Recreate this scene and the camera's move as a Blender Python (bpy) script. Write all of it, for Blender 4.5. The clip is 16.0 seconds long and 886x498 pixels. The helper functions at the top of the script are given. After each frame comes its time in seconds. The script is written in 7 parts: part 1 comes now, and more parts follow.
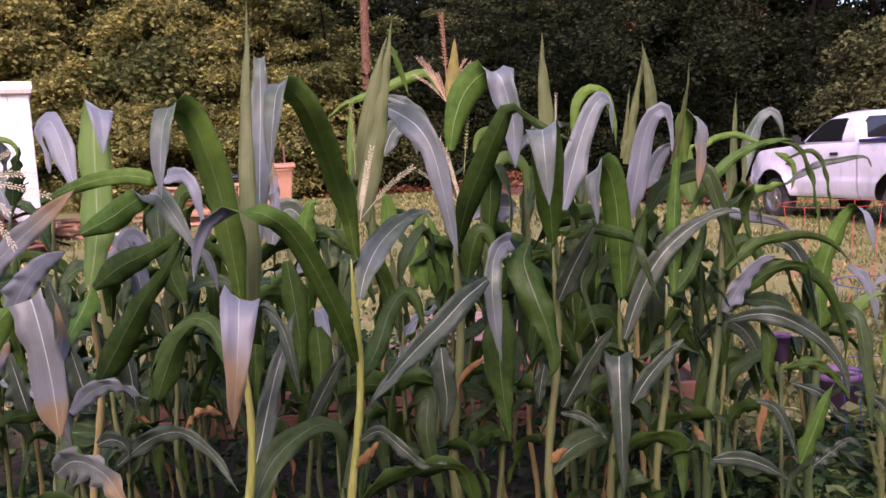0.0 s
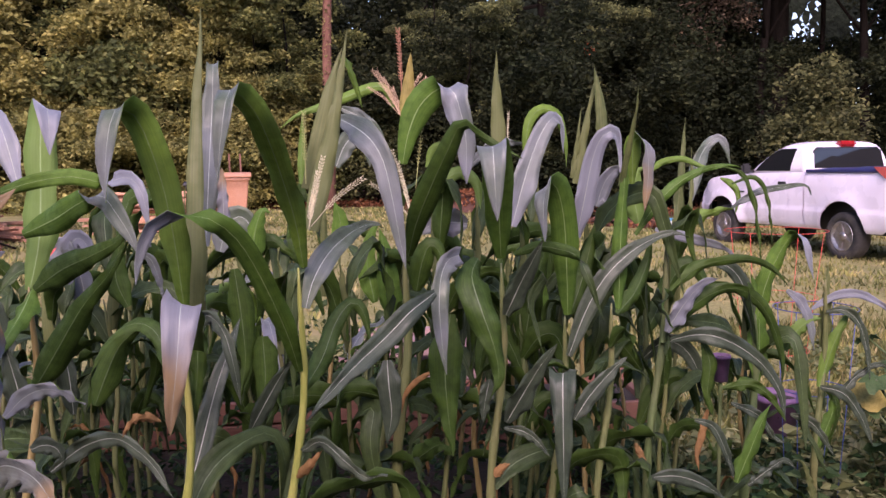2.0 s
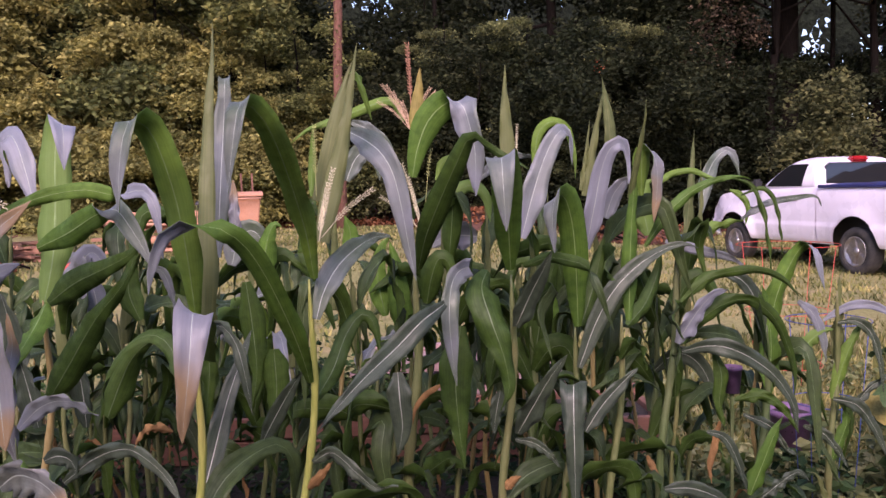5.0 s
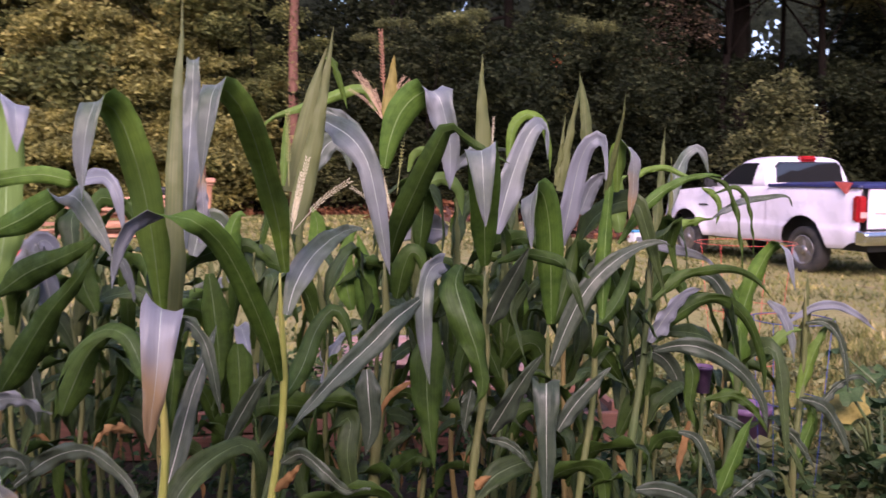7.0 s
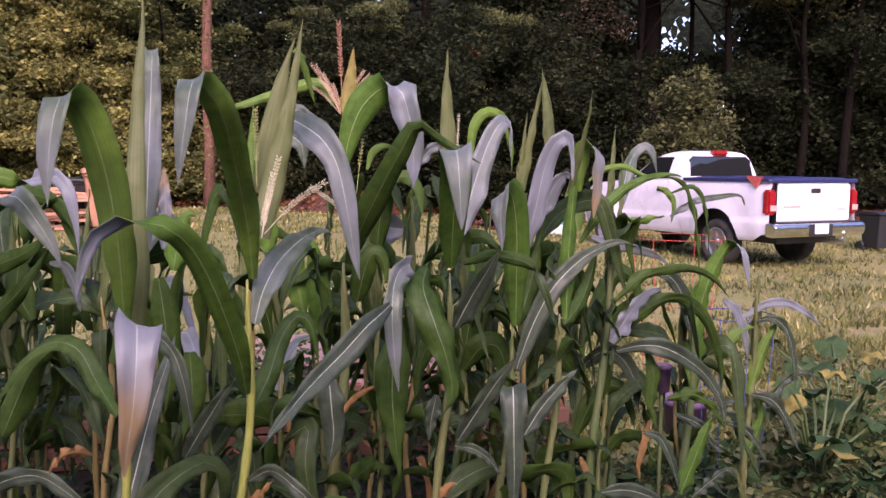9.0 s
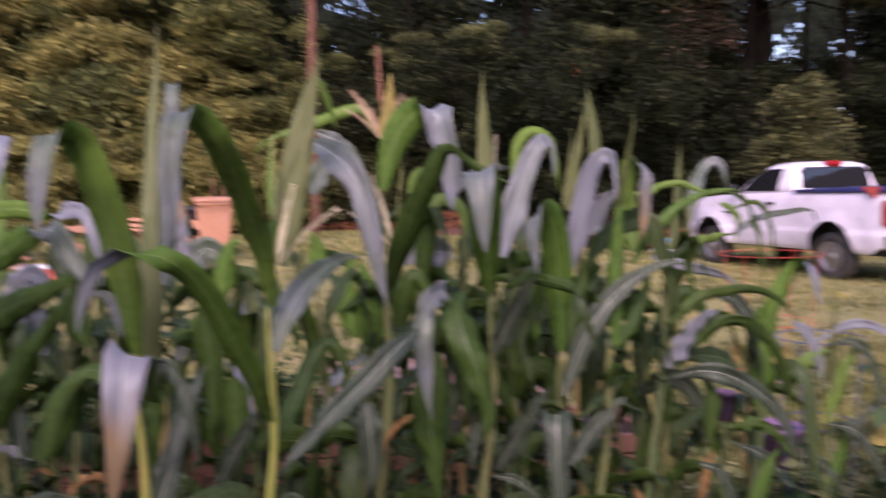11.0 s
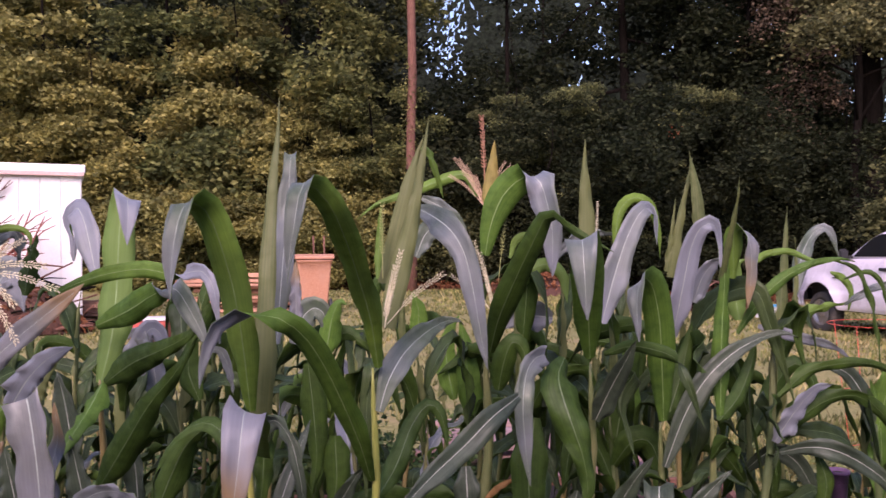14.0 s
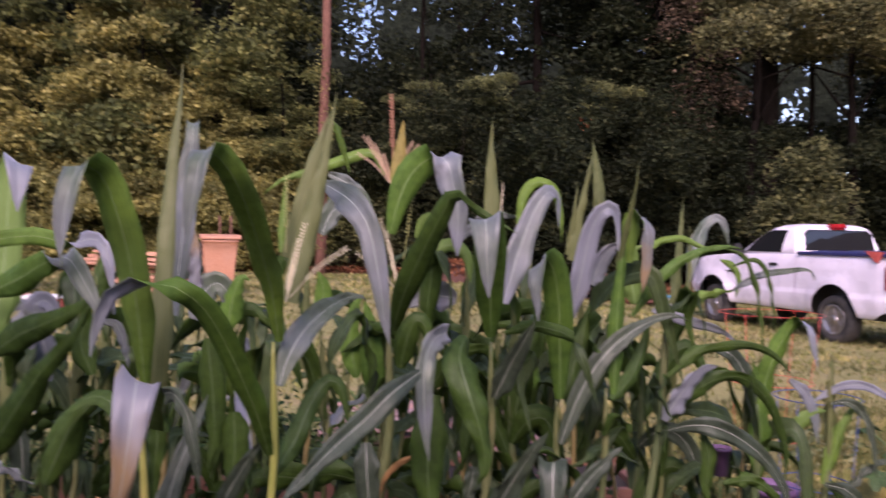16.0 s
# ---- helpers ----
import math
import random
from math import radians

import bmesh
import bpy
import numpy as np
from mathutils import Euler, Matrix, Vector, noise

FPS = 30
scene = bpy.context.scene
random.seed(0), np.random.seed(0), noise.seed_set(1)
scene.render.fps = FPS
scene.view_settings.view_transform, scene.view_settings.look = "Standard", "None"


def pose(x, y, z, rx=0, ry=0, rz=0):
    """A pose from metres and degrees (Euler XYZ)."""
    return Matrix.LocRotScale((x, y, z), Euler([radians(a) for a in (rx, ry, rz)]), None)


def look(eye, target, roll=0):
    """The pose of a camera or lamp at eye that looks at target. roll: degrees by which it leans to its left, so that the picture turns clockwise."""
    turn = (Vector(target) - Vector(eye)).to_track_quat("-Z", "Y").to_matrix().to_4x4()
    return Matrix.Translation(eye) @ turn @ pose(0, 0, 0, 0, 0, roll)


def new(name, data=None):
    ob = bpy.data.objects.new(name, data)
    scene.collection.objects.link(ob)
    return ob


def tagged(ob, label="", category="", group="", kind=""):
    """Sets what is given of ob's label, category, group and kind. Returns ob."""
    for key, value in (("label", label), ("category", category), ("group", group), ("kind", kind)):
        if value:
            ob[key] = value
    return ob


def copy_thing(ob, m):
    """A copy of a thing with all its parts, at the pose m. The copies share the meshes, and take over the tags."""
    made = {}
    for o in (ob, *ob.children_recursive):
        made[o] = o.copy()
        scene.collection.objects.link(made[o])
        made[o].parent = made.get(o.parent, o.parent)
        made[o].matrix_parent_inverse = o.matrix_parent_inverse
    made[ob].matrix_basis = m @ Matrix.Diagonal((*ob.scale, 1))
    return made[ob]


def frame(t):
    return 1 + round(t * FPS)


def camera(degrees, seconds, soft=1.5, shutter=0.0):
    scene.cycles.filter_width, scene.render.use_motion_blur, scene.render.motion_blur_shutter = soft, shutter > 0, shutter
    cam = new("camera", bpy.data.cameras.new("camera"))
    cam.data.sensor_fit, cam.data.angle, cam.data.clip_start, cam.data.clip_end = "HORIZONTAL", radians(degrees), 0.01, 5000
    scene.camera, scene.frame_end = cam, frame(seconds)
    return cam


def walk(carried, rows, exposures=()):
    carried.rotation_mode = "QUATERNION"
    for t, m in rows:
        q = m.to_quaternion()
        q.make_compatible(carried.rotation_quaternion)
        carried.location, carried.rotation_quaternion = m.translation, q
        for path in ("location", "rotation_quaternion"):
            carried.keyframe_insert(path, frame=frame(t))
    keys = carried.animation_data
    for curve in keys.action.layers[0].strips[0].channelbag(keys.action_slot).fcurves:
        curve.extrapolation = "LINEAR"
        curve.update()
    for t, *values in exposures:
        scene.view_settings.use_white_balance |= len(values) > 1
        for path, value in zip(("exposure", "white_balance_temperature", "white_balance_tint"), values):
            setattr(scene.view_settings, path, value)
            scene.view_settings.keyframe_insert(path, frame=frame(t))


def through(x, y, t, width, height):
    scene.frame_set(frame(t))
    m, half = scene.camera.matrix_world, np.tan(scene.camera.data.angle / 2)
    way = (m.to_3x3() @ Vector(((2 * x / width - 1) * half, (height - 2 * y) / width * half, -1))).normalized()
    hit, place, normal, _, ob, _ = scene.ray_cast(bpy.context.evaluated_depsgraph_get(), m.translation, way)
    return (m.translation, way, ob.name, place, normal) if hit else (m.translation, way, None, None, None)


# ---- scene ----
cam = camera(55.9, 16.0, shutter=0.8)
PATH = [
    (0, (0.04, 0.181, 1.546), (0.006, 2.167, 1.317), -3.0),
    (0.5, (0.05, 0.161, 1.536), (0.036, 2.148, 1.311), -2.4),
    (1, (0.061, 0.169, 1.537), (0.104, 2.157, 1.321), -1.3),
    (1.5, (0.058, 0.165, 1.532), (0.128, 2.154, 1.33), -0.8),
    (2, (0.061, 0.166, 1.538), (0.133, 2.155, 1.344), -0.9),
    (2.5, (0.057, 0.167, 1.535), (0.125, 2.157, 1.349), -0.9),
    (3, (0.057, 0.16, 1.533), (0.116, 2.152, 1.363), -0.9),
    (3.5, (0.066, 0.153, 1.532), (0.116, 2.147, 1.381), -1.0),
    (4, (0.068, 0.151, 1.526), (0.113, 2.145, 1.384), -1.4),
    (6.5, (0.038, 0.171, 1.516), (0.119, 2.163, 1.352), -0.1),
    (7, (0.003, 0.229, 1.524), (0.164, 2.215, 1.352), -0.0),
    (7.5, (-0.088, 0.303, 1.552), (0.152, 2.278, 1.349), -0.2),
    (8, (-0.123, 0.333, 1.54), (0.161, 2.301, 1.323), -1.0),
    (8.5, (-0.14, 0.337, 1.55), (0.211, 2.295, 1.342), -0.2),
    (8.7, (-0.147, 0.33, 1.547), (0.219, 2.285, 1.347), 0.3),
    (10.8, (0.072, 0.353, 1.554), (0.294, 2.334, 1.389), -0.3),
    (11, (0.078, 0.351, 1.553), (0.182, 2.343, 1.41), -1.3),
    (11.5, (0.076, 0.337, 1.557), (-0.007, 2.333, 1.461), -1.8),
    (12, (0.064, 0.328, 1.563), (-0.126, 2.318, 1.516), -2.2),
    (12.5, (0.065, 0.328, 1.561), (-0.141, 2.317, 1.54), -1.5),
    (13, (0.065, 0.324, 1.566), (-0.105, 2.316, 1.553), -0.9),
    (13.5, (0.056, 0.319, 1.572), (-0.092, 2.314, 1.568), -0.9),
    (14, (0.056, 0.311, 1.57), (-0.062, 2.307, 1.572), -0.5),
    (14.5, (0.05, 0.316, 1.569), (-0.026, 2.315, 1.568), -0.4),
    (15, (0.053, 0.312, 1.565), (0.01, 2.311, 1.556), -0.6),
    (15.5, (0.057, 0.304, 1.561), (0.048, 2.304, 1.549), -0.1),
    (16, (0.071, 0.299, 1.547), (0.167, 2.296, 1.517), 1.1),
    (16.2, (0.077, 0.297, 1.541), (0.227, 2.291, 1.502), 1.5),
]
walk(cam, [(t, look(eye, target, roll)) for t, eye, target, roll in PATH], [(0.0, 0.92, 6250.0, 38.0), (4.2, 0.92, 6250.0, 38.0), (6.5, 0.97, 6250.0, 38.0), (8.5, 0.99, 6250.0, 38.0), (12.0, 0.79, 6250.0, 38.0), (15.0, 0.8, 6250.0, 38.0), (16.0, 0.79, 6250.0, 38.0)])


# ---- light ----
world = bpy.data.worlds.new("evening_sky")
scene.world = world
world.use_nodes = True
wn = world.node_tree.nodes
sky = wn.new("ShaderNodeTexSky")
sky.sky_type, sky.sun_disc = "NISHITA", False
SUN_EL, SUN_ROT = radians(36), radians(186)
sky.sun_elevation, sky.sun_rotation = SUN_EL, SUN_ROT
sky.air_density, sky.dust_density, sky.ozone_density = 1.0, 1.5, 1.0
wn["Background"].inputs["Strength"].default_value = 0.15
world.node_tree.links.new(sky.outputs["Color"], wn["Background"].inputs["Color"])
sun_data = bpy.data.lights.new("sun", "SUN")
sun_data.energy, sun_data.angle, sun_data.color = 2.7, radians(34), (1.0, 0.835, 0.73)
sun = new("sun", sun_data)
to_sun = Vector((math.sin(SUN_ROT) * math.cos(SUN_EL), math.cos(SUN_ROT) * math.cos(SUN_EL), math.sin(SUN_EL)))
sun.matrix_world = look(to_sun * 60, (0, 0, 0))


# ---- materials ----
def shader(name):
    m = bpy.data.materials.new(name)
    m.use_nodes = True
    return m, m.node_tree.nodes, m.node_tree.links, m.node_tree.nodes["Principled BSDF"]


def ramp(nodes, links, source, stops):
    r = nodes.new("ShaderNodeValToRGB")
    links.new(source, r.inputs[0])
    while len(r.color_ramp.elements) < len(stops):
        r.color_ramp.elements.new(0.5)
    for e, (p, c) in zip(r.color_ramp.elements, stops):
        e.position, e.color = p, (*c, 1)
    return r.outputs[0]


def mix(nodes, links, kind, fac, a, b):
    n = nodes.new("ShaderNodeMix")
    n.data_type, n.blend_type = "RGBA", kind
    for socket, value in ((n.inputs[0], fac), (n.inputs[6], a), (n.inputs[7], b)):
        if isinstance(value, (int, float)):
            socket.default_value = value
        elif isinstance(value, tuple):
            socket.default_value = (*value, 1)
        else:
            links.new(value, socket)
    return n.outputs[2]


def noise_of(nodes, links, scale, detail=4, stretch=None, where="Object"):
    n = nodes.new("ShaderNodeTexNoise")
    n.inputs["Scale"].default_value, n.inputs["Detail"].default_value = scale, detail
    co = nodes.new("ShaderNodeTexCoord").outputs[where]
    if stretch:
        mp = nodes.new("ShaderNodeMapping")
        mp.inputs["Scale"].default_value = stretch
        links.new(co, mp.inputs[0])
        co = mp.outputs[0]
    links.new(co, n.inputs["Vector"])
    return n.outputs["Fac"]


def bump(nodes, links, bsdf, height, strength, distance):
    b = nodes.new("ShaderNodeBump")
    b.inputs["Strength"].default_value, b.inputs["Distance"].default_value = strength, distance
    links.new(height, b.inputs["Height"])
    links.new(b.outputs[0], bsdf.inputs["Normal"])


def surface(name, dark, light, rough=0.7, fine=60.0, coarse=4.0, relief=0.3, depth=0.003, metal=0.0, stain=None, stretch=None, spec=0.5, coat=0.0):
    """A worn surface: two colours mixed by a fine and a coarse noise, a stain colour in patches, fine relief."""
    m, n, l, b = shader(name)
    f, c = noise_of(n, l, fine, 6, stretch), noise_of(n, l, coarse, 4)
    col = mix(n, l, "MIX", ramp(n, l, f, [(0.3, (0, 0, 0)), (0.7, (1, 1, 1))]), dark, light)
    if stain:
        col = mix(n, l, "MIX", ramp(n, l, c, [(0.45, (0, 0, 0)), (0.75, (0.75, 0.75, 0.75))]), col, stain)
    col = mix(n, l, "MULTIPLY", 0.5, col, ramp(n, l, c, [(0.25, (0.65, 0.65, 0.65)), (0.7, (1.1, 1.1, 1.1))]))
    l.new(col, b.inputs["Base Color"])
    l.new(ramp(n, l, f, [(0.2, (rough - 0.08,) * 3), (0.8, (min(1, rough + 0.08),) * 3)]), b.inputs["Roughness"])
    b.inputs["Metallic"].default_value = metal
    b.inputs["Specular IOR Level"].default_value = spec
    b.inputs["Coat Weight"].default_value = coat
    b.inputs["Coat Roughness"].default_value = 0.06
    if relief:
        bump(n, l, b, f, relief, depth)
    return m


def foliage(name, stops, rough=0.65, through=0.38, spec=0.1):
    """Leaves in a crown: each leaf takes its own shade, and lets some light through."""
    m, n, l, b = shader(name)
    g, o = n.new("ShaderNodeNewGeometry"), n.new("ShaderNodeObjectInfo")
    col = ramp(n, l, g.outputs["Random Per Island"], stops)
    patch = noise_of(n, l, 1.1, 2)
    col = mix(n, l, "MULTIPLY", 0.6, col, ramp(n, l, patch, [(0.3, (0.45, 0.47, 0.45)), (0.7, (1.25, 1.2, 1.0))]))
    # clumps lightened and darkened in colour to imitate lit tips over shaded gaps
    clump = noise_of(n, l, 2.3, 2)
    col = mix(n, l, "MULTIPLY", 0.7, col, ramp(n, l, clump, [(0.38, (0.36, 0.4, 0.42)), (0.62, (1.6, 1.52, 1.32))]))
    col = mix(n, l, "MULTIPLY", 0.4, col, ramp(n, l, o.outputs["Random"], [(0, (0.7, 0.75, 0.75)), (1, (1.15, 1.05, 0.95))]))
    l.new(col, b.inputs["Base Color"])
    b.inputs["Roughness"].default_value, b.inputs["Specular IOR Level"].default_value = rough, spec
    t, s = n.new("ShaderNodeBsdfTranslucent"), n.new("ShaderNodeMixShader")
    l.new(col, t.inputs["Color"])
    s.inputs[0].default_value = through
    l.new(b.outputs[0], s.inputs[1])
    l.new(t.outputs[0], s.inputs[2])
    l.new(s.outputs[0], n["Material Output"].inputs["Surface"])
    return m


def blade_skin(name, low, high, tip=None, rough=0.42, spec=0.5, through=0.2, from_v=0.6, fuzz=0.0, veins=46, patch_tint=None):
    """One face of a long grass leaf: veins run along it (u across, v along); tip: the colour towards which it dries."""
    m, n, l, b = shader(name)
    vein = noise_of(n, l, 1.0, 3, (veins, 1.2, 1), "UV")
    cloud = noise_of(n, l, 9.0, 3)
    o = n.new("ShaderNodeObjectInfo")
    col = mix(n, l, "MIX", ramp(n, l, vein, [(0.3, (0, 0, 0)), (0.7, (1, 1, 1))]), low, high)
    col = mix(n, l, "MULTIPLY", 0.6, col, ramp(n, l, cloud, [(0.28, (0.58, 0.62, 0.6)), (0.72, (1.2, 1.16, 1.05))]))
    col = mix(n, l, "MULTIPLY", 0.5, col, ramp(n, l, o.outputs["Random"], [(0, (0.75, 0.8, 0.8)), (1, (1.2, 1.12, 1.0))]))
    blotch = noise_of(n, l, 42.0, 5)
    col = mix(n, l, "MULTIPLY", 0.45, col, ramp(n, l, blotch, [(0.32, (0.55, 0.58, 0.55)), (0.5, (1, 1, 1)), (0.7, (1.25, 1.2, 1.1))]))
    # patches of a second colour; on upper faces it carries the sky's sheen
    if patch_tint:
        patch = noise_of(n, l, 5.0, 2)
        add = n.new("ShaderNodeMath")
        add.operation = "MULTIPLY_ADD"
        l.new(o.outputs["Random"], add.inputs[0])
        add.inputs[1].default_value = 0.5
        l.new(patch, add.inputs[2])
        veined_tint = mix(n, l, "MULTIPLY", 0.35, patch_tint, ramp(n, l, vein, [(0.3, (0.7, 0.72, 0.72)), (0.7, (1.1, 1.1, 1.1))]))
        col = mix(n, l, "MIX", ramp(n, l, add.outputs[0], [(0.52, (0, 0, 0)), (0.92, (0.95, 0.95, 0.95))]), col, veined_tint)
    if tip:
        sep = n.new("ShaderNodeSeparateXYZ")
        l.new(n.new("ShaderNodeTexCoord").outputs["UV"], sep.inputs[0])
        add = n.new("ShaderNodeMath")
        add.operation = "MULTIPLY_ADD"
        l.new(cloud, add.inputs[0])
        add.inputs[1].default_value = 0.35
        l.new(sep.outputs[1], add.inputs[2])
        col = mix(n, l, "MIX", ramp(n, l, add.outputs[0], [(from_v, (0, 0, 0)), (from_v + 0.3, (0.9, 0.9, 0.9))]), col, tip)
    l.new(col, b.inputs["Base Color"])
    l.new(ramp(n, l, blotch, [(0.3, (min(1, rough + 0.2),) * 3), (0.7, (max(0.2, rough - 0.1),) * 3)]), b.inputs["Roughness"])
    b.inputs["Specular IOR Level"].default_value = spec
    b.inputs["Sheen Weight"].default_value, b.inputs["Sheen Roughness"].default_value = fuzz, 0.4
    b.inputs["Sheen Tint"].default_value = (0.82, 0.9, 1.0, 1)
    bump(n, l, b, vein, 0.5, 0.002)
    t, s = n.new("ShaderNodeBsdfTranslucent"), n.new("ShaderNodeMixShader")
    l.new(col, t.inputs["Color"])
    s.inputs[0].default_value = through
    l.new(b.outputs[0], s.inputs[1])
    l.new(t.outputs[0], s.inputs[2])
    l.new(s.outputs[0], n["Material Output"].inputs["Surface"])
    return m


# grey-blue patches: leaf wax and the sky's sheen, both put into the colour
UPPER = blade_skin("leaf_upper_face", (0.07, 0.105, 0.062), (0.12, 0.16, 0.105), rough=0.45, spec=0.75, fuzz=0.4, patch_tint=(0.245, 0.262, 0.305))
UNDER = blade_skin("leaf_under_face", (0.16, 0.285, 0.04), (0.25, 0.415, 0.066), rough=0.5, spec=0.35, through=0.42, patch_tint=(0.2, 0.33, 0.08))
UNDER_BRIGHT = blade_skin("leaf_under_bright", (0.15, 0.3, 0.05), (0.23, 0.42, 0.085), rough=0.5, spec=0.3, through=0.5)
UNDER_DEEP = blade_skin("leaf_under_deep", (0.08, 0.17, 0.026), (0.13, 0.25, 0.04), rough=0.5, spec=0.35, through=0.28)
# darker leaf skins: the shade low in the corn is put into their colour
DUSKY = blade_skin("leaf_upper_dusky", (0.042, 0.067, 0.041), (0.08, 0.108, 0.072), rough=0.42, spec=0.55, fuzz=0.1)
SHADY_UPPER = blade_skin("shady_leaf_upper", (0.034, 0.062, 0.018), (0.064, 0.102, 0.032), rough=0.45, spec=0.35, fuzz=0.03)
SHADY_UNDER = blade_skin("shady_leaf_under", (0.04, 0.084, 0.014), (0.07, 0.13, 0.022), rough=0.5, spec=0.35, through=0.3)
SHADY_RIB = surface("shady_leaf_midrib", (0.085, 0.14, 0.05), (0.14, 0.2, 0.085), 0.5, 80, 10, 0.1, 0.0005)
DUSKY_RIB = surface("dusky_midrib", (0.4, 0.43, 0.36), (0.52, 0.55, 0.46), 0.5, 80, 10, 0.1, 0.0005)
RIB = surface("leaf_midrib", (0.33, 0.38, 0.34), (0.44, 0.49, 0.43), 0.5, 80, 10, 0.1, 0.0005)
RIB_UNDER = surface("leaf_midrib_under", (0.2, 0.32, 0.1), (0.28, 0.4, 0.15), 0.5, 80, 10, 0.1, 0.0005)
UPPER_DRY = blade_skin("leaf_upper_drying", (0.11, 0.125, 0.1), (0.17, 0.185, 0.16), (0.3, 0.2, 0.09), rough=0.38, spec=0.7, fuzz=0.3, from_v=0.85, patch_tint=(0.25, 0.255, 0.285))
SHEATH = blade_skin("sheath_pale", (0.06, 0.105, 0.03), (0.21, 0.225, 0.085), rough=0.5, spec=0.45, through=0.25, veins=9, patch_tint=(0.16, 0.185, 0.065))
SHEATH_RIPE = blade_skin("sheath_ripe", (0.3, 0.25, 0.07), (0.46, 0.38, 0.12), rough=0.5, spec=0.4, through=0.3, veins=11)
DRY = blade_skin("leaf_dry", (0.28, 0.15, 0.065), (0.42, 0.25, 0.11), rough=0.8, spec=0.2, through=0.2)
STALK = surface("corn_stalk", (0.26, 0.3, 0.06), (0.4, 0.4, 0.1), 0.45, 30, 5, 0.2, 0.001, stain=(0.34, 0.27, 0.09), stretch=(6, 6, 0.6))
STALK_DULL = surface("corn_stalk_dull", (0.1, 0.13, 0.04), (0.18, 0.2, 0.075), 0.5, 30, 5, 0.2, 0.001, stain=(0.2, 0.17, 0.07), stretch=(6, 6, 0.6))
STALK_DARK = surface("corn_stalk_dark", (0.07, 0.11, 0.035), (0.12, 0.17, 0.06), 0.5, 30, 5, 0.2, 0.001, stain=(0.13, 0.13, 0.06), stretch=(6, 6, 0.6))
STALK_BROWN = surface("corn_stalk_brown", (0.29, 0.21, 0.07), (0.39, 0.3, 0.12), 0.5, 30, 5, 0.2, 0.001, stretch=(6, 6, 0.6))
TASSEL = surface("tassel_cream", (0.6, 0.54, 0.33), (0.8, 0.73, 0.52), 0.7, 200, 30, 0.3, 0.001)
TASSEL_PINK = surface("tassel_pink", (0.5, 0.32, 0.2), (0.68, 0.5, 0.34), 0.7, 200, 30, 0.3, 0.001)
TASSEL_RUST = surface("tassel_rust", (0.36, 0.16, 0.09), (0.5, 0.26, 0.16), 0.7, 200, 30, 0.3, 0.001)
TASSEL_GREEN = surface("tassel_green", (0.3, 0.34, 0.1), (0.5, 0.5, 0.2), 0.6, 200, 30, 0.3, 0.001)
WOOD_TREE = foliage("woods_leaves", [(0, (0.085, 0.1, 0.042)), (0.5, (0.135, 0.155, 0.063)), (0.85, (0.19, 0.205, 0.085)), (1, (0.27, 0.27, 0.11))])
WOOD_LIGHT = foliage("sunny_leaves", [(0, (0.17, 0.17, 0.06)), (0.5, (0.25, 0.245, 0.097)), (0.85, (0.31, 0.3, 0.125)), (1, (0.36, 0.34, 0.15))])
# shade of the deep woods is put into these near-black leaf colours
WOOD_DARK = foliage("deep_shade_leaves", [(0, (0.016, 0.022, 0.012)), (0.6, (0.027, 0.036, 0.019)), (1, (0.05, 0.057, 0.03))])
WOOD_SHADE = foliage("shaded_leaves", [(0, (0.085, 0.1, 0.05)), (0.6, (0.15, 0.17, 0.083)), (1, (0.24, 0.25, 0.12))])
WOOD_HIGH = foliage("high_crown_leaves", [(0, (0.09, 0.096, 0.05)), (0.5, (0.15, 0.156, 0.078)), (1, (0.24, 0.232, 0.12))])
WOOD_BUSH = foliage("bush_leaves", [(0, (0.06, 0.068, 0.032)), (0.5, (0.1, 0.11, 0.052)), (1, (0.17, 0.17, 0.085))])
# paler copy of the weed leaves, with sunlight put into the colour
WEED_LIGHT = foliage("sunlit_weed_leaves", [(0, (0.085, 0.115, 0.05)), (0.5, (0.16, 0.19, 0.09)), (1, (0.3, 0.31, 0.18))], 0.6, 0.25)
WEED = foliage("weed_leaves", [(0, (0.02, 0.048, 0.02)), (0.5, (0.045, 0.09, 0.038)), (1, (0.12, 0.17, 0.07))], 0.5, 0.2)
GRASS = foliage("grass_blades", [(0, (0.12, 0.145, 0.055)), (0.5, (0.2, 0.215, 0.085)), (0.85, (0.32, 0.29, 0.135)), (1, (0.46, 0.4, 0.24))], 0.7, 0.25)
LITTER = foliage("fallen_leaves", [(0, (0.1, 0.035, 0.02)), (0.5, (0.17, 0.07, 0.04)), (1, (0.3, 0.14, 0.08))], 0.8, 0.1)
RUST_NEEDLES = foliage("rust_needles", [(0, (0.085, 0.06, 0.045)), (0.6, (0.16, 0.115, 0.088)), (1, (0.26, 0.185, 0.14))], 0.8, 0.15)
LITTER_BRIGHT = foliage("dead_red_leaves", [(0, (0.35, 0.1, 0.06)), (1, (0.55, 0.2, 0.12))], 0.8, 0.2)
# bark made near black: the shade among the trees is in its colour
BARK = surface("bark_dark", (0.006, 0.005, 0.004), (0.015, 0.012, 0.01), 0.95, 7, 1.2, 0.9, 0.04, stretch=(5, 5, 0.7), spec=0.02)
BARK_RED = surface("bark_red", (0.11, 0.05, 0.036), (0.21, 0.105, 0.075), 0.9, 8, 1.2, 0.9, 0.03, stretch=(4, 4, 0.8), spec=0.2)
PAINT = surface("white_car_paint", (0.79, 0.725, 0.82), (0.85, 0.775, 0.88), 0.28, 3, 1.0, 0.0, coat=0.7)
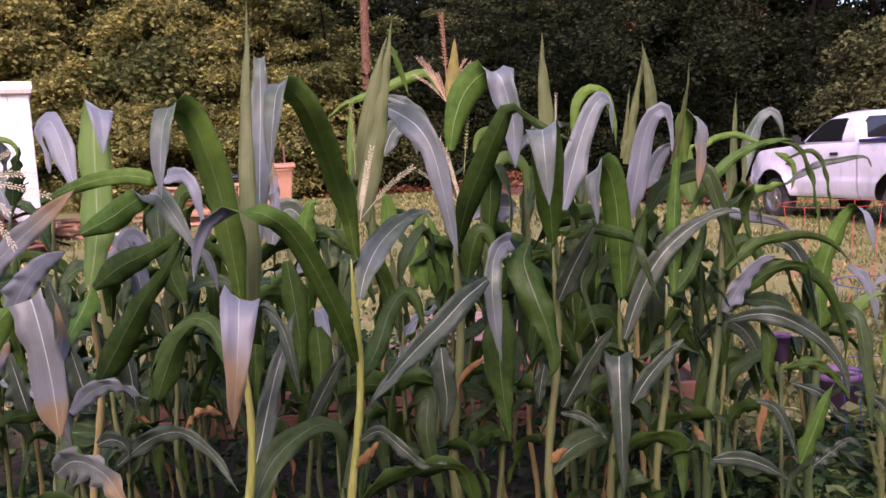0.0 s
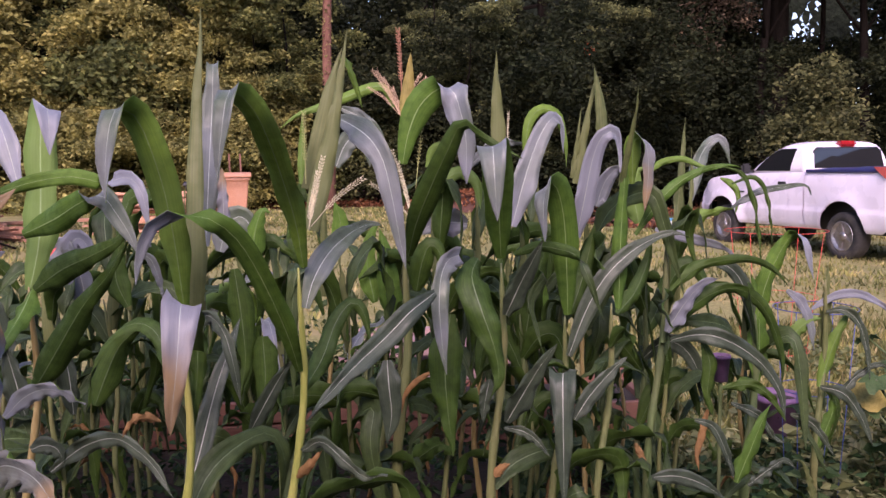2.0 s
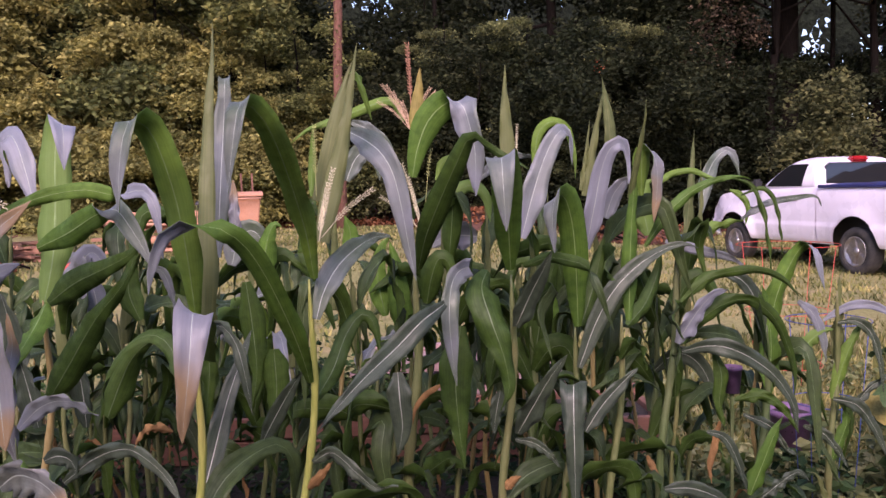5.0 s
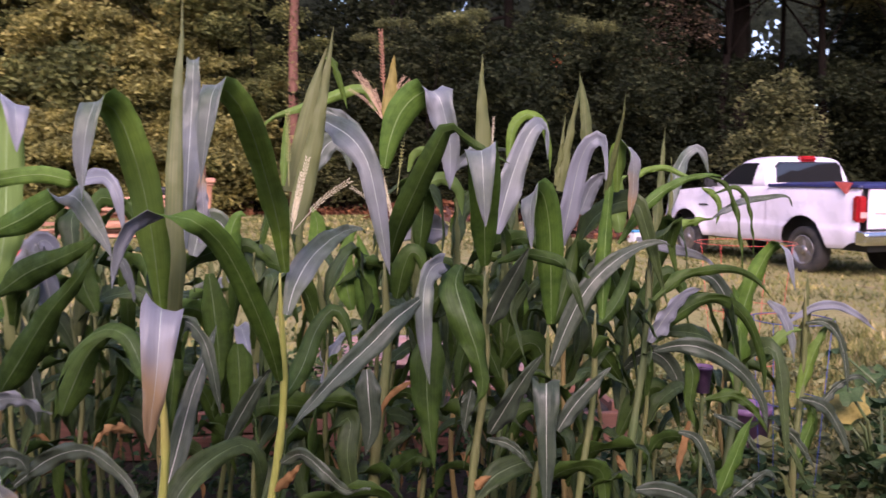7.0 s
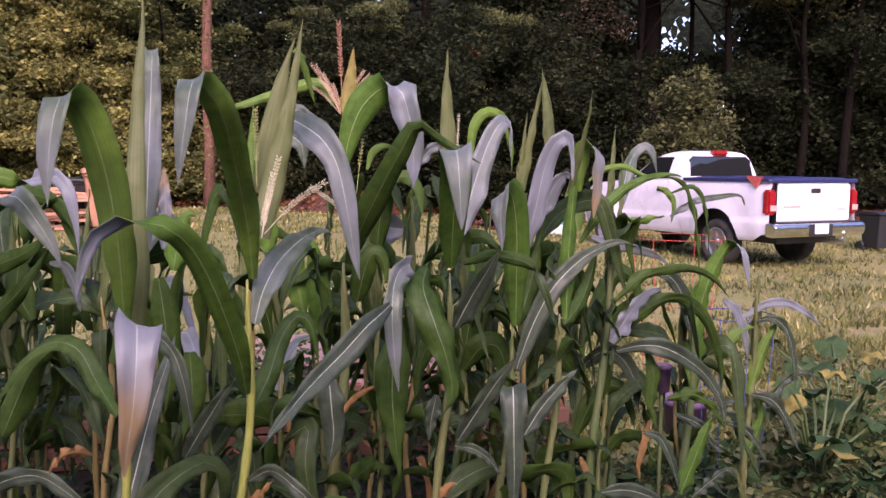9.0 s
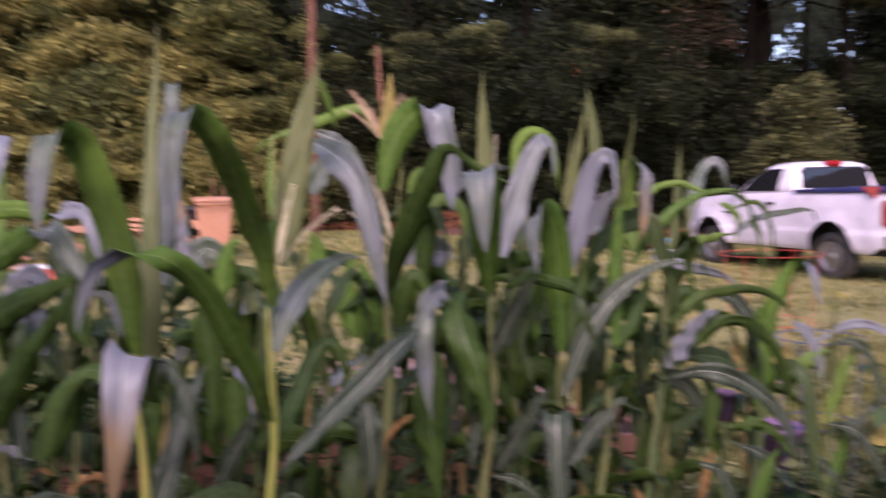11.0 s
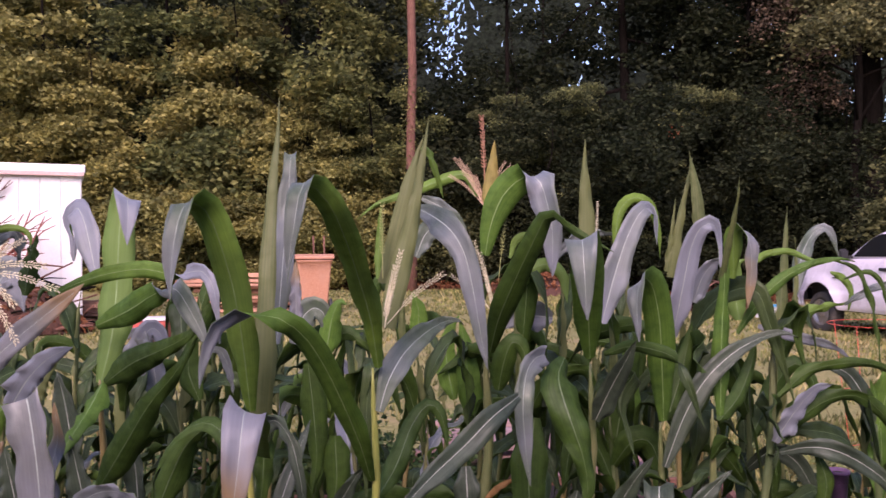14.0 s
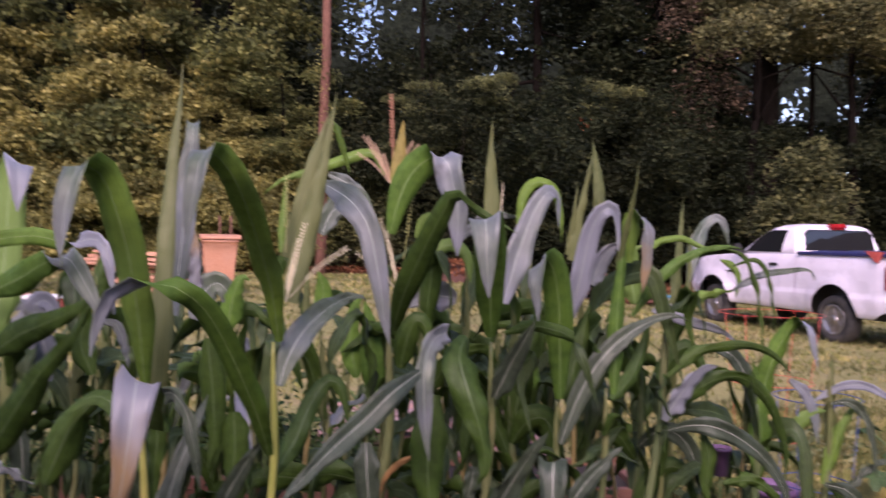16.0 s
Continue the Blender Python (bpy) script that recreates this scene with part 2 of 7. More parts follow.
SHED_WHITE = surface("white_siding", (0.78, 0.76, 0.75), (0.85, 0.83, 0.82), 0.6, 30, 1.5, 0.15, 0.002, stain=(0.72, 0.66, 0.62))
SHED_TRIM = surface("pinkish_trim", (0.55, 0.36, 0.34), (0.66, 0.47, 0.44), 0.6, 25, 3, 0.2, 0.002)
UNSEEN_WALL = surface("unseen_wall_brown", (0.1, 0.08, 0.07), (0.16, 0.13, 0.115), 0.8, 20, 2, 0.3, 0.003)
BLACK = surface("black_plastic", (0.015, 0.015, 0.017), (0.03, 0.03, 0.033), 0.5, 60, 5, 0.2, 0.001)
RUBBER = surface("tyre_rubber", (0.018, 0.017, 0.017), (0.04, 0.037, 0.035), 0.85, 50, 6, 0.4, 0.002, stain=(0.09, 0.075, 0.06))
CHROME = surface("chrome", (0.8, 0.8, 0.8), (0.88, 0.88, 0.88), 0.2, 20, 3, 0.0, metal=1.0)
ALLOY = surface("alloy_rim", (0.3, 0.28, 0.28), (0.44, 0.42, 0.42), 0.4, 20, 6, 0.0, metal=0.8, stain=(0.3, 0.26, 0.23))
NAVY = surface("navy_vinyl", (0.02, 0.022, 0.09), (0.035, 0.04, 0.14), 0.35, 60, 3, 0.2, 0.002)
RED_LENS = surface("red_lens", (0.26, 0.008, 0.014), (0.42, 0.02, 0.022), 0.15, 30, 6, 0.1, 0.001, coat=0.8)
CLEAR_LENS = surface("clear_lens", (0.6, 0.35, 0.33), (0.7, 0.45, 0.42), 0.15, 30, 6, 0.1, 0.001, coat=0.8)
RED_WIRE = surface("red_wire", (0.55, 0.06, 0.04), (0.7, 0.11, 0.07), 0.4, 40, 8, 0.1, 0.001)
BLUE_WIRE = surface("blue_wire", (0.035, 0.06, 0.2), (0.06, 0.1, 0.3), 0.4, 40, 8, 0.1, 0.001)
BIN_BROWN = surface("terracotta_plastic", (0.42, 0.19, 0.11), (0.52, 0.26, 0.16), 0.5, 40, 3, 0.2, 0.002, stain=(0.36, 0.2, 0.14))
TIMBER = surface("bed_timber", (0.18, 0.075, 0.045), (0.3, 0.13, 0.085), 0.8, 14, 2.0, 0.5, 0.004, stretch=(0.5, 5, 5), stain=(0.1, 0.055, 0.04))
LUMBER = surface("new_lumber", (0.42, 0.2, 0.12), (0.6, 0.34, 0.22), 0.75, 14, 2.0, 0.4, 0.003, stretch=(0.5, 5, 5), stain=(0.25, 0.12, 0.08))
PALE_BOARD = surface("weathered_board", (0.28, 0.17, 0.16), (0.46, 0.3, 0.28), 0.75, 14, 2.0, 0.4, 0.003, stretch=(0.5, 5, 5), stain=(0.36, 0.24, 0.24))
PURPLE = surface("purple_plastic", (0.11, 0.055, 0.13), (0.18, 0.1, 0.2), 0.5, 40, 4, 0.15, 0.001, stain=(0.26, 0.18, 0.27))
BLUE_TARP = surface("blue_tarp", (0.05, 0.3, 0.55), (0.1, 0.42, 0.7), 0.45, 20, 4, 0.4, 0.01)
WHITE_PLASTIC = surface("white_plastic", (0.7, 0.72, 0.75), (0.8, 0.82, 0.84), 0.4, 20, 4, 0.1, 0.002)
ORANGE = surface("orange_plastic", (0.6, 0.16, 0.04), (0.75, 0.26, 0.08), 0.5, 20, 4, 0.2, 0.002)
RED_TIN = surface("red_plastic", (0.45, 0.06, 0.05), (0.6, 0.13, 0.1), 0.5, 20, 4, 0.2, 0.002)
POTTING = surface("potting_soil", (0.02, 0.014, 0.01), (0.05, 0.035, 0.025), 0.95, 60, 6, 0.8, 0.01)
SQUASH = blade_skin("squash_leaf", (0.045, 0.09, 0.03), (0.09, 0.15, 0.055), rough=0.6, spec=0.3)
SQUASH_YELLOW = blade_skin("squash_leaf_yellow", (0.26, 0.22, 0.06), (0.4, 0.33, 0.1), rough=0.7, spec=0.3)
glass, gn, gl, gb = shader("tinted_glass")
gb.inputs["Base Color"].default_value = (0.012, 0.013, 0.014, 1)
gb.inputs["Roughness"].default_value = 0.03
gb.inputs["Specular IOR Level"].default_value = 0.07
GLASS = glass
REAR_GLASS = glass.copy()
REAR_GLASS.name = "rear_glass"
REAR_GLASS.node_tree.nodes["Principled BSDF"].inputs["Specular IOR Level"].default_value = 1.0


# ---- building tools ----
def part(name, bm, material, parent=None, label=""):
    """Links a bmesh as one mesh object under a thing or a part."""
    me = bpy.data.meshes.new(name)
    bm.to_mesh(me)
    bm.free()
    for m in material if isinstance(material, (list, tuple)) else [material]:
        me.materials.append(m)
    ob = new(name, me)
    if parent:
        ob.parent = parent
    return tagged(ob, label)


def arrays(name, verts, faces, material, parent=None, smooth=False):
    """The same from numpy arrays: verts (n, 3), faces (m, 3 or 4)."""
    me = bpy.data.meshes.new(name)
    me.from_pydata(np.asarray(verts, dtype=float).tolist(), [], np.asarray(faces).tolist())
    me.materials.append(material)
    if smooth:
        me.polygons.foreach_set("use_smooth", [True] * len(me.polygons))
    me.update()
    ob = new(name, me)
    if parent:
        ob.parent = parent
    return ob


def thing(name, x, y, z, turn, label, category, group=""):
    ob = new(name)
    ob.matrix_basis = pose(x, y, z, 0, 0, turn)
    ob.empty_display_size = 0.1
    return tagged(ob, label, category, group)


def box(bm, cx, cy, cz, sx, sy, sz, m=None, bevel=0.0):
    r = bmesh.ops.create_cube(bm, size=1)
    bmesh.ops.scale(bm, vec=(sx, sy, sz), verts=r["verts"])
    if bevel:
        edges = list({e for v in r["verts"] for e in v.link_edges})
        r = bmesh.ops.bevel(bm, geom=edges, offset=bevel, segments=2, affect="EDGES", clamp_overlap=True)
    t = Matrix.Translation((cx, cy, cz))
    bmesh.ops.transform(bm, matrix=(m or Matrix()) @ t, verts=r["verts"])
    return r["verts"]


def one_box(*a, **k):
    bm = bmesh.new()
    box(bm, *a, **k)
    return bm


def tube(bm, pts, radii, sides=8, cap=True):
    """A round rod along a line of points."""
    pts = [Vector(p) for p in pts]
    radii = radii if isinstance(radii, (list, tuple)) else [radii] * len(pts)
    rings, ref = [], None
    for i, p in enumerate(pts):
        t = (pts[min(i + 1, len(pts) - 1)] - pts[max(i - 1, 0)]).normalized()
        ref = ref or (Vector((1, 0, 0)) if abs(t.x) < 0.8 else Vector((0, 1, 0)))
        a = (ref - t * ref.dot(t)).normalized()
        b, ref = t.cross(a), a
        rings.append([bm.verts.new(p + radii[i] * (a * math.cos(q) + b * math.sin(q))) for q in [2 * math.pi * k / sides for k in range(sides)]])
    for r0, r1 in zip(rings, rings[1:]):
        for k in range(sides):
            bm.faces.new((r0[k], r0[(k + 1) % sides], r1[(k + 1) % sides], r1[k])).smooth = True
    if cap:
        bm.faces.new(rings[0][::-1])
        bm.faces.new(rings[-1])


def lathe(bm, profile, sides=24, m=Matrix()):
    """Turns a line of (radius, height) round the z axis."""
    rings = []
    for r, z in profile:
        rings.append([bm.verts.new(m @ Vector((r * math.cos(2 * math.pi * k / sides), r * math.sin(2 * math.pi * k / sides), z))) for k in range(sides)])
    for r0, r1 in zip(rings, rings[1:]):
        for k in range(sides):
            bm.faces.new((r0[k], r0[(k + 1) % sides], r1[(k + 1) % sides], r1[k])).smooth = True
    bm.faces.new(rings[0][::-1])
    bm.faces.new(rings[-1])


def prism(bm, outline, x0, x1):
    """A side outline of (y, z) points drawn out from x0 to x1."""
    a = [bm.verts.new((x0, y, z)) for y, z in outline]
    b = [bm.verts.new((x1, y, z)) for y, z in outline]
    bm.faces.new(a)
    bm.faces.new(b[::-1])
    for i in range(len(outline)):
        j = (i + 1) % len(outline)
        bm.faces.new((a[j], a[i], b[i], b[j]))
    bmesh.ops.recalc_face_normals(bm, faces=bm.faces)


def soften(ob, width=0.01, segments=2):
    b = ob.modifiers.new("bevel", "BEVEL")
    b.width, b.segments, b.limit_method, b.angle_limit = width, segments, "ANGLE", radians(35)
    return ob


def smoothstep(a):
    a = min(1.0, max(0.0, a))
    return a * a * (3 - 2 * a)


def rise(x, y):
    """The height of the ground: it climbs a little towards the woods."""
    return 0.38 * smoothstep((y - 6) / 10) * smoothstep((8 - x) / 8) - 0.055 * smoothstep((x - 3) / 4) * smoothstep((y - 8) / 5)


def scatter(name, spots, size, material, rng, droop=0.2, folds=True, parent=None, up=0.5):
    """Many leaves as one mesh: spots (n, 3); each leaf is a folded lozenge of four corners, turned at random, facing mostly up."""
    n = len(spots)
    yaw = rng.uniform(0, 2 * np.pi, n)
    normal = rng.normal(0, 1 - up, (n, 3))
    normal[:, 2] += up
    normal /= np.linalg.norm(normal, axis=1)[:, None]
    heading = np.stack([np.cos(yaw), np.sin(yaw), -droop * np.ones(n)], 1)
    heading -= normal * (heading * normal).sum(1)[:, None]
    heading /= np.linalg.norm(heading, axis=1)[:, None]
    side = np.cross(normal, heading)
    length = size * rng.uniform(0.7, 1.35, n)[:, None]
    v = np.empty((n, 4, 3))
    v[:, 0] = spots
    v[:, 1] = spots + heading * length * 0.45 + side * length * 0.3 + normal * length * 0.07
    v[:, 2] = spots + heading * length - normal * length * 0.08
    v[:, 3] = spots + heading * length * 0.45 - side * length * 0.3 + normal * length * 0.07
    f = np.arange(n * 4).reshape(n, 4)
    return arrays(name, v.reshape(-1, 3), f, material, parent)


# ---- ground ----
def build_ground():
    bm = bmesh.new()
    xs = [-900, -300, -120, -60] + [-40 + i for i in range(81)] + [60, 120, 300, 900]
    ys = [-900, -300, -100, -40] + [-20 + i * 0.75 for i in range(81)] + [55, 80, 150, 400, 900]
    rows = []
    for y in ys:
        rows.append([bm.verts.new((x, y, rise(x, y) + 0.025 * noise.noise(Vector((x * 0.6, y * 0.6, 0))) * (abs(x) < 45))) for x in xs])
    for r0, r1 in zip(rows, rows[1:]):
        for i in range(len(xs) - 1):
            bm.faces.new((r0[i], r0[i + 1], r1[i + 1], r1[i])).smooth = True
    m, n, l, b = shader("lawn_and_soil")
    fine, mid, coarse = noise_of(n, l, 28, 6), noise_of(n, l, 2.2, 5), noise_of(n, l, 0.35, 3)
    lawn = mix(n, l, "MIX", ramp(n, l, fine, [(0.3, (0, 0, 0)), (0.7, (1, 1, 1))]), (0.17, 0.17, 0.065), (0.31, 0.28, 0.125))
    lawn = mix(n, l, "MIX", ramp(n, l, mid, [(0.5, (0, 0, 0)), (0.72, (0.8, 0.8, 0.8))]), lawn, (0.34, 0.26, 0.15))
    lawn = mix(n, l, "MULTIPLY", 0.7, lawn, ramp(n, l, coarse, [(0.3, (0.7, 0.75, 0.7)), (0.7, (1.15, 1.1, 1.05))]))
    soil = mix(n, l, "MIX", fine, (0.025, 0.02, 0.014), (0.085, 0.06, 0.04))
    leaf_bed = mix(n, l, "MIX", ramp(n, l, fine, [(0.35, (0, 0, 0)), (0.65, (1, 1, 1))]), (0.05, 0.022, 0.014), (0.17, 0.075, 0.045))
    sep = n.new("ShaderNodeSeparateXYZ")
    l.new(n.new("ShaderNodeTexCoord").outputs["Object"], sep.inputs[0])

    def border(at, width, wobble):
        k = n.new("ShaderNodeMath")
        k.operation = "MULTIPLY_ADD"
        l.new(mid, k.inputs[0])
        k.inputs[1].default_value = wobble
        l.new(sep.outputs[1], k.inputs[2])
        east = n.new("ShaderNodeMapRange")
        l.new(sep.outputs[0], east.inputs[0])
        east.inputs[1].default_value, east.inputs[2].default_value, east.inputs[4].default_value = 0.8, 2.0, 2.6
        total = n.new("ShaderNodeMath")
        l.new(k.outputs[0], total.inputs[0])
        l.new(east.outputs[0], total.inputs[1])
        r = n.new("ShaderNodeMapRange")
        l.new(total.outputs[0], r.inputs[0])
        r.inputs[1].default_value, r.inputs[2].default_value = at, at + width
        return r.outputs[0]

    col = mix(n, l, "MIX", border(5.6, 1.2, 1.6), soil, lawn)
    col = mix(n, l, "MIX", border(25.6, 1.5, 1.8), col, leaf_bed)
    l.new(col, b.inputs["Base Color"])
    b.inputs["Roughness"].default_value, b.inputs["Specular IOR Level"].default_value = 0.95, 0.15
    bump(n, l, b, fine, 0.8, 0.03)
    tagged(part("ground", bm, m), "yellowish lawn, dark garden soil and leaf litter", "ground", kind="structure")


build_ground()
rng = np.random.default_rng(4)


def grass_patch(name, x0, x1, y0, y1, count, height, label):
    """Short bent blades of three corners each."""
    x, y = rng.uniform(x0, x1, count), y0 + (y1 - y0) * rng.uniform(0, 1, count) ** 1.5
    keep = noise_field(x, y) > rng.uniform(-0.5, 0.3, count)
    x, y = x[keep], y[keep]
    z = np.array([rise(a, b) for a, b in zip(x, y)])
    k = len(x)
    a, h = rng.uniform(0, 2 * np.pi, k), height * rng.uniform(0.4, 1.3, k)
    w = 0.006 + 0.0012 * y
    lean = rng.normal(0, 0.45, (k, 2)) * h[:, None]
    v = np.empty((k, 3, 3))
    v[:, 0] = np.stack([x - w * np.cos(a), y - w * np.sin(a), z - 0.01], 1)
    v[:, 1] = np.stack([x + w * np.cos(a), y + w * np.sin(a), z - 0.01], 1)
    v[:, 2] = np.stack([x + lean[:, 0], y + lean[:, 1], z + h], 1)
    tagged(arrays(name, v.reshape(-1, 3), np.arange(k * 3).reshape(k, 3), GRASS), label, "grass", kind="stuff")


def noise_field(x, y):
    return np.array([noise.noise(Vector((a * 0.9, b * 0.9, 3.0))) for a, b in zip(x, y)])


grass_patch("lawn_grass", -9, 13, 5.2, 25, 90000, 0.07, "patchy yellow-green lawn grass, partly dry")
grass_patch("tall_grass", 1.3, 6, 4.2, 7.8, 24000, 0.085, "tufts of dry grass beside the corn")
# low weeds under the corn and along its edge
wx, wy = rng.uniform(-3.2, 3.2, 17000), rng.uniform(1.9, 6.6, 17000)
wy = np.where(wx > 1.0, 1.9 + (wy - 1.9) * 0.52, wy)
heap = np.array([0.5 + noise.noise(Vector((a * 2.5, b * 2.5, 1))) for a, b in zip(wx, wy)])
wz = rng.uniform(0.01, 0.34, 17000) * np.clip(heap, 0.1, 1.1)
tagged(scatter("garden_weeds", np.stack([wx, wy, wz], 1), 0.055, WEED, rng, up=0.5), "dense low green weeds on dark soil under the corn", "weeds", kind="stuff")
# leaf litter along the woods
fx, fy = rng.uniform(-18, 24, 9000), 25.3 + np.abs(rng.normal(0, 1.6, 9000))
fz = np.array([rise(a, b) for a, b in zip(fx, fy)]) + rng.uniform(0.0, 0.18, 9000)
tagged(scatter("leaf_litter", np.stack([fx, fy, fz], 1), 0.14, LITTER, rng, up=0.4), "reddish-brown fallen leaves along the edge of the woods", "leaf litter", kind="stuff")

# broader weeds where the corn thins out
bx, by = rng.uniform(0.5, 3.4, 5000), rng.uniform(3.0, 4.3, 5000)
tuft = np.array([0.5 + noise.noise(Vector((a * 3.1, b * 3.1, 7))) for a, b in zip(bx, by)])
bz = rng.uniform(0.01, 0.3, 5000) * np.clip(tuft, 0.1, 1.1)
fx, fy = rng.uniform(0.9, 4.6, 6000), rng.uniform(4.3, 6.9, 6000)
tuft = np.array([0.5 + 0.9 * noise.noise(Vector((a * 1.7, b * 1.7, 2))) for a, b in zip(fx, fy)])
some = rng.random(6000) < np.clip(1.3 * tuft, 0.1, 1.0) * np.clip((7.1 - fy) / 1.2, 0, 1)
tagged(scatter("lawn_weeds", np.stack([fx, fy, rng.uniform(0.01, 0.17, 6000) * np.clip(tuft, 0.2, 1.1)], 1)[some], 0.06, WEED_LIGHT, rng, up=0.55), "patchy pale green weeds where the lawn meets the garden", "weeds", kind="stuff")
# sun and corn shade by colour: pale copy outside, dark copy among the stalks
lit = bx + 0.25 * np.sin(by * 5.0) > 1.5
tagged(scatter("broad_weeds", np.stack([bx, by, bz], 1)[lit], 0.075, WEED_LIGHT, rng, up=0.6), "broad-leaved weeds coloured pale for sunlight at the end of the corn rows", "weeds", kind="stuff")
tagged(scatter("broad_weeds", np.stack([bx, by, bz], 1)[~lit], 0.07, WEED, rng, up=0.6), "green broad-leaved weeds coloured dark for shade between the corn stalks", "weeds", kind="stuff")


# ---- woods ----
def sprays(rng, blobs, count, radius, per):
    """Leaf places in flat, drooping sprays spread through the shells of some egg-shaped blobs (x, y, z, rx, ry, rz)."""
    weight = np.array([b[3] * b[5] for b in blobs])
    pick = rng.choice(len(blobs), count, p=weight / weight.sum())
    bl = np.array(blobs)[pick]
    d = rng.normal(0, 1, (count, 3))
    d[:, 2] = np.where(d[:, 2] < -0.25, np.abs(d[:, 2]), d[:, 2])
    d /= np.linalg.norm(d, axis=1)[:, None]
    lumps = np.array([noise.noise(Vector((u[0] * 1.9 + k, u[1] * 1.9, u[2] * 1.9))) for u, k in zip(d, pick * 3.7)])
    reach = np.where(rng.random(count) < 0.75, rng.uniform(0.82, 1.06, count), rng.uniform(0.45, 0.85, count)) * (1 + 0.55 * lumps)
    centre = bl[:, :3] + d * bl[:, 3:] * reach[:, None]
    r = radius * rng.uniform(0.35, 1.25, count)
    a = rng.uniform(0, 2 * np.pi, (count, per))
    q = np.sqrt(rng.uniform(0, 1, (count, per))) * r[:, None]
    x, y = centre[:, :1] + q * np.cos(a), centre[:, 1:2] + q * np.sin(a)
    z = centre[:, 2:] - rng.uniform(0.2, 0.9, (count, 1)) * q * q / r[:, None] + rng.normal(0, 0.07, (count, per))
    return np.stack([x, y, z], 2).reshape(-1, 3)


def tree(label, height, trunk_r, crown, bark, blobs, seed, count, leaf=0.15, limbs=7, first=0.3, lean=0.3, per=17, spray=0.62):
    g = np.random.default_rng(seed)
    root = thing("tree", 0, 0, 0, 0, label, "tree", "trees of the woods")
    bm = bmesh.new()
    steps = 9
    line = [(lean * (i / steps) ** 2 + 0.06 * math.sin(i * 1.3 + seed), 0.07 * math.cos(i * 1.7 + seed), -0.2 + height * i / steps) for i in range(steps + 1)]
    radii = [trunk_r * (1.25 if i == 0 else 1.0) * (1 - 0.85 * i / steps) for i in range(steps + 1)]
    tube(bm, line, radii, 10)
    part("trunk", bm, bark, root)
    for k in range(limbs):
        bm = bmesh.new()
        f = first + (0.9 - first) * k / limbs
        i = int(f * steps)
        p = Vector(line[i])
        b = blobs[k % len(blobs)]
        end = Vector((b[0], b[1], b[2])) + Vector(g.uniform(-0.5, 0.5, 3)) * b[3]
        mid = p.lerp(end, 0.5) + Vector((0, 0, 0.35))
        tube(bm, [p, p.lerp(mid, 0.6), mid, end], [radii[i] * 0.45, radii[i] * 0.36, radii[i] * 0.26, radii[i] * 0.08], 6)
        part("limb", bm, bark, root)
    scatter("crown", sprays(g, blobs, count, spray, per), leaf, crown, g, parent=root)
    return root


def egg_row(seed, n, spread, low, high, size, flat=0.75):
    g = np.random.default_rng(seed)
    out = []
    for i in range(n):
        z = low + (high - low) * (i + 0.5) / n
        s = size * (1.15 - 0.5 * (z - low) / max(0.1, high - low)) * g.uniform(0.75, 1.2)
        out.append((g.normal(0, spread), g.normal(0, spread * 0.6), z, s, s, s * flat * g.uniform(0.75, 1.25)))
    return out


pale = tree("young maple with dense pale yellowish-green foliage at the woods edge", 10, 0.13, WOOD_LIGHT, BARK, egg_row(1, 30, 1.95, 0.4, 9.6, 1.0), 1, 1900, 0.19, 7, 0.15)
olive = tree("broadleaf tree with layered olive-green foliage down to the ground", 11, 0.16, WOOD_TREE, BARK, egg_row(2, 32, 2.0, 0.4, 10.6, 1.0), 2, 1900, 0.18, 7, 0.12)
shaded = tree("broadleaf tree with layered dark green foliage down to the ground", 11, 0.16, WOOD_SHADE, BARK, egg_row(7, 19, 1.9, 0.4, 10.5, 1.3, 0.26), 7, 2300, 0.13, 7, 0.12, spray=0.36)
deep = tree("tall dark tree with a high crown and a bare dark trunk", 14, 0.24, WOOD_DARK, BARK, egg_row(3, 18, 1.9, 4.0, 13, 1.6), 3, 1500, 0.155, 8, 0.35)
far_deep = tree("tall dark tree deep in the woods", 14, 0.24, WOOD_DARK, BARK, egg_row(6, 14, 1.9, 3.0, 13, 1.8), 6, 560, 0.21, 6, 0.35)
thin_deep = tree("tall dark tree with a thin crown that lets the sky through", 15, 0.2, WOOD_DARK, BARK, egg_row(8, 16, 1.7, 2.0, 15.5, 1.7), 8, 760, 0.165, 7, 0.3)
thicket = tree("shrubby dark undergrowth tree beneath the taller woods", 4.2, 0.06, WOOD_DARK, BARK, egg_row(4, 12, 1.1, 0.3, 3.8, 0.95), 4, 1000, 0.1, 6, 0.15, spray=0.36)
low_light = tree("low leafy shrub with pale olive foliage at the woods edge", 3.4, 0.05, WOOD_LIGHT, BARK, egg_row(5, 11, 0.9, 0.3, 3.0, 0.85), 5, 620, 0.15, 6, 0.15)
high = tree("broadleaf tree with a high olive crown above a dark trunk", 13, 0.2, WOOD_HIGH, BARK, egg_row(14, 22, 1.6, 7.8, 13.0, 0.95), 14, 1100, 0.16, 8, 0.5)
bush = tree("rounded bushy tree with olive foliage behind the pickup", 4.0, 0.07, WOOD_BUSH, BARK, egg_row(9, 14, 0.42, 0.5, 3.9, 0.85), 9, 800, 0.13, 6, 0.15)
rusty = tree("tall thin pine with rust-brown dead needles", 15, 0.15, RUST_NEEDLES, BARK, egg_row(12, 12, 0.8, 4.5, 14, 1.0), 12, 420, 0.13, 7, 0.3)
first_used = set()


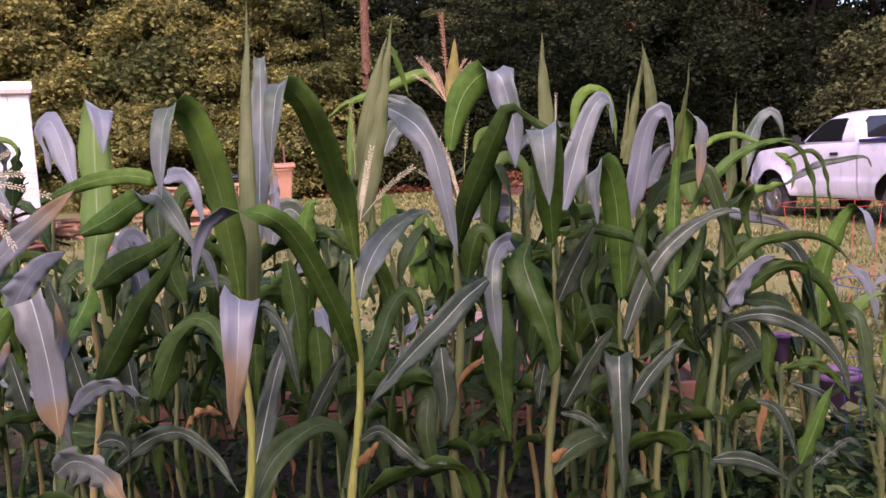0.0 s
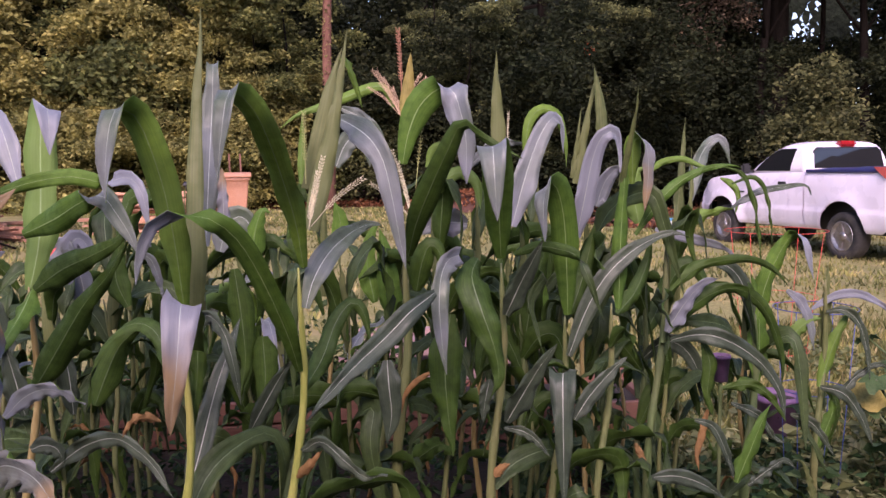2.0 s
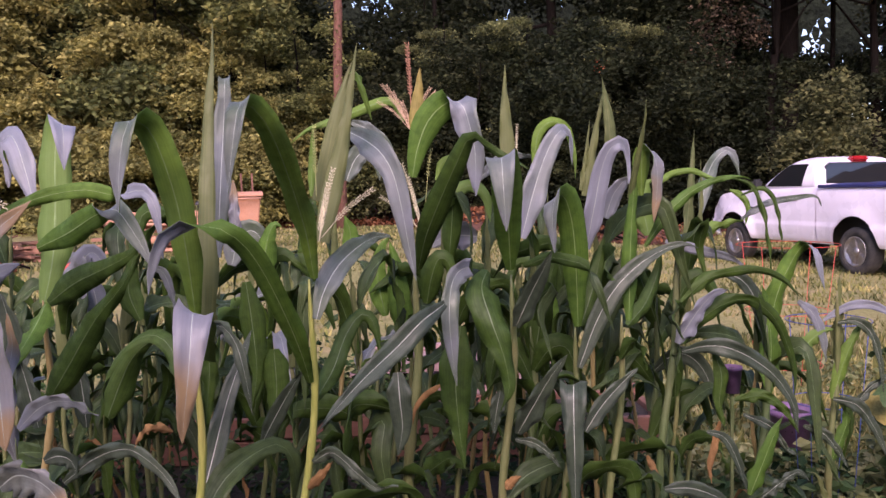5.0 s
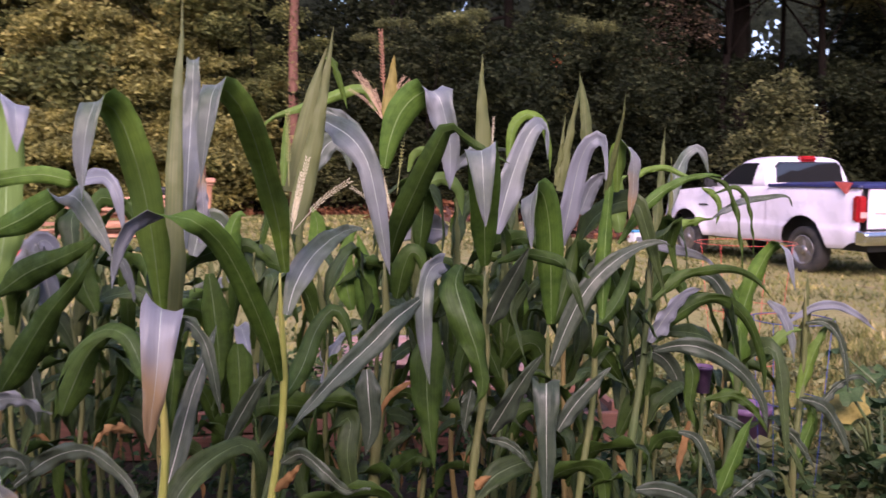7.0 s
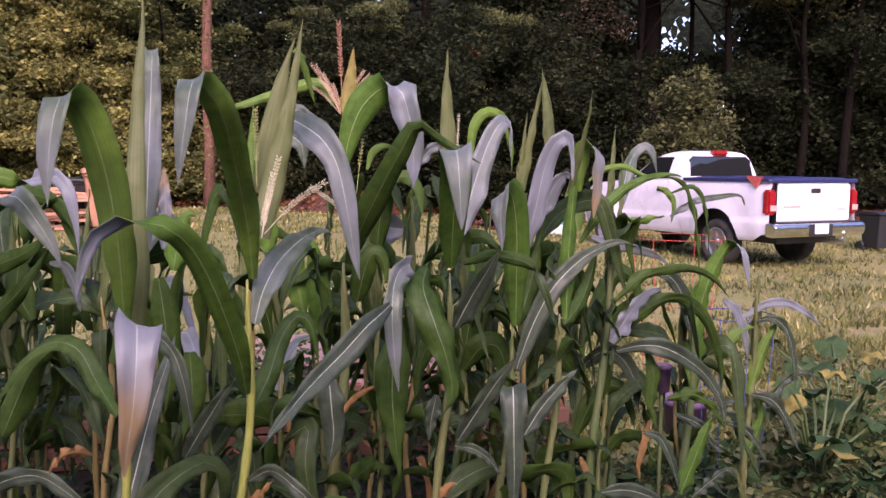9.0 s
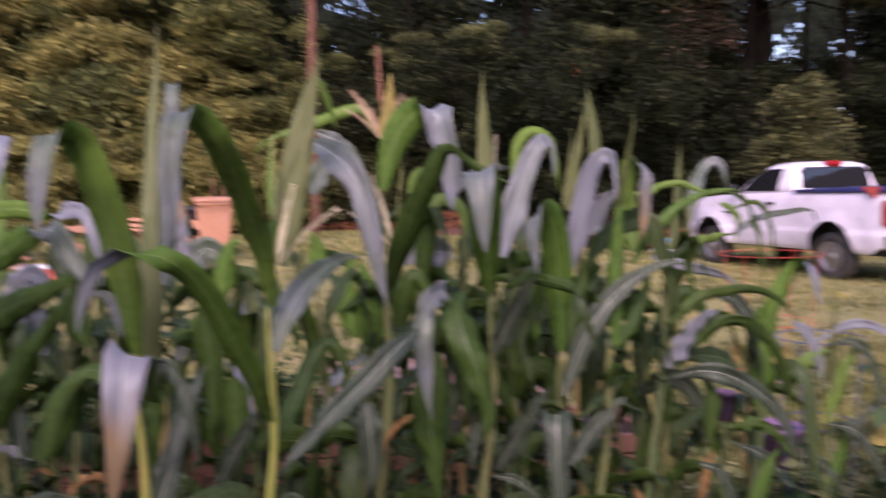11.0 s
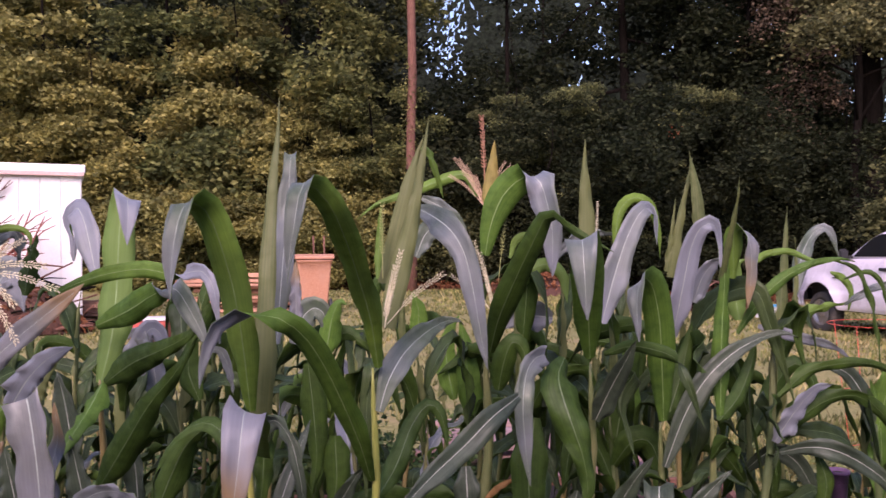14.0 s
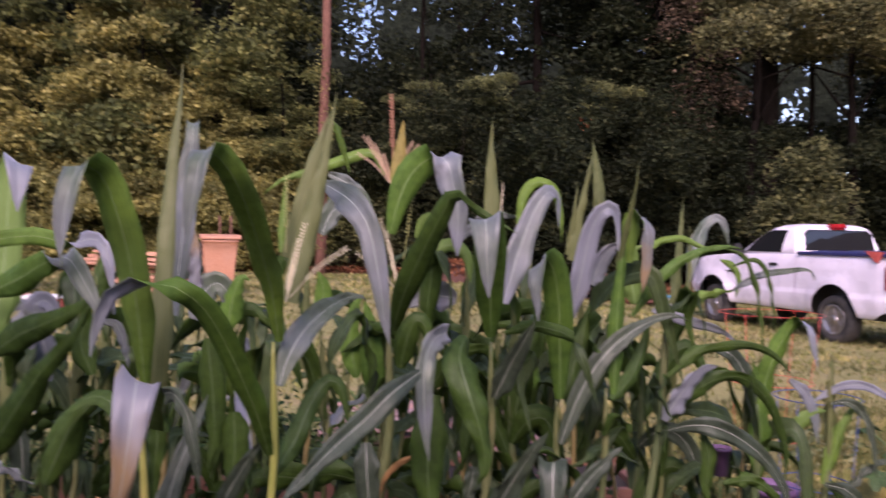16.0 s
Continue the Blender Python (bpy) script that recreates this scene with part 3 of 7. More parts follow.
def plant_tree(kind, x, y, turn, size=1.0):
    m = pose(x, y, rise(x, y) - 0.05, 0, 0, turn) @ Matrix.Diagonal((size, size, size, 1))
    if kind.name in first_used:
        return copy_thing(kind, m)
    first_used.add(kind.name)
    kind.matrix_basis = m
    return kind


wood_rng = random.Random(11)
# the lit edge: pale on one side, olive in the middle, coloured dark for shade beyond the truck
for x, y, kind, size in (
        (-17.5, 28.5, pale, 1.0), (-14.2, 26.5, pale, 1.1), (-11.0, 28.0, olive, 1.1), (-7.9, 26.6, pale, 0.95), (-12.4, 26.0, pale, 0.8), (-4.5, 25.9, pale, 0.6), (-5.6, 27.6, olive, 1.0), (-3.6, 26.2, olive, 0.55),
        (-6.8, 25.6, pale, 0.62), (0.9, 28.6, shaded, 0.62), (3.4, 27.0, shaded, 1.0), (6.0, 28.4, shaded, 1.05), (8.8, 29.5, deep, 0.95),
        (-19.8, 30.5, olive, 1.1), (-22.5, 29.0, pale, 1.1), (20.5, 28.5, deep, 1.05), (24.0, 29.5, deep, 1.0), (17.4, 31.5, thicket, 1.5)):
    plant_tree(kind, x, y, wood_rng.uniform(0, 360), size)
# a few dead red leaves caught on a shaded tree
held = [o for o in bpy.data.objects if o.name.startswith("tree") and o.parent is None and abs(o.matrix_basis.translation.x - 6.0) < 0.1 and abs(o.matrix_basis.translation.y - 28.4) < 0.1][0]
g = np.random.default_rng(4)
spot = np.array([(held.matrix_basis.inverted() @ Vector((5.12 + g.normal(0, 0.09), 24.0 + g.normal(0, 0.1), 4.83 + g.normal(0, 0.1))))[:] for _ in range(26)])
scatter("dead_leaves", spot, 0.12, LITTER_BRIGHT, g, parent=held)
plant_tree(high, 11.6, 27.6, 10, 1.0)
plant_tree(shaded, 10.4, 32.5, 80, 0.8)
plant_tree(high, 15.4, 28.2, 130, 1.05)
plant_tree(high, 19.5, 30.0, 250, 1.05)
plant_tree(rusty, 9.9, 28.8, 20, 1.0)
plant_tree(high, 18.0, 27.6, 200, 0.95)
# shrubs at the foot of the edge
for x, y, kind, size in (
        (-15.5, 25.4, low_light, 1.0), (-12.3, 25.2, low_light, 1.1), (-9.8, 25.3, low_light, 0.95), (-4.9, 25.4, low_light, 0.9), (-1.0, 26.4, bush, 0.95),
        (1.6, 26.2, thicket, 0.9), (4.6, 26.0, thicket, 1.0), (7.4, 27.6, thicket, 1.0), (11.0, 30.6, thicket, 1.0), (16.2, 29.8, thicket, 1.0),
        (21.0, 29.6, thicket, 1.0), (-18.8, 26.0, low_light, 1.2), (25.5, 29.4, thicket, 1.2), (12.0, 29.0, thicket, 1.0), (9.4, 31.0, thicket, 1.4)):
    plant_tree(kind, x, y, wood_rng.uniform(0, 360), size)
# the pale bush beyond the pickup
plant_tree(bush, 10.15, 20.8, 40, 1.05)
plant_tree(bush, 11.3, 21.9, 150, 0.6)
# deeper woods, their shade held in the near-black leaf colour
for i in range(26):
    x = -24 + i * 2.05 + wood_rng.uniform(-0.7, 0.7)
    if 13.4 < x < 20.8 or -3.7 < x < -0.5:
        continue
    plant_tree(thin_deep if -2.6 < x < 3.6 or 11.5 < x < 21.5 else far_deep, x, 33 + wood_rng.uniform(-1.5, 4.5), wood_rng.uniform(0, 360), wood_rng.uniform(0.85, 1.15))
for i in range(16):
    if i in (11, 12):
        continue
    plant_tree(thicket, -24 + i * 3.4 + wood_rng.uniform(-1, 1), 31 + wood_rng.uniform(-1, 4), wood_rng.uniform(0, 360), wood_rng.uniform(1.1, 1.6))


def bare_trunk(x, y, height, radius, bark, label, lean=0.0, vine=False):
    root = thing("tree", x, y, rise(x, y), 0, label, "tree")
    bm = bmesh.new()
    tube(bm, [(lean * i / 10 + 0.03 * math.sin(i * 1.9), 0, -0.2 + height * i / 10) for i in range(11)], [radius * (1.2 if i == 0 else 1 - 0.035 * i) for i in range(11)], 14)
    part("trunk", bm, bark, root)
    if vine:
        g = np.random.default_rng(9)
        z = g.uniform(0.3, 6.6, 520)
        a = g.uniform(0, 2 * np.pi, 520)
        r = radius * 1.05 + np.abs(g.normal(0, 0.07, 520)) * np.where(z < 4.5, 1.0, 0.5)
        scatter("vine", np.stack([r * np.cos(a), r * np.sin(a), z], 1), 0.1, WOOD_LIGHT, g, parent=root)
    return root


bare_trunk(-2.3, 24.4, 16, 0.145, BARK_RED, "straight reddish-brown pine trunk with leafy vine low down", 0.15, True)
bare_trunk(10.7, 29.3, 16, 0.22, BARK, "straight dark tree trunk in the woods", 0.2)
bare_trunk(12.9, 29.2, 17, 0.38, BARK, "thick dark tree trunk in the woods", -0.2)
bare_trunk(14.6, 29.8, 16, 0.1, BARK, "slim dark tree trunk in the woods", 0.2)
bare_trunk(19.2, 27.2, 16, 0.17, BARK, "slim grey-brown leaning tree trunk", 1.1)
bare_trunk(-7.4, 29.8, 15, 0.3, BARK, "thick dark trunk among pale foliage", 0.2)


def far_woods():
    """A closed belt of woods far behind with a ragged top, its shade painted in as near black."""
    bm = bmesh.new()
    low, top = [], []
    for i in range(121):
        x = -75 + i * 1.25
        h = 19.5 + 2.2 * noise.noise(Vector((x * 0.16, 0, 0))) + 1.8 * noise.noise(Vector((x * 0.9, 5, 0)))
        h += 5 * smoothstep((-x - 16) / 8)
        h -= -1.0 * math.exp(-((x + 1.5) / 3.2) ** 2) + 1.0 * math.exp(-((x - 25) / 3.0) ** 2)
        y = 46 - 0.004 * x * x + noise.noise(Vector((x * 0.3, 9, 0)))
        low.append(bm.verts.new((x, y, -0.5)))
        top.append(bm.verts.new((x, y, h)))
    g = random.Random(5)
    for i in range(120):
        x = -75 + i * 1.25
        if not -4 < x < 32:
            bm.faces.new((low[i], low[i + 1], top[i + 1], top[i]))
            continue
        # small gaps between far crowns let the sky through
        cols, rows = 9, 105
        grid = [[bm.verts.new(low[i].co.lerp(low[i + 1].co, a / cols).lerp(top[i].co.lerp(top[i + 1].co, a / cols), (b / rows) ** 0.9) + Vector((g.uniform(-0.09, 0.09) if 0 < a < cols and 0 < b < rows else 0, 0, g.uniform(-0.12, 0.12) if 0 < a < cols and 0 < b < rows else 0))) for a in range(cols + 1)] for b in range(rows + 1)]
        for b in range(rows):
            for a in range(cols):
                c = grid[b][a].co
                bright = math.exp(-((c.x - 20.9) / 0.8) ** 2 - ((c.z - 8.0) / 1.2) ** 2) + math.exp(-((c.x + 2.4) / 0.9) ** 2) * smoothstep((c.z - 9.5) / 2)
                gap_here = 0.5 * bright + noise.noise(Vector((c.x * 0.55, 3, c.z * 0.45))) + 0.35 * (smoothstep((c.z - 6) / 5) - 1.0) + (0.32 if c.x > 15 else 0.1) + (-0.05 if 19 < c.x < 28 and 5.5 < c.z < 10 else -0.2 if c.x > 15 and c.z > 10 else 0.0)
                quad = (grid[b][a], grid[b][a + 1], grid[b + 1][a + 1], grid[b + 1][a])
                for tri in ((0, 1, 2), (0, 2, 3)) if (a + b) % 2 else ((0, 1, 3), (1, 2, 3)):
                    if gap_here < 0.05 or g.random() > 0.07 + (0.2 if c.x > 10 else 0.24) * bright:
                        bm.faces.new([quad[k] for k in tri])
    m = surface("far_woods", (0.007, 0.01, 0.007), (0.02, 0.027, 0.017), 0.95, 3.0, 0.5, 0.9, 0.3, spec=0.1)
    tagged(part("backdrop", bm, m), "closed belt of far woods with its deep shade painted near black", "woods", kind="structure")


far_woods()


# ---- the pickup ----
def build_pickup():
    root = thing("pickup_truck", 7.9, 13.555, 0.0, 13.9, "white regular-cab pickup truck with navy bed cover, parked on the lawn", "pickup truck")
    R, WB, HUB = 0.39, 3.17, 0.335
    side_profile = ((0.40, 0.9), (0.46, 0.95), (0.6, 0.985), (0.7, 1.0), (0.735, 1.0), (0.75, 0.985), (0.95, 0.992), (1.15, 0.985), (1.28, 0.965), (1.35, 0.94), (1.4, 0.9))

    def half_width(y, z):
        """How far the flank stands out: rolled under the sill, a crease above it, flared at the wheels, drawn in at nose and tail."""
        w = side_profile[-1][1]
        for (z0, w0), (z1, w1) in zip(side_profile, side_profile[1:]):
            if z <= z1:
                w = w0 + (w1 - w0) * max(0.0, (z - z0) / (z1 - z0))
                break
        for cy, bulge in ((0.0, 0.03), (WB, 0.05)):
            d = math.hypot(y - cy, z - HUB - 0.07)
            w += bulge * math.exp(-((d - 0.5) / 0.13) ** 2)
        w -= 0.16 * smoothstep((y - 3.35) / 0.75) ** 2 * (0.6 + 0.4 * smoothstep((z - 0.7) / 0.4))
        w -= 0.035 * smoothstep((-y - 0.85) / 0.3)
        return w

    def top_height(y):
        if y < 0.9:
            return 1.37
        if y < 2.45:
            return 1.37 - 0.02 * (y - 0.9)
        return 1.335 - 0.07 * (y - 2.45) - 0.3 * smoothstep((y - 3.35) / 0.8) ** 2

    def flank(name, y0, y1, side, label=""):
        """One panel of the body's side, cut out round the wheels."""
        bm = bmesh.new()
        ny, nz = max(3, int((y1 - y0) / 0.045)), 24
        grid = []
        for i in range(ny + 1):
            y = y0 + (y1 - y0) * i / ny
            low = 0.41 if y > -0.75 else 0.41 + 0.12 * smoothstep((-y - 0.75) / 0.3)
            row = []
            for k in range(nz + 1):
                z, yy = low + (top_height(y) - low) * k / nz, y
                for cy in (0.0, WB):
                    dy, dz = yy - cy, z - HUB - 0.07
                    d = math.hypot(dy, dz)
                    if d < 0.5:
                        row.append((bm.verts.new((side * half_width(cy + dy / d * 0.5, HUB + 0.07 + dz / d * 0.5), min(y1, max(y0, cy + dy / d * 0.5)), HUB + 0.07 + dz / d * 0.5)), True))
                        break
                else:
                    row.append((bm.verts.new((side * half_width(yy, z), yy, z)), False))
            grid.append(row)
        for r0, r1 in zip(grid, grid[1:]):
            for k in range(nz):
                quad = (r0[k], r1[k], r1[k + 1], r0[k + 1])
                if not all(q[1] for q in quad):
                    vs = [q[0] for q in quad]
                    bm.faces.new(vs if side > 0 else vs[::-1]).smooth = True
        bmesh.ops.delete(bm, geom=[v for v in bm.verts if not v.link_faces], context="VERTS")
        ob = part(name, bm, PAINT, root, label)
        m = ob.modifiers.new("sheet", "SOLIDIFY")
        m.thickness, m.offset, m.use_rim = 0.022, -1, False
        return ob

    def slab(name, y0, y1, material, crown, lift=0.0, inset=0.0):
        """A crowned panel that spans the body from side to side: bonnet, cowl."""
        bm = bmesh.new()
        rows = []
        for i in range(17):
            y = y0 + (y1 - y0) * i / 16
            w = half_width(y, top_height(y)) - inset
            rows.append([bm.verts.new((w * (-1 + k / 8), y, top_height(y) + lift + crown * (1 - (k / 8 - 1) ** 4))) for k in range(17)])
        for r0, r1 in zip(rows, rows[1:]):
            for k in range(16):
                bm.faces.new((r0[k], r0[k + 1], r1[k + 1], r1[k])).smooth = True
        ob = part(name, bm, material, root)
        m = ob.modifiers.new("sheet", "SOLIDIFY")
        m.thickness, m.offset = 0.02, -1
        return ob

    for s in (-1, 1):
        flank("bed_side", -1.13, 0.868, s)
        flank("cab_corner", 0.895, 1.262, s)
        door = flank("door", 1.272, 2.395, s)
        soften(part("door_handle", one_box(s * 1.0, 1.43, 1.175, 0.03, 0.2, 0.055), BLACK, door, "black door handle"), 0.012)
        flank("front_wing", 2.405, 4.02, s)
        part("badge", one_box(s * 1.003, 2.62, 1.0, 0.012, 0.26, 0.028), BLACK, root)
        # door mirror on its arm
        bm = bmesh.new()
        box(bm, s * 1.13, 2.28, 1.43, 0.2, 0.09, 0.19, bevel=0.035)
        box(bm, s * 1.0, 2.31, 1.38, 0.16, 0.05, 0.05, bevel=0.012)
        part("mirror", bm, BLACK, root, "black door mirror")
        # tall tail light set into the corner, with a paler lens inside
        bm = bmesh.new()
        box(bm, s * 0.9, -1.085, 1.04, 0.18, 0.14, 0.4, bevel=0.03)
        lamp = part("tail_light", bm, RED_LENS, root, "red tail light")
        soften(part("reversing_lens", one_box(s * 0.9, -1.172, 0.95, 0.12, 0.012, 0.09), CLEAR_LENS, lamp), 0.004)
        for cy in (0.0, WB):
            bm = bmesh.new()
            prism(bm, [(cy + 0.52 * math.cos(q), HUB + 0.07 + 0.52 * math.sin(q)) for q in [math.pi * k / 12 for k in range(12, -1, -1)]], s * 0.1, s * 0.66)
            part("wheel_housing", bm, BLACK, root)
        part("headlight", one_box(s * 0.67, 3.98, 0.96, 0.3, 0.06, 0.2), CLEAR_LENS, root)
    slab("bonnet", 2.41, 4.0, PAINT, 0.045)
    part("cowl", one_box(0, 2.2, 1.2, 1.7, 0.5, 0.2), BLACK, root)
    # greenhouse: pillars and roof in one skin
    bm = bmesh.new()
    rings = []
    for z, w, y0, y1, r in ((1.3, 0.935, 0.915, 2.56, 0.1), (1.5, 0.885, 0.955, 2.3, 0.12), (1.68, 0.825, 0.995, 2.04, 0.14), (1.76, 0.795, 1.02, 1.9, 0.15),
                            (1.82, 0.755, 1.05, 1.77, 0.17), (1.86, 0.69, 1.1, 1.66, 0.19), (1.885, 0.58, 1.18, 1.55, 0.17), (1.895, 0.38, 1.28, 1.46, 0.08)):
        ring = []
        for cx, cy, a0 in ((w - r, y1 - r, 0), (r - w, y1 - r, 90), (r - w, y0 + r, 180), (w - r, y0 + r, 270)):
            ring += [bm.verts.new((cx + r * math.cos(radians(a0 + 18 * k)), cy + r * math.sin(radians(a0 + 18 * k)), z)) for k in range(6)]
        rings.append(ring)
    for r0, r1 in zip(rings, rings[1:]):
        for k in range(24):
            bm.faces.new((r0[k], r0[(k + 1) % 24], r1[(k + 1) % 24], r1[k])).smooth = True
    bm.faces.new(rings[0][::-1])
    bm.faces.new(rings[-1])
    part("cab_roof", bm, PAINT, root)

    def pane(name, corners, material, out, label=""):
        bm = bmesh.new()
        o = Vector(out)
        a = [bm.verts.new(Vector(c) + o) for c in corners]
        b = [bm.verts.new(Vector(c) - o * 2) for c in corners]
        bm.faces.new(a)
        bm.faces.new(b[::-1])
        for i in range(len(corners)):
            bm.faces.new((a[i], b[i], b[(i + 1) % len(corners)], a[(i + 1) % len(corners)]))
        bmesh.ops.recalc_face_normals(bm, faces=bm.faces)
        return soften(part(name, bm, material, root, label), 0.006, 1)

    for s in (-1, 1):
        glass_side = [(s * 0.908, 1.34, 1.39), (s * 0.908, 2.27, 1.39), (s * 0.87, 2.15, 1.52), (s * 0.82, 1.94, 1.67), (s * 0.792, 1.8, 1.745), (s * 0.779, 1.72, 1.765), (s * 0.779, 1.36, 1.765), (s * 0.79, 1.32, 1.745)]
        pane("window_seal", [Vector((c[0], 1.76 + (c[1] - 1.76) * 1.06, 1.57 + (c[2] - 1.57) * 1.06)) for c in glass_side], BLACK, (s * 0.008, 0, 0.002))
        pane("side_window", glass_side, GLASS, (s * 0.02, 0, 0.006), "dark tinted side window")
    pane("window_seal", [(-0.76, 0.958, 1.4), (0.76, 0.958, 1.4), (0.72, 1.012, 1.72), (0.63, 1.024, 1.79), (-0.63, 1.024, 1.79), (-0.72, 1.012, 1.72)], BLACK, (0, -0.006, 0.001))
    pane("rear_window", [(-0.74, 0.955, 1.42), (0.74, 0.955, 1.42), (0.7, 1.005, 1.71), (0.61, 1.018, 1.77), (-0.61, 1.018, 1.77), (-0.7, 1.005, 1.71)], REAR_GLASS, (0, -0.016, 0.003), "dark rear window reflecting the bright sky")
    pane("windscreen", [(-0.8, 2.47, 1.37), (0.8, 2.47, 1.37), (0.64, 1.92, 1.76), (-0.64, 1.92, 1.76)], GLASS, (0, 0.02, 0.02), "dark windscreen")
    # soft bed cover with a raised rim
    bm = bmesh.new()
    rows = []
    for i in range(15):
        y = -1.15 + 2.0 * i / 14
        edge = min(i, 14 - i)
        rows.append([bm.verts.new((0.965 * (-1 + k / 6), y, 1.385 + (0.05 if edge else 0.02) * (1 - (k / 6 - 1) ** 6) + 0.012 * math.sin(k * 1.3) * (edge > 1))) for k in range(13)])
    for r0, r1 in zip(rows, rows[1:]):
        for k in range(12):
            bm.faces.new((r0[k], r0[k + 1], r1[k + 1], r1[k])).smooth = True
    cover = part("bed_cover", bm, NAVY, root, "navy vinyl bed cover")
    m = cover.modifiers.new("sheet", "SOLIDIFY")
    m.thickness, m.offset = 0.03, -1
    for s in (-1, 1):
        soften(part("rail_cap", one_box(s * 0.95, -0.14, 1.385, 0.06, 2.0, 0.055), NAVY, root, "navy rail cap"), 0.014)
    soften(part("rail_cap", one_box(0, -1.15, 1.375, 1.84, 0.05, 0.06), NAVY, root, "navy rail cap"), 0.014)
    # tailgate with a recessed handle and two thin badges
    bm = bmesh.new()
    box(bm, 0, -1.135, 1.03, 1.6, 0.06, 0.62, bevel=0.025)
    gate = part("tailgate", bm, PAINT, root)
    part("gate_gap", one_box(0, -1.12, 0.715, 1.62, 0.05, 0.014), BLACK, gate)
    for s in (-1, 1):
        part("gate_gap", one_box(s * 0.803, -1.12, 1.03, 0.01, 0.05, 0.62), BLACK, gate)
    soften(part("gate_handle", one_box(0, -1.172, 1.22, 0.2, 0.025, 0.075), BLACK, gate, "black tailgate handle"), 0.02)
    part("badge", one_box(-0.5, -1.169, 0.97, 0.36, 0.008, 0.03), CLEAR_LENS, gate)
    part("badge", one_box(0.6, -1.169, 0.92, 0.2, 0.008, 0.024), CLEAR_LENS, gate)
    bm = bmesh.new()
    prism(bm, [(-1.1, 0.5), (-1.27, 0.49), (-1.32, 0.55), (-1.33, 0.66), (-1.29, 0.71), (-1.1, 0.72)], -0.99, 0.99)
    bumper = soften(part("rear_bumper", bm, CHROME, root, "chrome step bumper"), 0.03, 3)
    part("step_pad", one_box(0, -1.2, 0.722, 1.7, 0.14, 0.014), BLACK, bumper)
    soften(part("number_plate", one_box(-0.02, -1.34, 0.62, 0.3, 0.014, 0.16), WHITE_PLASTIC, bumper), 0.004)
    soften(part("plate_recess", one_box(-0.02, -1.325, 0.6, 0.5, 0.02, 0.19), BLACK, bumper), 0.004)
    bm = bmesh.new()
    box(bm, 0.18, -1.42, 0.43, 0.09, 0.4, 0.09, bevel=0.015)
    lathe(bm, [(0.02, 0.0), (0.025, 0.06), (0.03, 0.08), (0.028, 0.12), (0.01, 0.14)], 12, Matrix.Translation((0.18, -1.58, 0.47)))
    part("tow_hitch", bm, CHROME, root, "chrome tow hitch")
    bm = bmesh.new()
    box(bm, 0, 1.05, 1.845, 0.36, 0.16, 0.1, bevel=0.035)
    part("brake_light", bm, RED_LENS, root, "red high brake light")
    part("underbody", one_box(0, 1.42, 0.72, 1.3, 4.9, 0.7), BLACK, root)
    part("cab_floor", one_box(0, 1.6, 1.15, 1.76, 1.4, 0.3), BLACK, root)
    bm = bmesh.new()
    prism(bm, [(3.95, 0.52), (4.08, 0.52), (4.13, 0.6), (4.13, 0.7), (4.08, 0.78), (3.95, 0.78)], -0.9, 0.9)
    soften(part("front_bumper", bm, CHROME, root, "chrome front bumper"), 0.03, 3)
    soften(part("grille", one_box(0, 4.02, 0.96, 1.0, 0.08, 0.3), CHROME, root), 0.03)
    bm = bmesh.new()
    v = [bm.verts.new(q) for q in ((-1.0, -1.02, 1.44), (-1.0, -0.66, 1.45), (-1.01, -0.9, 1.27), (-0.97, -1.02, 1.44), (-0.97, -0.66, 1.45), (-0.97, -0.9, 1.27))]
    for f in ((0, 1, 2), (5, 4, 3), (0, 3, 4, 1), (1, 4, 5, 2), (2, 5, 3, 0)):
        bm.faces.new([v[i] for i in f])
    part("strap_flag", bm, RED_TIN, root, "red cloth flag tied at the bed side")

    def wheel(x, y, side):
        bm = bmesh.new()
        turned = Matrix.Translation((x, y, HUB)) @ pose(0, 0, 0, 0, 90 * side, 0)
        lathe(bm, [(0.24, -0.12), (0.33, -0.13), (0.375, -0.11), (R, -0.08), (R, 0.08), (0.375, 0.11), (0.33, 0.13), (0.245, 0.125), (0.24, 0.03)], 36, turned)
        tyre = part("wheel", bm, RUBBER, root, "black tyre on a five-spoke rim")
        bm = bmesh.new()
        lathe(bm, [(0.235, 0.06), (0.245, 0.125), (0.225, 0.13), (0.205, 0.075)], 30, turned)
        lathe(bm, [(0.07, 0.05), (0.075, 0.11), (0.05, 0.125), (0.01, 0.13)], 16, turned)
        for k in range(5):
            m = turned @ Matrix.Rotation(2 * math.pi * k / 5 + 0.3, 4, "Z")
            box(bm, 0.14, 0, 0.085, 0.17, 0.085, 0.035, m, bevel=0.012)
        part("rim", bm, ALLOY, tyre, "alloy five-spoke rim")
        bm = bmesh.new()
        lathe(bm, [(0.23, 0.0), (0.23, 0.03), (0.01, 0.035)], 20, turned)
        part("brake_disc", bm, BLACK, tyre)

    for y in (0.0, WB):
        for s in (-1, 1):
            wheel(s * 0.84, y, s)


build_pickup()


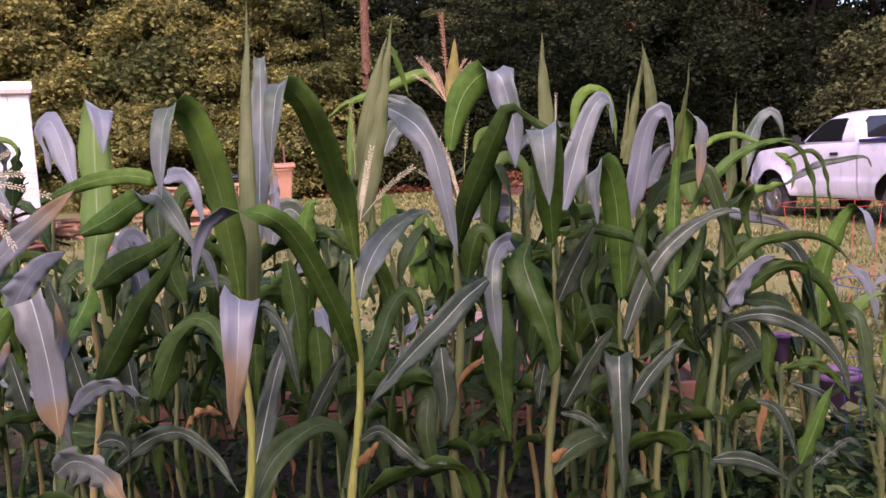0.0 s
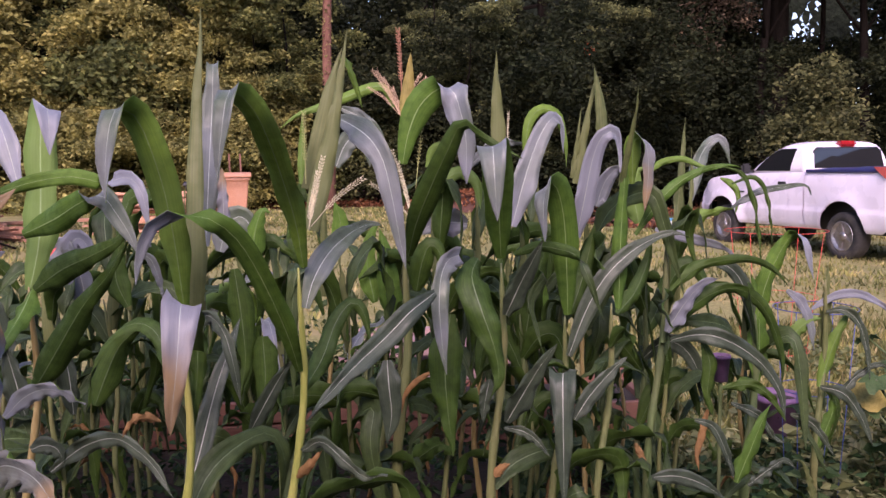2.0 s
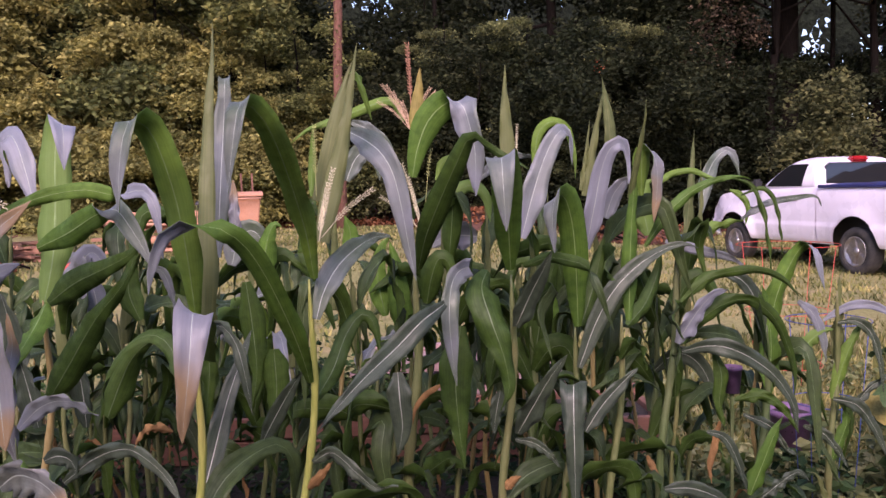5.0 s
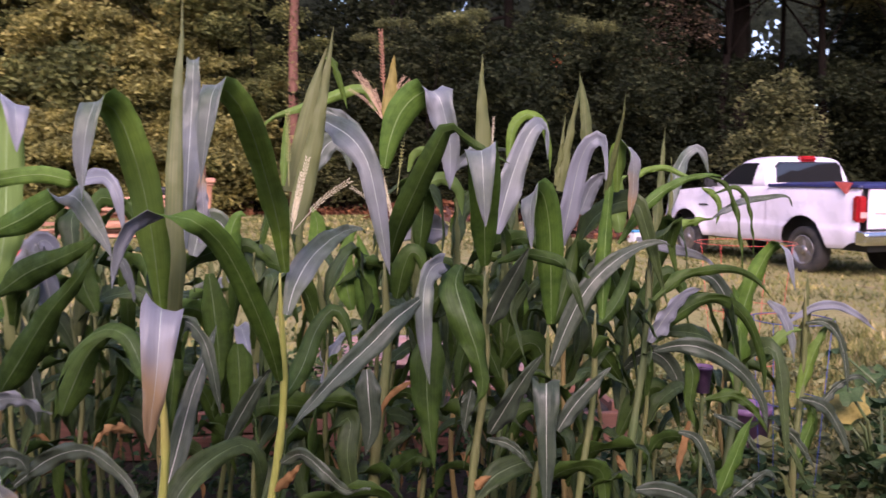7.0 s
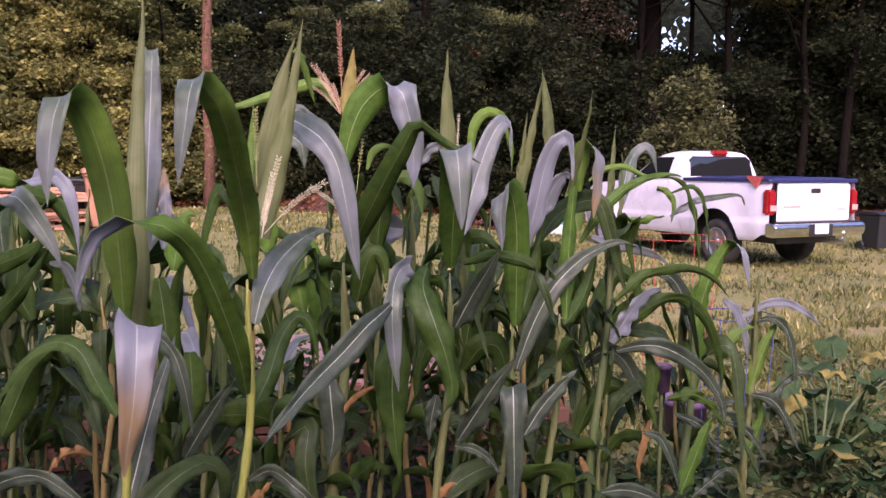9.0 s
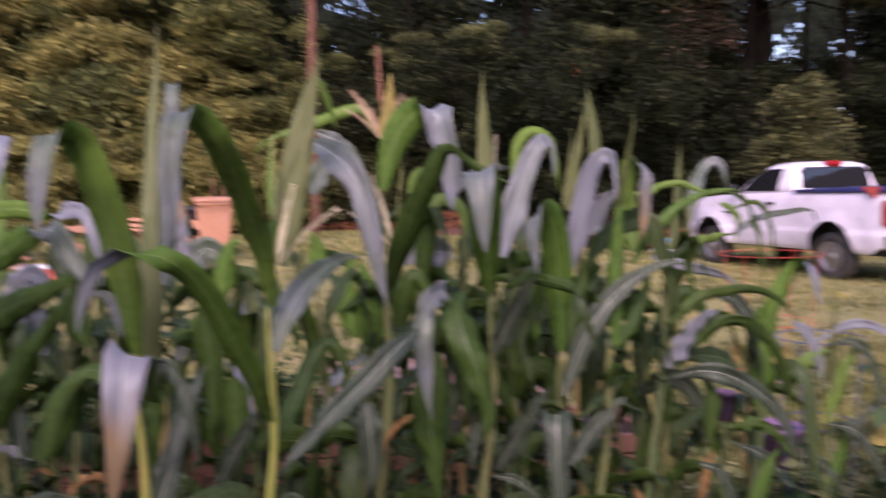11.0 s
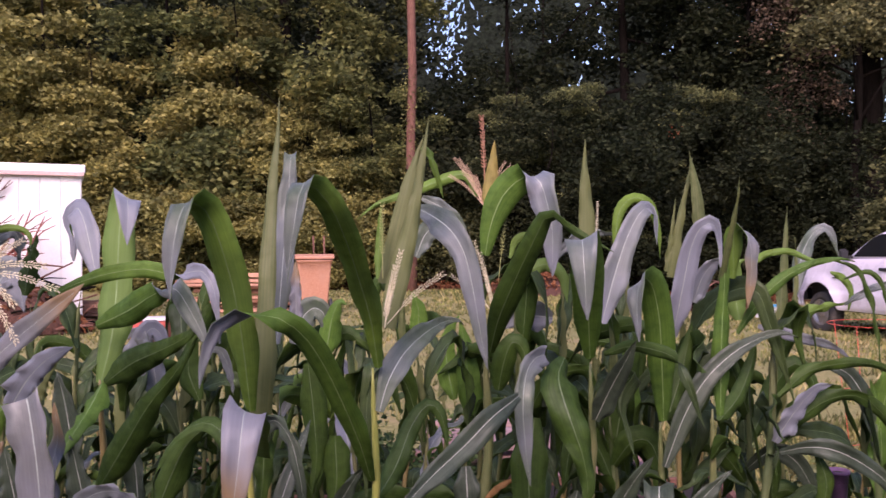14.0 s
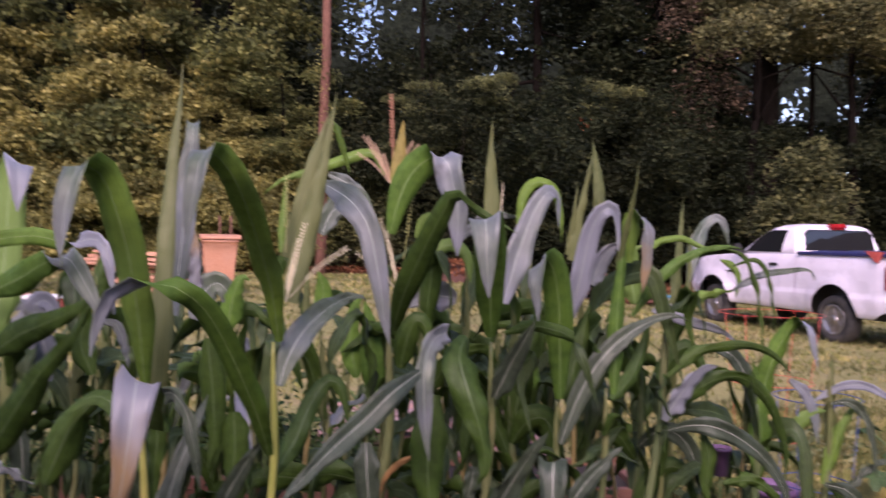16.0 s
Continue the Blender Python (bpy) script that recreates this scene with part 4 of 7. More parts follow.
# ---- shed, bins and piles ----
def build_shed():
    x0, x1, y0, y1, g = -10.6, -6.86, 14.0, 16.6, 0.33
    turn = 28.0
    off = Matrix.Rotation(radians(turn), 3, "Z") @ Vector(((x0 - x1) / 2, (y1 - y0) / 2, 0))
    root = thing("shed", x1 + off.x, y0 + off.y, g, turn, "white flat-roofed shed with pinkish roof trim", "shed")
    w, d, h = x1 - x0, y1 - y0, 2.62
    part("wall", one_box(0, 0, h / 2 - 0.1, w - 0.04, d - 0.04, h), SHED_WHITE, root)
    n = 12
    for i in range(n):
        soften(part("panel", one_box(-w / 2 + w * (i + 0.5) / n, -d / 2, h / 2 - 0.05, w / n - 0.005, 0.022, h - 0.05), SHED_WHITE, root), 0.004, 1)
    for i in range(8):
        soften(part("panel", one_box(w / 2, -d / 2 + d * (i + 0.5) / 8, h / 2 - 0.05, 0.022, d / 8 - 0.005, h - 0.05), SHED_WHITE, root), 0.004, 1)
    roof = soften(part("roof", one_box(0, 0, h + 0.03, w + 0.14, d + 0.2, 0.14), SHED_WHITE, root, "thin white flat roof"), 0.02)
    soften(part("trim", one_box(0, -d / 2 - 0.09, h - 0.06, w + 0.1, 0.05, 0.07), SHED_TRIM, roof, "pinkish trim board"), 0.008)


build_shed()


def dead_branch():
    """A bare reddish sapling in front of the shed."""
    root = thing("bare_sapling", -8.5, 13.35, rise(-8.5, 13.35), 0, "bare reddish sapling with thin twigs before the shed", "sapling")
    g = random.Random(3)
    bm = bmesh.new()
    tube(bm, [(0, 0, -0.05), (0.04, 0, 0.8), (0.15, 0.02, 1.5), (0.4, 0, 2.05), (0.68, 0, 2.5)], [0.032, 0.028, 0.022, 0.016, 0.008], 7)
    part("stem", bm, BARK_RED, root)
    for z, dx, dz in ((1.25, 0.75, 0.62), (1.35, 1.1, 0.32), (1.45, 0.95, 0.14), (1.2, 0.85, 0.02), (1.7, 0.55, 0.75), (1.1, 0.9, -0.15), (1.5, 0.5, 0.95)):
        bm = bmesh.new()
        s = Vector((0.06 + 0.2 * (z - 0.9), 0, z))
        e = s + Vector((dx, g.uniform(-0.2, 0.2), dz))
        tube(bm, [s, s.lerp(e, 0.5) + Vector((0, 0, 0.06)), e], [0.018, 0.014, 0.007], 6)
        for q in (0.4, 0.6, 0.8):
            k = s.lerp(e, q)
            tube(bm, [k, k + Vector((dx * 0.24, 0.05, g.uniform(-0.15, 0.22)))], [0.01, 0.005], 5)
        part("twig", bm, BARK_RED, root)


dead_branch()


def wheelie_bin(x, y, turn, material, label, size=1.0, name="wheeled_bin"):
    root = thing(name, x, y, rise(x, y), turn, label, "trash bin")
    root.scale = (size, size, size)
    bm = bmesh.new()
    rings = []
    for z, w, d in ((0.08, 0.24, 0.26), (0.5, 0.28, 0.31), (0.95, 0.32, 0.37), (1.0, 0.345, 0.395), (1.03, 0.345, 0.395)):
        rings.append([bm.verts.new(p) for p in ((-w, -d, z), (w, -d, z), (w, d, z), (-w, d, z))])
    for r0, r1 in zip(rings, rings[1:]):
        for k in range(4):
            bm.faces.new((r0[k], r0[(k + 1) % 4], r1[(k + 1) % 4], r1[k]))
    bm.faces.new(rings[0][::-1])
    bm.faces.new(rings[-1])
    soften(part("tub", bm, material, root), 0.03, 3)
    bm = bmesh.new()
    prism(bm, [(-0.43, 1.035), (-0.43, 1.06), (-0.3, 1.11), (0.3, 1.13), (0.43, 1.09), (0.43, 1.035)], -0.37, 0.37)
    soften(part("lid", bm, material, root), 0.015)
    bm = bmesh.new()
    tube(bm, [(-0.3, 0.42, 0.98), (-0.3, 0.5, 1.0), (0.3, 0.5, 1.0), (0.3, 0.42, 0.98)], 0.018, 8)
    part("handle", bm, material, root)
    for s in (-1, 1):
        bm = bmesh.new()
        lathe(bm, [(0.05, -0.03), (0.13, -0.03), (0.14, 0.0), (0.13, 0.03), (0.05, 0.03)], 20, Matrix.Translation((s * 0.3, 0.3, 0.14)) @ pose(0, 0, 0, 0, 90, 0))
        part("wheel", bm, BLACK, root, "black bin wheel")
    return root


wheelie_bin(-3.42, 16.4, 195, BIN_BROWN, "terracotta-brown wheeled trash bin by the woods", 1.0)
wheelie_bin(-4.1, 17.0, 185, BLACK, "black wheeled trash bin beside the brown one", 0.85)
for sx in (-3.62, -3.4):
    bm = bmesh.new()
    tube(bm, [(sx, 17.3, rise(sx, 17.3) - 0.1), (sx + 0.01, 17.32, 1.2), (sx, 17.3, 1.88)], 0.02, 8)
    tagged(part("garden_stake", bm, BARK_RED), "thin upright reddish wooden stake behind the bin", "stake")
wheelie_bin(11.5, 15.2, 10, BLACK, "black wheeled trash bin beyond the pickup", 0.7)


def plank_pile(name, x, y, turn, count, length, material, label, seed, layers=4, spread=0.9, rough=1.0):
    root = thing(name, x, y, rise(x, y), turn, label, "lumber pile")
    g = random.Random(seed)
    for i in range(count):
        lay = i * layers // count
        bm = bmesh.new()
        w = g.uniform(0.09, 0.16)
        m = pose(g.uniform(-0.3, 0.3) * rough, g.uniform(-spread, spread) * 0.5, 0.03 + lay * 0.085 + g.uniform(0, 0.02), g.uniform(-4, 4) * rough, g.uniform(-3, 3) * rough, g.uniform(-9, 9) * rough)
        box(bm, 0, 0, 0, length * g.uniform(0.7, 1.1), w, g.uniform(0.035, 0.06), m, bevel=0.005)
        part("plank", bm, material, root)
    return root


plank_pile("lumber_pile", -4.9, 16.6, 6, 34, 2.2, LUMBER, "untidy pile of reddish new lumber planks on the lawn", 5, 9)
plank_pile("lumber_pile", -7.4, 15.0, -14, 18, 2.0, LUMBER, "low pile of orange-brown lumber near the shed", 6, 4)
plank_pile("plank_stack", 0.3, 5.75, 4, 30, 1.25, PALE_BOARD, "stack of pale pinkish weathered boards behind the corn", 7, 5, 0.7, 0.5)


def stick_pile(x, y, width, depth, height, count, label, seed, tall=0):
    """A loose heap of broken branches."""
    root = thing("branch_heap", x, y, rise(x, y), 0, label, "branch heap")
    g = random.Random(seed)
    for i in range(count):
        u, v = g.uniform(-1, 1), g.uniform(-1, 1)
        top = height * max(0.05, 1 - u * u * 0.8 - v * v * 0.5) * g.uniform(0.2, 1.0)
        a, t, ln = g.uniform(0, 6.28), g.uniform(-0.5, 0.5), g.uniform(0.4, 1.2)
        d = Vector((math.cos(a), math.sin(a) * 0.6, t)) * ln * 0.5
        c = Vector((u * width / 2, v * depth / 2, max(top, abs(d.z) + 0.02)))
        bm = bmesh.new()
        r = g.uniform(0.012, 0.035)
        tube(bm, [c - d, c + Vector((0, 0, 0.03)), c + d], [r, r * 0.9, r * 0.6], 6)
        part("branch", bm, BARK_RED if g.random() < 0.55 else BARK, root)
    # long thin dead boughs that stick out of the top, with side twigs
    for i in range(tall):
        foot = Vector((g.uniform(-0.4, 0.1) * width, -0.1 * depth, height * 0.45))
        tip = foot + Vector((g.uniform(0.2, 0.95), g.uniform(-0.2, 0.1), height * g.uniform(0.6, 1.2)))
        mid = foot.lerp(tip, 0.5) + Vector((0, 0, 0.12))
        bm = bmesh.new()
        tube(bm, [foot, mid, tip], [0.026, 0.02, 0.009], 6)
        for k in range(5):
            s = foot.lerp(mid, 0.2 + 0.3 * k) if k < 3 else mid.lerp(tip, 0.3 * (k - 2))
            e = s + Vector((g.uniform(0.15, 0.45), g.uniform(-0.1, 0.1), g.uniform(-0.08, 0.28)))
            tube(bm, [s, s.lerp(e, 0.5) + Vector((0, 0, 0.03)), e], [0.013, 0.01, 0.005], 5)
        part("bough", bm, TWIG, root, "thin reddish dead bough")
    bm = bmesh.new()
    lathe(bm, [(1.0, 0.0), (0.85, 0.3), (0.5, 0.62), (0.12, 0.75)], 18, Matrix.Diagonal((width * 0.45, depth * 0.45, height * 0.8, 1)))
    part("leaf_core", bm, LEAF_HEAP, root, "brown leaves inside the heap")
    h = np.random.default_rng(seed)
    a, q = h.uniform(0, 2 * np.pi, 500), np.sqrt(h.uniform(0, 1, 500))
    spot = np.stack([q * np.cos(a) * width * 0.46, q * np.sin(a) * depth * 0.46, height * 0.62 * np.clip(1 - q * q, 0, 1) + h.uniform(-0.02, 0.08, 500)], 1)
    tagged(scatter("leaf_cover", spot, 0.13, LITTER, h, parent=root, up=0.3), kind="stuff")


TWIG = surface("dead_twig", (0.2, 0.06, 0.05), (0.34, 0.13, 0.1), 0.8, 30, 4, 0.3, 0.002)
LEAF_HEAP = surface("leaf_heap_brown", (0.035, 0.014, 0.01), (0.12, 0.05, 0.032), 0.9, 26, 3, 0.9, 0.04)
stick_pile(-7.7, 13.2, 3.0, 1.0, 1.25, 70, "tall heap of broken reddish branches before the shed", 31, 9)
stick_pile(-10.2, 12.6, 2.4, 1.0, 1.1, 40, "heap of broken branches and brown leaves by the shed", 32)
stick_pile(5.0, 19.4, 2.4, 1.0, 0.8, 40, "heap of broken reddish branches on the lawn", 33)


def dirt_heap(x, y, rx, ry, h, material, label):
    bm = bmesh.new()
    rows = []
    for j in range(15):
        v = -1 + 2 * j / 14
        rows.append([bm.verts.new((x + rx * u, y + ry * v, rise(x, y) - 0.03 + h * max(0, 1 - u * u - v * v) ** 0.7 * (0.8 + 0.5 * noise.noise(Vector((u * 3, v * 3, h)))))) for u in [-1 + 2 * i / 20 for i in range(21)]])
    for r0, r1 in zip(rows, rows[1:]):
        for i in range(20):
            bm.faces.new((r0[i], r0[i + 1], r1[i + 1], r1[i])).smooth = True
    tagged(part("soil_mound", bm, material), label, "mound")


dirt_heap(1.3, 22.9, 1.5, 0.9, 0.6, LEAF_HEAP, "low heap of reddish-brown leaves and soil")


hx, hy = rng.uniform(-0.2, 2.8, 900), rng.uniform(22.1, 23.6, 900)
hz = rise(1.3, 22.9) + 0.55 * np.clip(1 - ((hx - 1.3) / 1.5) ** 2 - ((hy - 22.9) / 0.9) ** 2, 0, 1) ** 0.7 + rng.uniform(-0.02, 0.06, 900)
tagged(scatter("mound_leaves", np.stack([hx, hy, hz], 1), 0.13, LITTER, rng, up=0.3), "reddish fallen leaves covering the low mound", "leaf litter", kind="stuff")


# ---- raised beds, cages and pots ----
def raised_bed(x0, x1, y0, y1, h, label):
    root = thing("raised_bed", (x0 + x1) / 2, (y0 + y1) / 2, 0, 2, label, "raised bed")
    w, d = x1 - x0, y1 - y0
    g = random.Random(int(x0 * 10))
    for k in range(2):
        z = h * (k + 0.5) / 2
        for s in (-1, 1):
            n = 2
            for i in range(n):
                soften(part("board", one_box(-w / 2 + w * (i + 0.5) / n, s * d / 2 + g.uniform(-0.008, 0.008), z, w / n - 0.012, 0.045, h / 2 - 0.012), TIMBER, root), 0.006)
            soften(part("board", one_box(s * (w / 2 - 0.03), 0, z, 0.045, d - 0.06, h / 2 - 0.012), TIMBER, root), 0.006)
    for sx in (-1, 0, 1):
        for sy in (-1, 1):
            soften(part("post", one_box(sx * (w / 2 - 0.05), sy * (d / 2 - 0.055), h / 2 + 0.02, 0.075, 0.06, h + 0.05), TIMBER, root), 0.006)
    part("soil", one_box(0, 0, h * 0.42, w - 0.08, d - 0.08, h * 0.8), POTTING, root, "dark soil")
    return root


raised_bed(-1.75, 0.12, 4.75, 5.55, 0.26, "low raised bed of reddish-brown timber boards behind the corn")
g = np.random.default_rng(31)
wx, wy = g.uniform(-1.68, 0.05, 4200), g.uniform(4.82, 5.48, 4200)
wt = np.array([0.5 + noise.noise(Vector((a * 2.6, b * 2.6, 3))) for a, b in zip(wx, wy)])
tagged(scatter("bed_weeds", np.stack([wx, wy, 0.2 + g.uniform(0.0, 0.55, 4200) * np.clip(wt, 0.15, 1.1)], 1), 0.05, WEED, g, up=0.55), "feathery dark green weeds filling the raised bed", "weeds", kind="stuff")
raised_bed(0.2, 1.4, 4.7, 5.3, 0.22, "short raised bed of reddish-brown boards behind the corn")


def tomato_cage(x, y, height, radius, levels, material, label):
    root = thing("tomato_cage", x, y, rise(x, y), 10, label, "tomato cage")
    for f in levels:
        z, r = height * f, radius * (0.62 + 0.38 * f)
        bm = bmesh.new()
        tube(bm, [(r * math.cos(a), r * math.sin(a), z) for a in [2 * math.pi * i / 28 for i in range(29)]], 0.0022, 6, False)
        part("ring", bm, material, root)
    for k in range(4):
        a = math.pi / 2 * k + 0.5
        bm = bmesh.new()
        tube(bm, [(radius * math.cos(a), radius * math.sin(a), height), (radius * 0.6 * math.cos(a), radius * 0.6 * math.sin(a), -0.08)], 0.002, 6)
        part("leg", bm, material, root)


tomato_cage(1.77, 3.62, 0.92, 0.17, (1.0, 0.62), BLUE_WIRE, "blue wire tomato cage at the edge of the corn")
tomato_cage(2.62, 5.95, 1.06, 0.345, (1.0, 0.56, 0.2), RED_WIRE, "orange-red wire tomato cage behind the corn")


def pot(x, y, r, h, material, label, name="plant_pot"):
    root = thing(name, x, y, rise(x, y), 0, label, "plant pot")
    bm = bmesh.new()
    lathe(bm, [(r * 0.72, 0), (r * 0.92, h * 0.86), (r, h * 0.87), (r, h), (r * 0.93, h), (r * 0.88, h * 0.86)], 28)
    part("pot", bm, material, root)
    bm = bmesh.new()
    lathe(bm, [(r * 0.86, h * 0.6), (r * 0.87, h * 0.88), (r * 0.3, h * 0.93)], 20)
    part("soil", bm, POTTING, root)
    return root


soften(tagged(part("garden_stake", one_box(1.1, 2.92, 0.38, 0.012, 0.012, 0.84), STALK_DARK), "slim square greenish garden stake among the corn", "stake"), 0.004)
pot(1.1, 2.92, 0.034, 0.09, PURPLE, "small purple plastic pot standing on a garden stake").location.z = 0.8
pot(2.05, 4.6, 0.13, 0.27, PURPLE, "wide purple plastic pot with dark soil")
pot(2.6, 3.36, 0.2, 0.28, PURPLE, "dark purple plastic bucket beside the squash")


def squash(x, y, seed, leaves, label, yellow):
    """A squash plant: upright stems with broad lobed leaves."""
    root = thing("squash_plant", x, y, 0, 0, label, "squash plant")
    g = random.Random(seed)
    for i in range(leaves):
        a, h, out, r = g.uniform(0, 6.28), g.uniform(0.25, 0.6), g.uniform(0.1, 0.42), g.uniform(0.05, 0.1)
        tip = Vector((out * math.cos(a), out * math.sin(a), h))
        bm = bmesh.new()
        tube(bm, [(0, 0, 0), tip * 0.5 + Vector((0, 0, h * 0.25)), tip], [0.011, 0.008, 0.006], 6)
        part("stem", bm, STALK_DARK, root)
        bm = bmesh.new()
        m = Matrix.Translation(tip) @ pose(0, 0, 0, g.uniform(-35, 35), g.uniform(-35, 35), g.uniform(0, 360))
        uv = bm.loops.layers.uv.new("UV")
        centre = bm.verts.new(m @ Vector((0, 0, 0)))
        n = 20
        rim = []
        for k in range(n):
            q = 2 * math.pi * k / n
            rr = r * (1 + 0.16 * math.cos(5 * q) + 0.04 * math.cos(11 * q))
            rim.append(bm.verts.new(m @ Vector((rr * math.cos(q), rr * math.sin(q), -0.25 * rr + 0.018 * math.sin(4 * q)))))
        for k in range(n):
            f = bm.faces.new((centre, rim[k], rim[(k + 1) % n]))
            f.smooth = True
            for lp, c in zip(f.loops, ((0, 0), (0.5, 0.5), (0.6, 0.5))):
                lp[uv].uv = c
        part("leaf", bm, SQUASH_YELLOW if i < yellow else SQUASH, root)


squash(2.3, 3.75, 1, 12, "squash plant with broad green and some yellowed leaves", 3)
squash(2.75, 4.2, 2, 14, "squash plant with broad dark green leaves", 1)


def crate(name, x, y, turn, sx, sy, sz, material, label, category, lid=None):
    root = thing(name, x, y, rise(x, y), turn, label, category)
    bm = bmesh.new()
    box(bm, 0, 0, sz / 2, sx, sy, sz, bevel=0.02)
    part("tub", bm, material, root)
    bm = bmesh.new()
    box(bm, 0, 0, sz + 0.02, sx + 0.03, sy + 0.03, 0.04, bevel=0.012)
    part("lid", bm, lid or material, root)


crate("cooler", 6.05, 18.9, 15, 0.5, 0.3, 0.26, WHITE_PLASTIC, "blue and white plastic cooler on the lawn", "cooler", BLUE_TARP)
crate("storage_tub", -5.0, 12.4, 12, 0.5, 0.4, 0.3, RED_TIN, "red plastic tub with pale lid on the lawn", "tub", WHITE_PLASTIC)
crate("storage_tub", 1.03, 8.2, 20, 0.16, 0.16, 0.14, ORANGE, "orange plastic tub behind the corn", "tub")


# unseen wall added behind the garden to block sun from the foot of the corn
tagged(part("wall_house", one_box(2.5, -5.0, 2.3, 18, 0.3, 5.0), UNSEEN_WALL), "added unseen brown wall behind the garden, keeps sun off the low corn", "wall", kind="structure")
# gable wall added out of view to put a dark roofline in the rear window
bm = bmesh.new()
prism(bm, [(-3.0, -0.3), (11.0, -0.3), (11.0, 5.9), (5.4, 6.98), (4.0, 7.08), (2.6, 6.95), (-3.0, 6.2)], 24.0, 24.3)
tagged(part("wall_gable", bm, UNSEEN_WALL), "plain brown gable wall added out of view for the rear window's reflection", "wall", kind="structure")


# ---- corn ----
def curve(points, n):
    """n + 1 points of a smooth line through the given ones, evenly spaced."""
    p = [Vector(q) for q in points]
    p = [p[0] * 2 - p[1]] + p + [p[-1] * 2 - p[-2]]
    dense = []
    for i in range(1, len(p) - 2):
        for k in range(16):
            t = k / 16
            dense.append(0.5 * (2 * p[i] + (p[i + 1] - p[i - 1]) * t + (2 * p[i - 1] - 5 * p[i] + 4 * p[i + 1] - p[i + 2]) * t * t + (3 * p[i] - p[i - 1] - 3 * p[i + 1] + p[i + 2]) * t ** 3))
    dense.append(p[-2])
    run = [0.0]
    for a, b in zip(dense, dense[1:]):
        run.append(run[-1] + (b - a).length)
    out, j = [], 0
    for k in range(n + 1):
        s = run[-1] * k / n
        while j < len(run) - 2 and run[j + 1] < s:
            j += 1
        d = run[j + 1] - run[j]
        out.append(dense[j].lerp(dense[j + 1], (s - run[j]) / d if d > 1e-9 else 0))
    return out, run[-1]


SKINS = {"green": (UPPER, UNDER, RIB, RIB_UNDER), "drying": (UPPER_DRY, UNDER, RIB, RIB_UNDER), "deep": (UPPER, UNDER_DEEP, RIB, RIB_UNDER), "bright": (UPPER, UNDER_BRIGHT, RIB, RIB_UNDER), "dusky": (DUSKY, SHADY_UNDER, DUSKY_RIB, SHADY_RIB), "old": (SHADY_UPPER, SHADY_UNDER, SHADY_RIB, SHADY_RIB), "sheath": (SHEATH, SHEATH, SHEATH, SHEATH), "ripe": (SHEATH_RIPE, SHEATH_RIPE, SHEATH_RIPE, SHEATH_RIPE), "dry": (DRY, DRY, DRY, DRY)}
leaf_count = 0


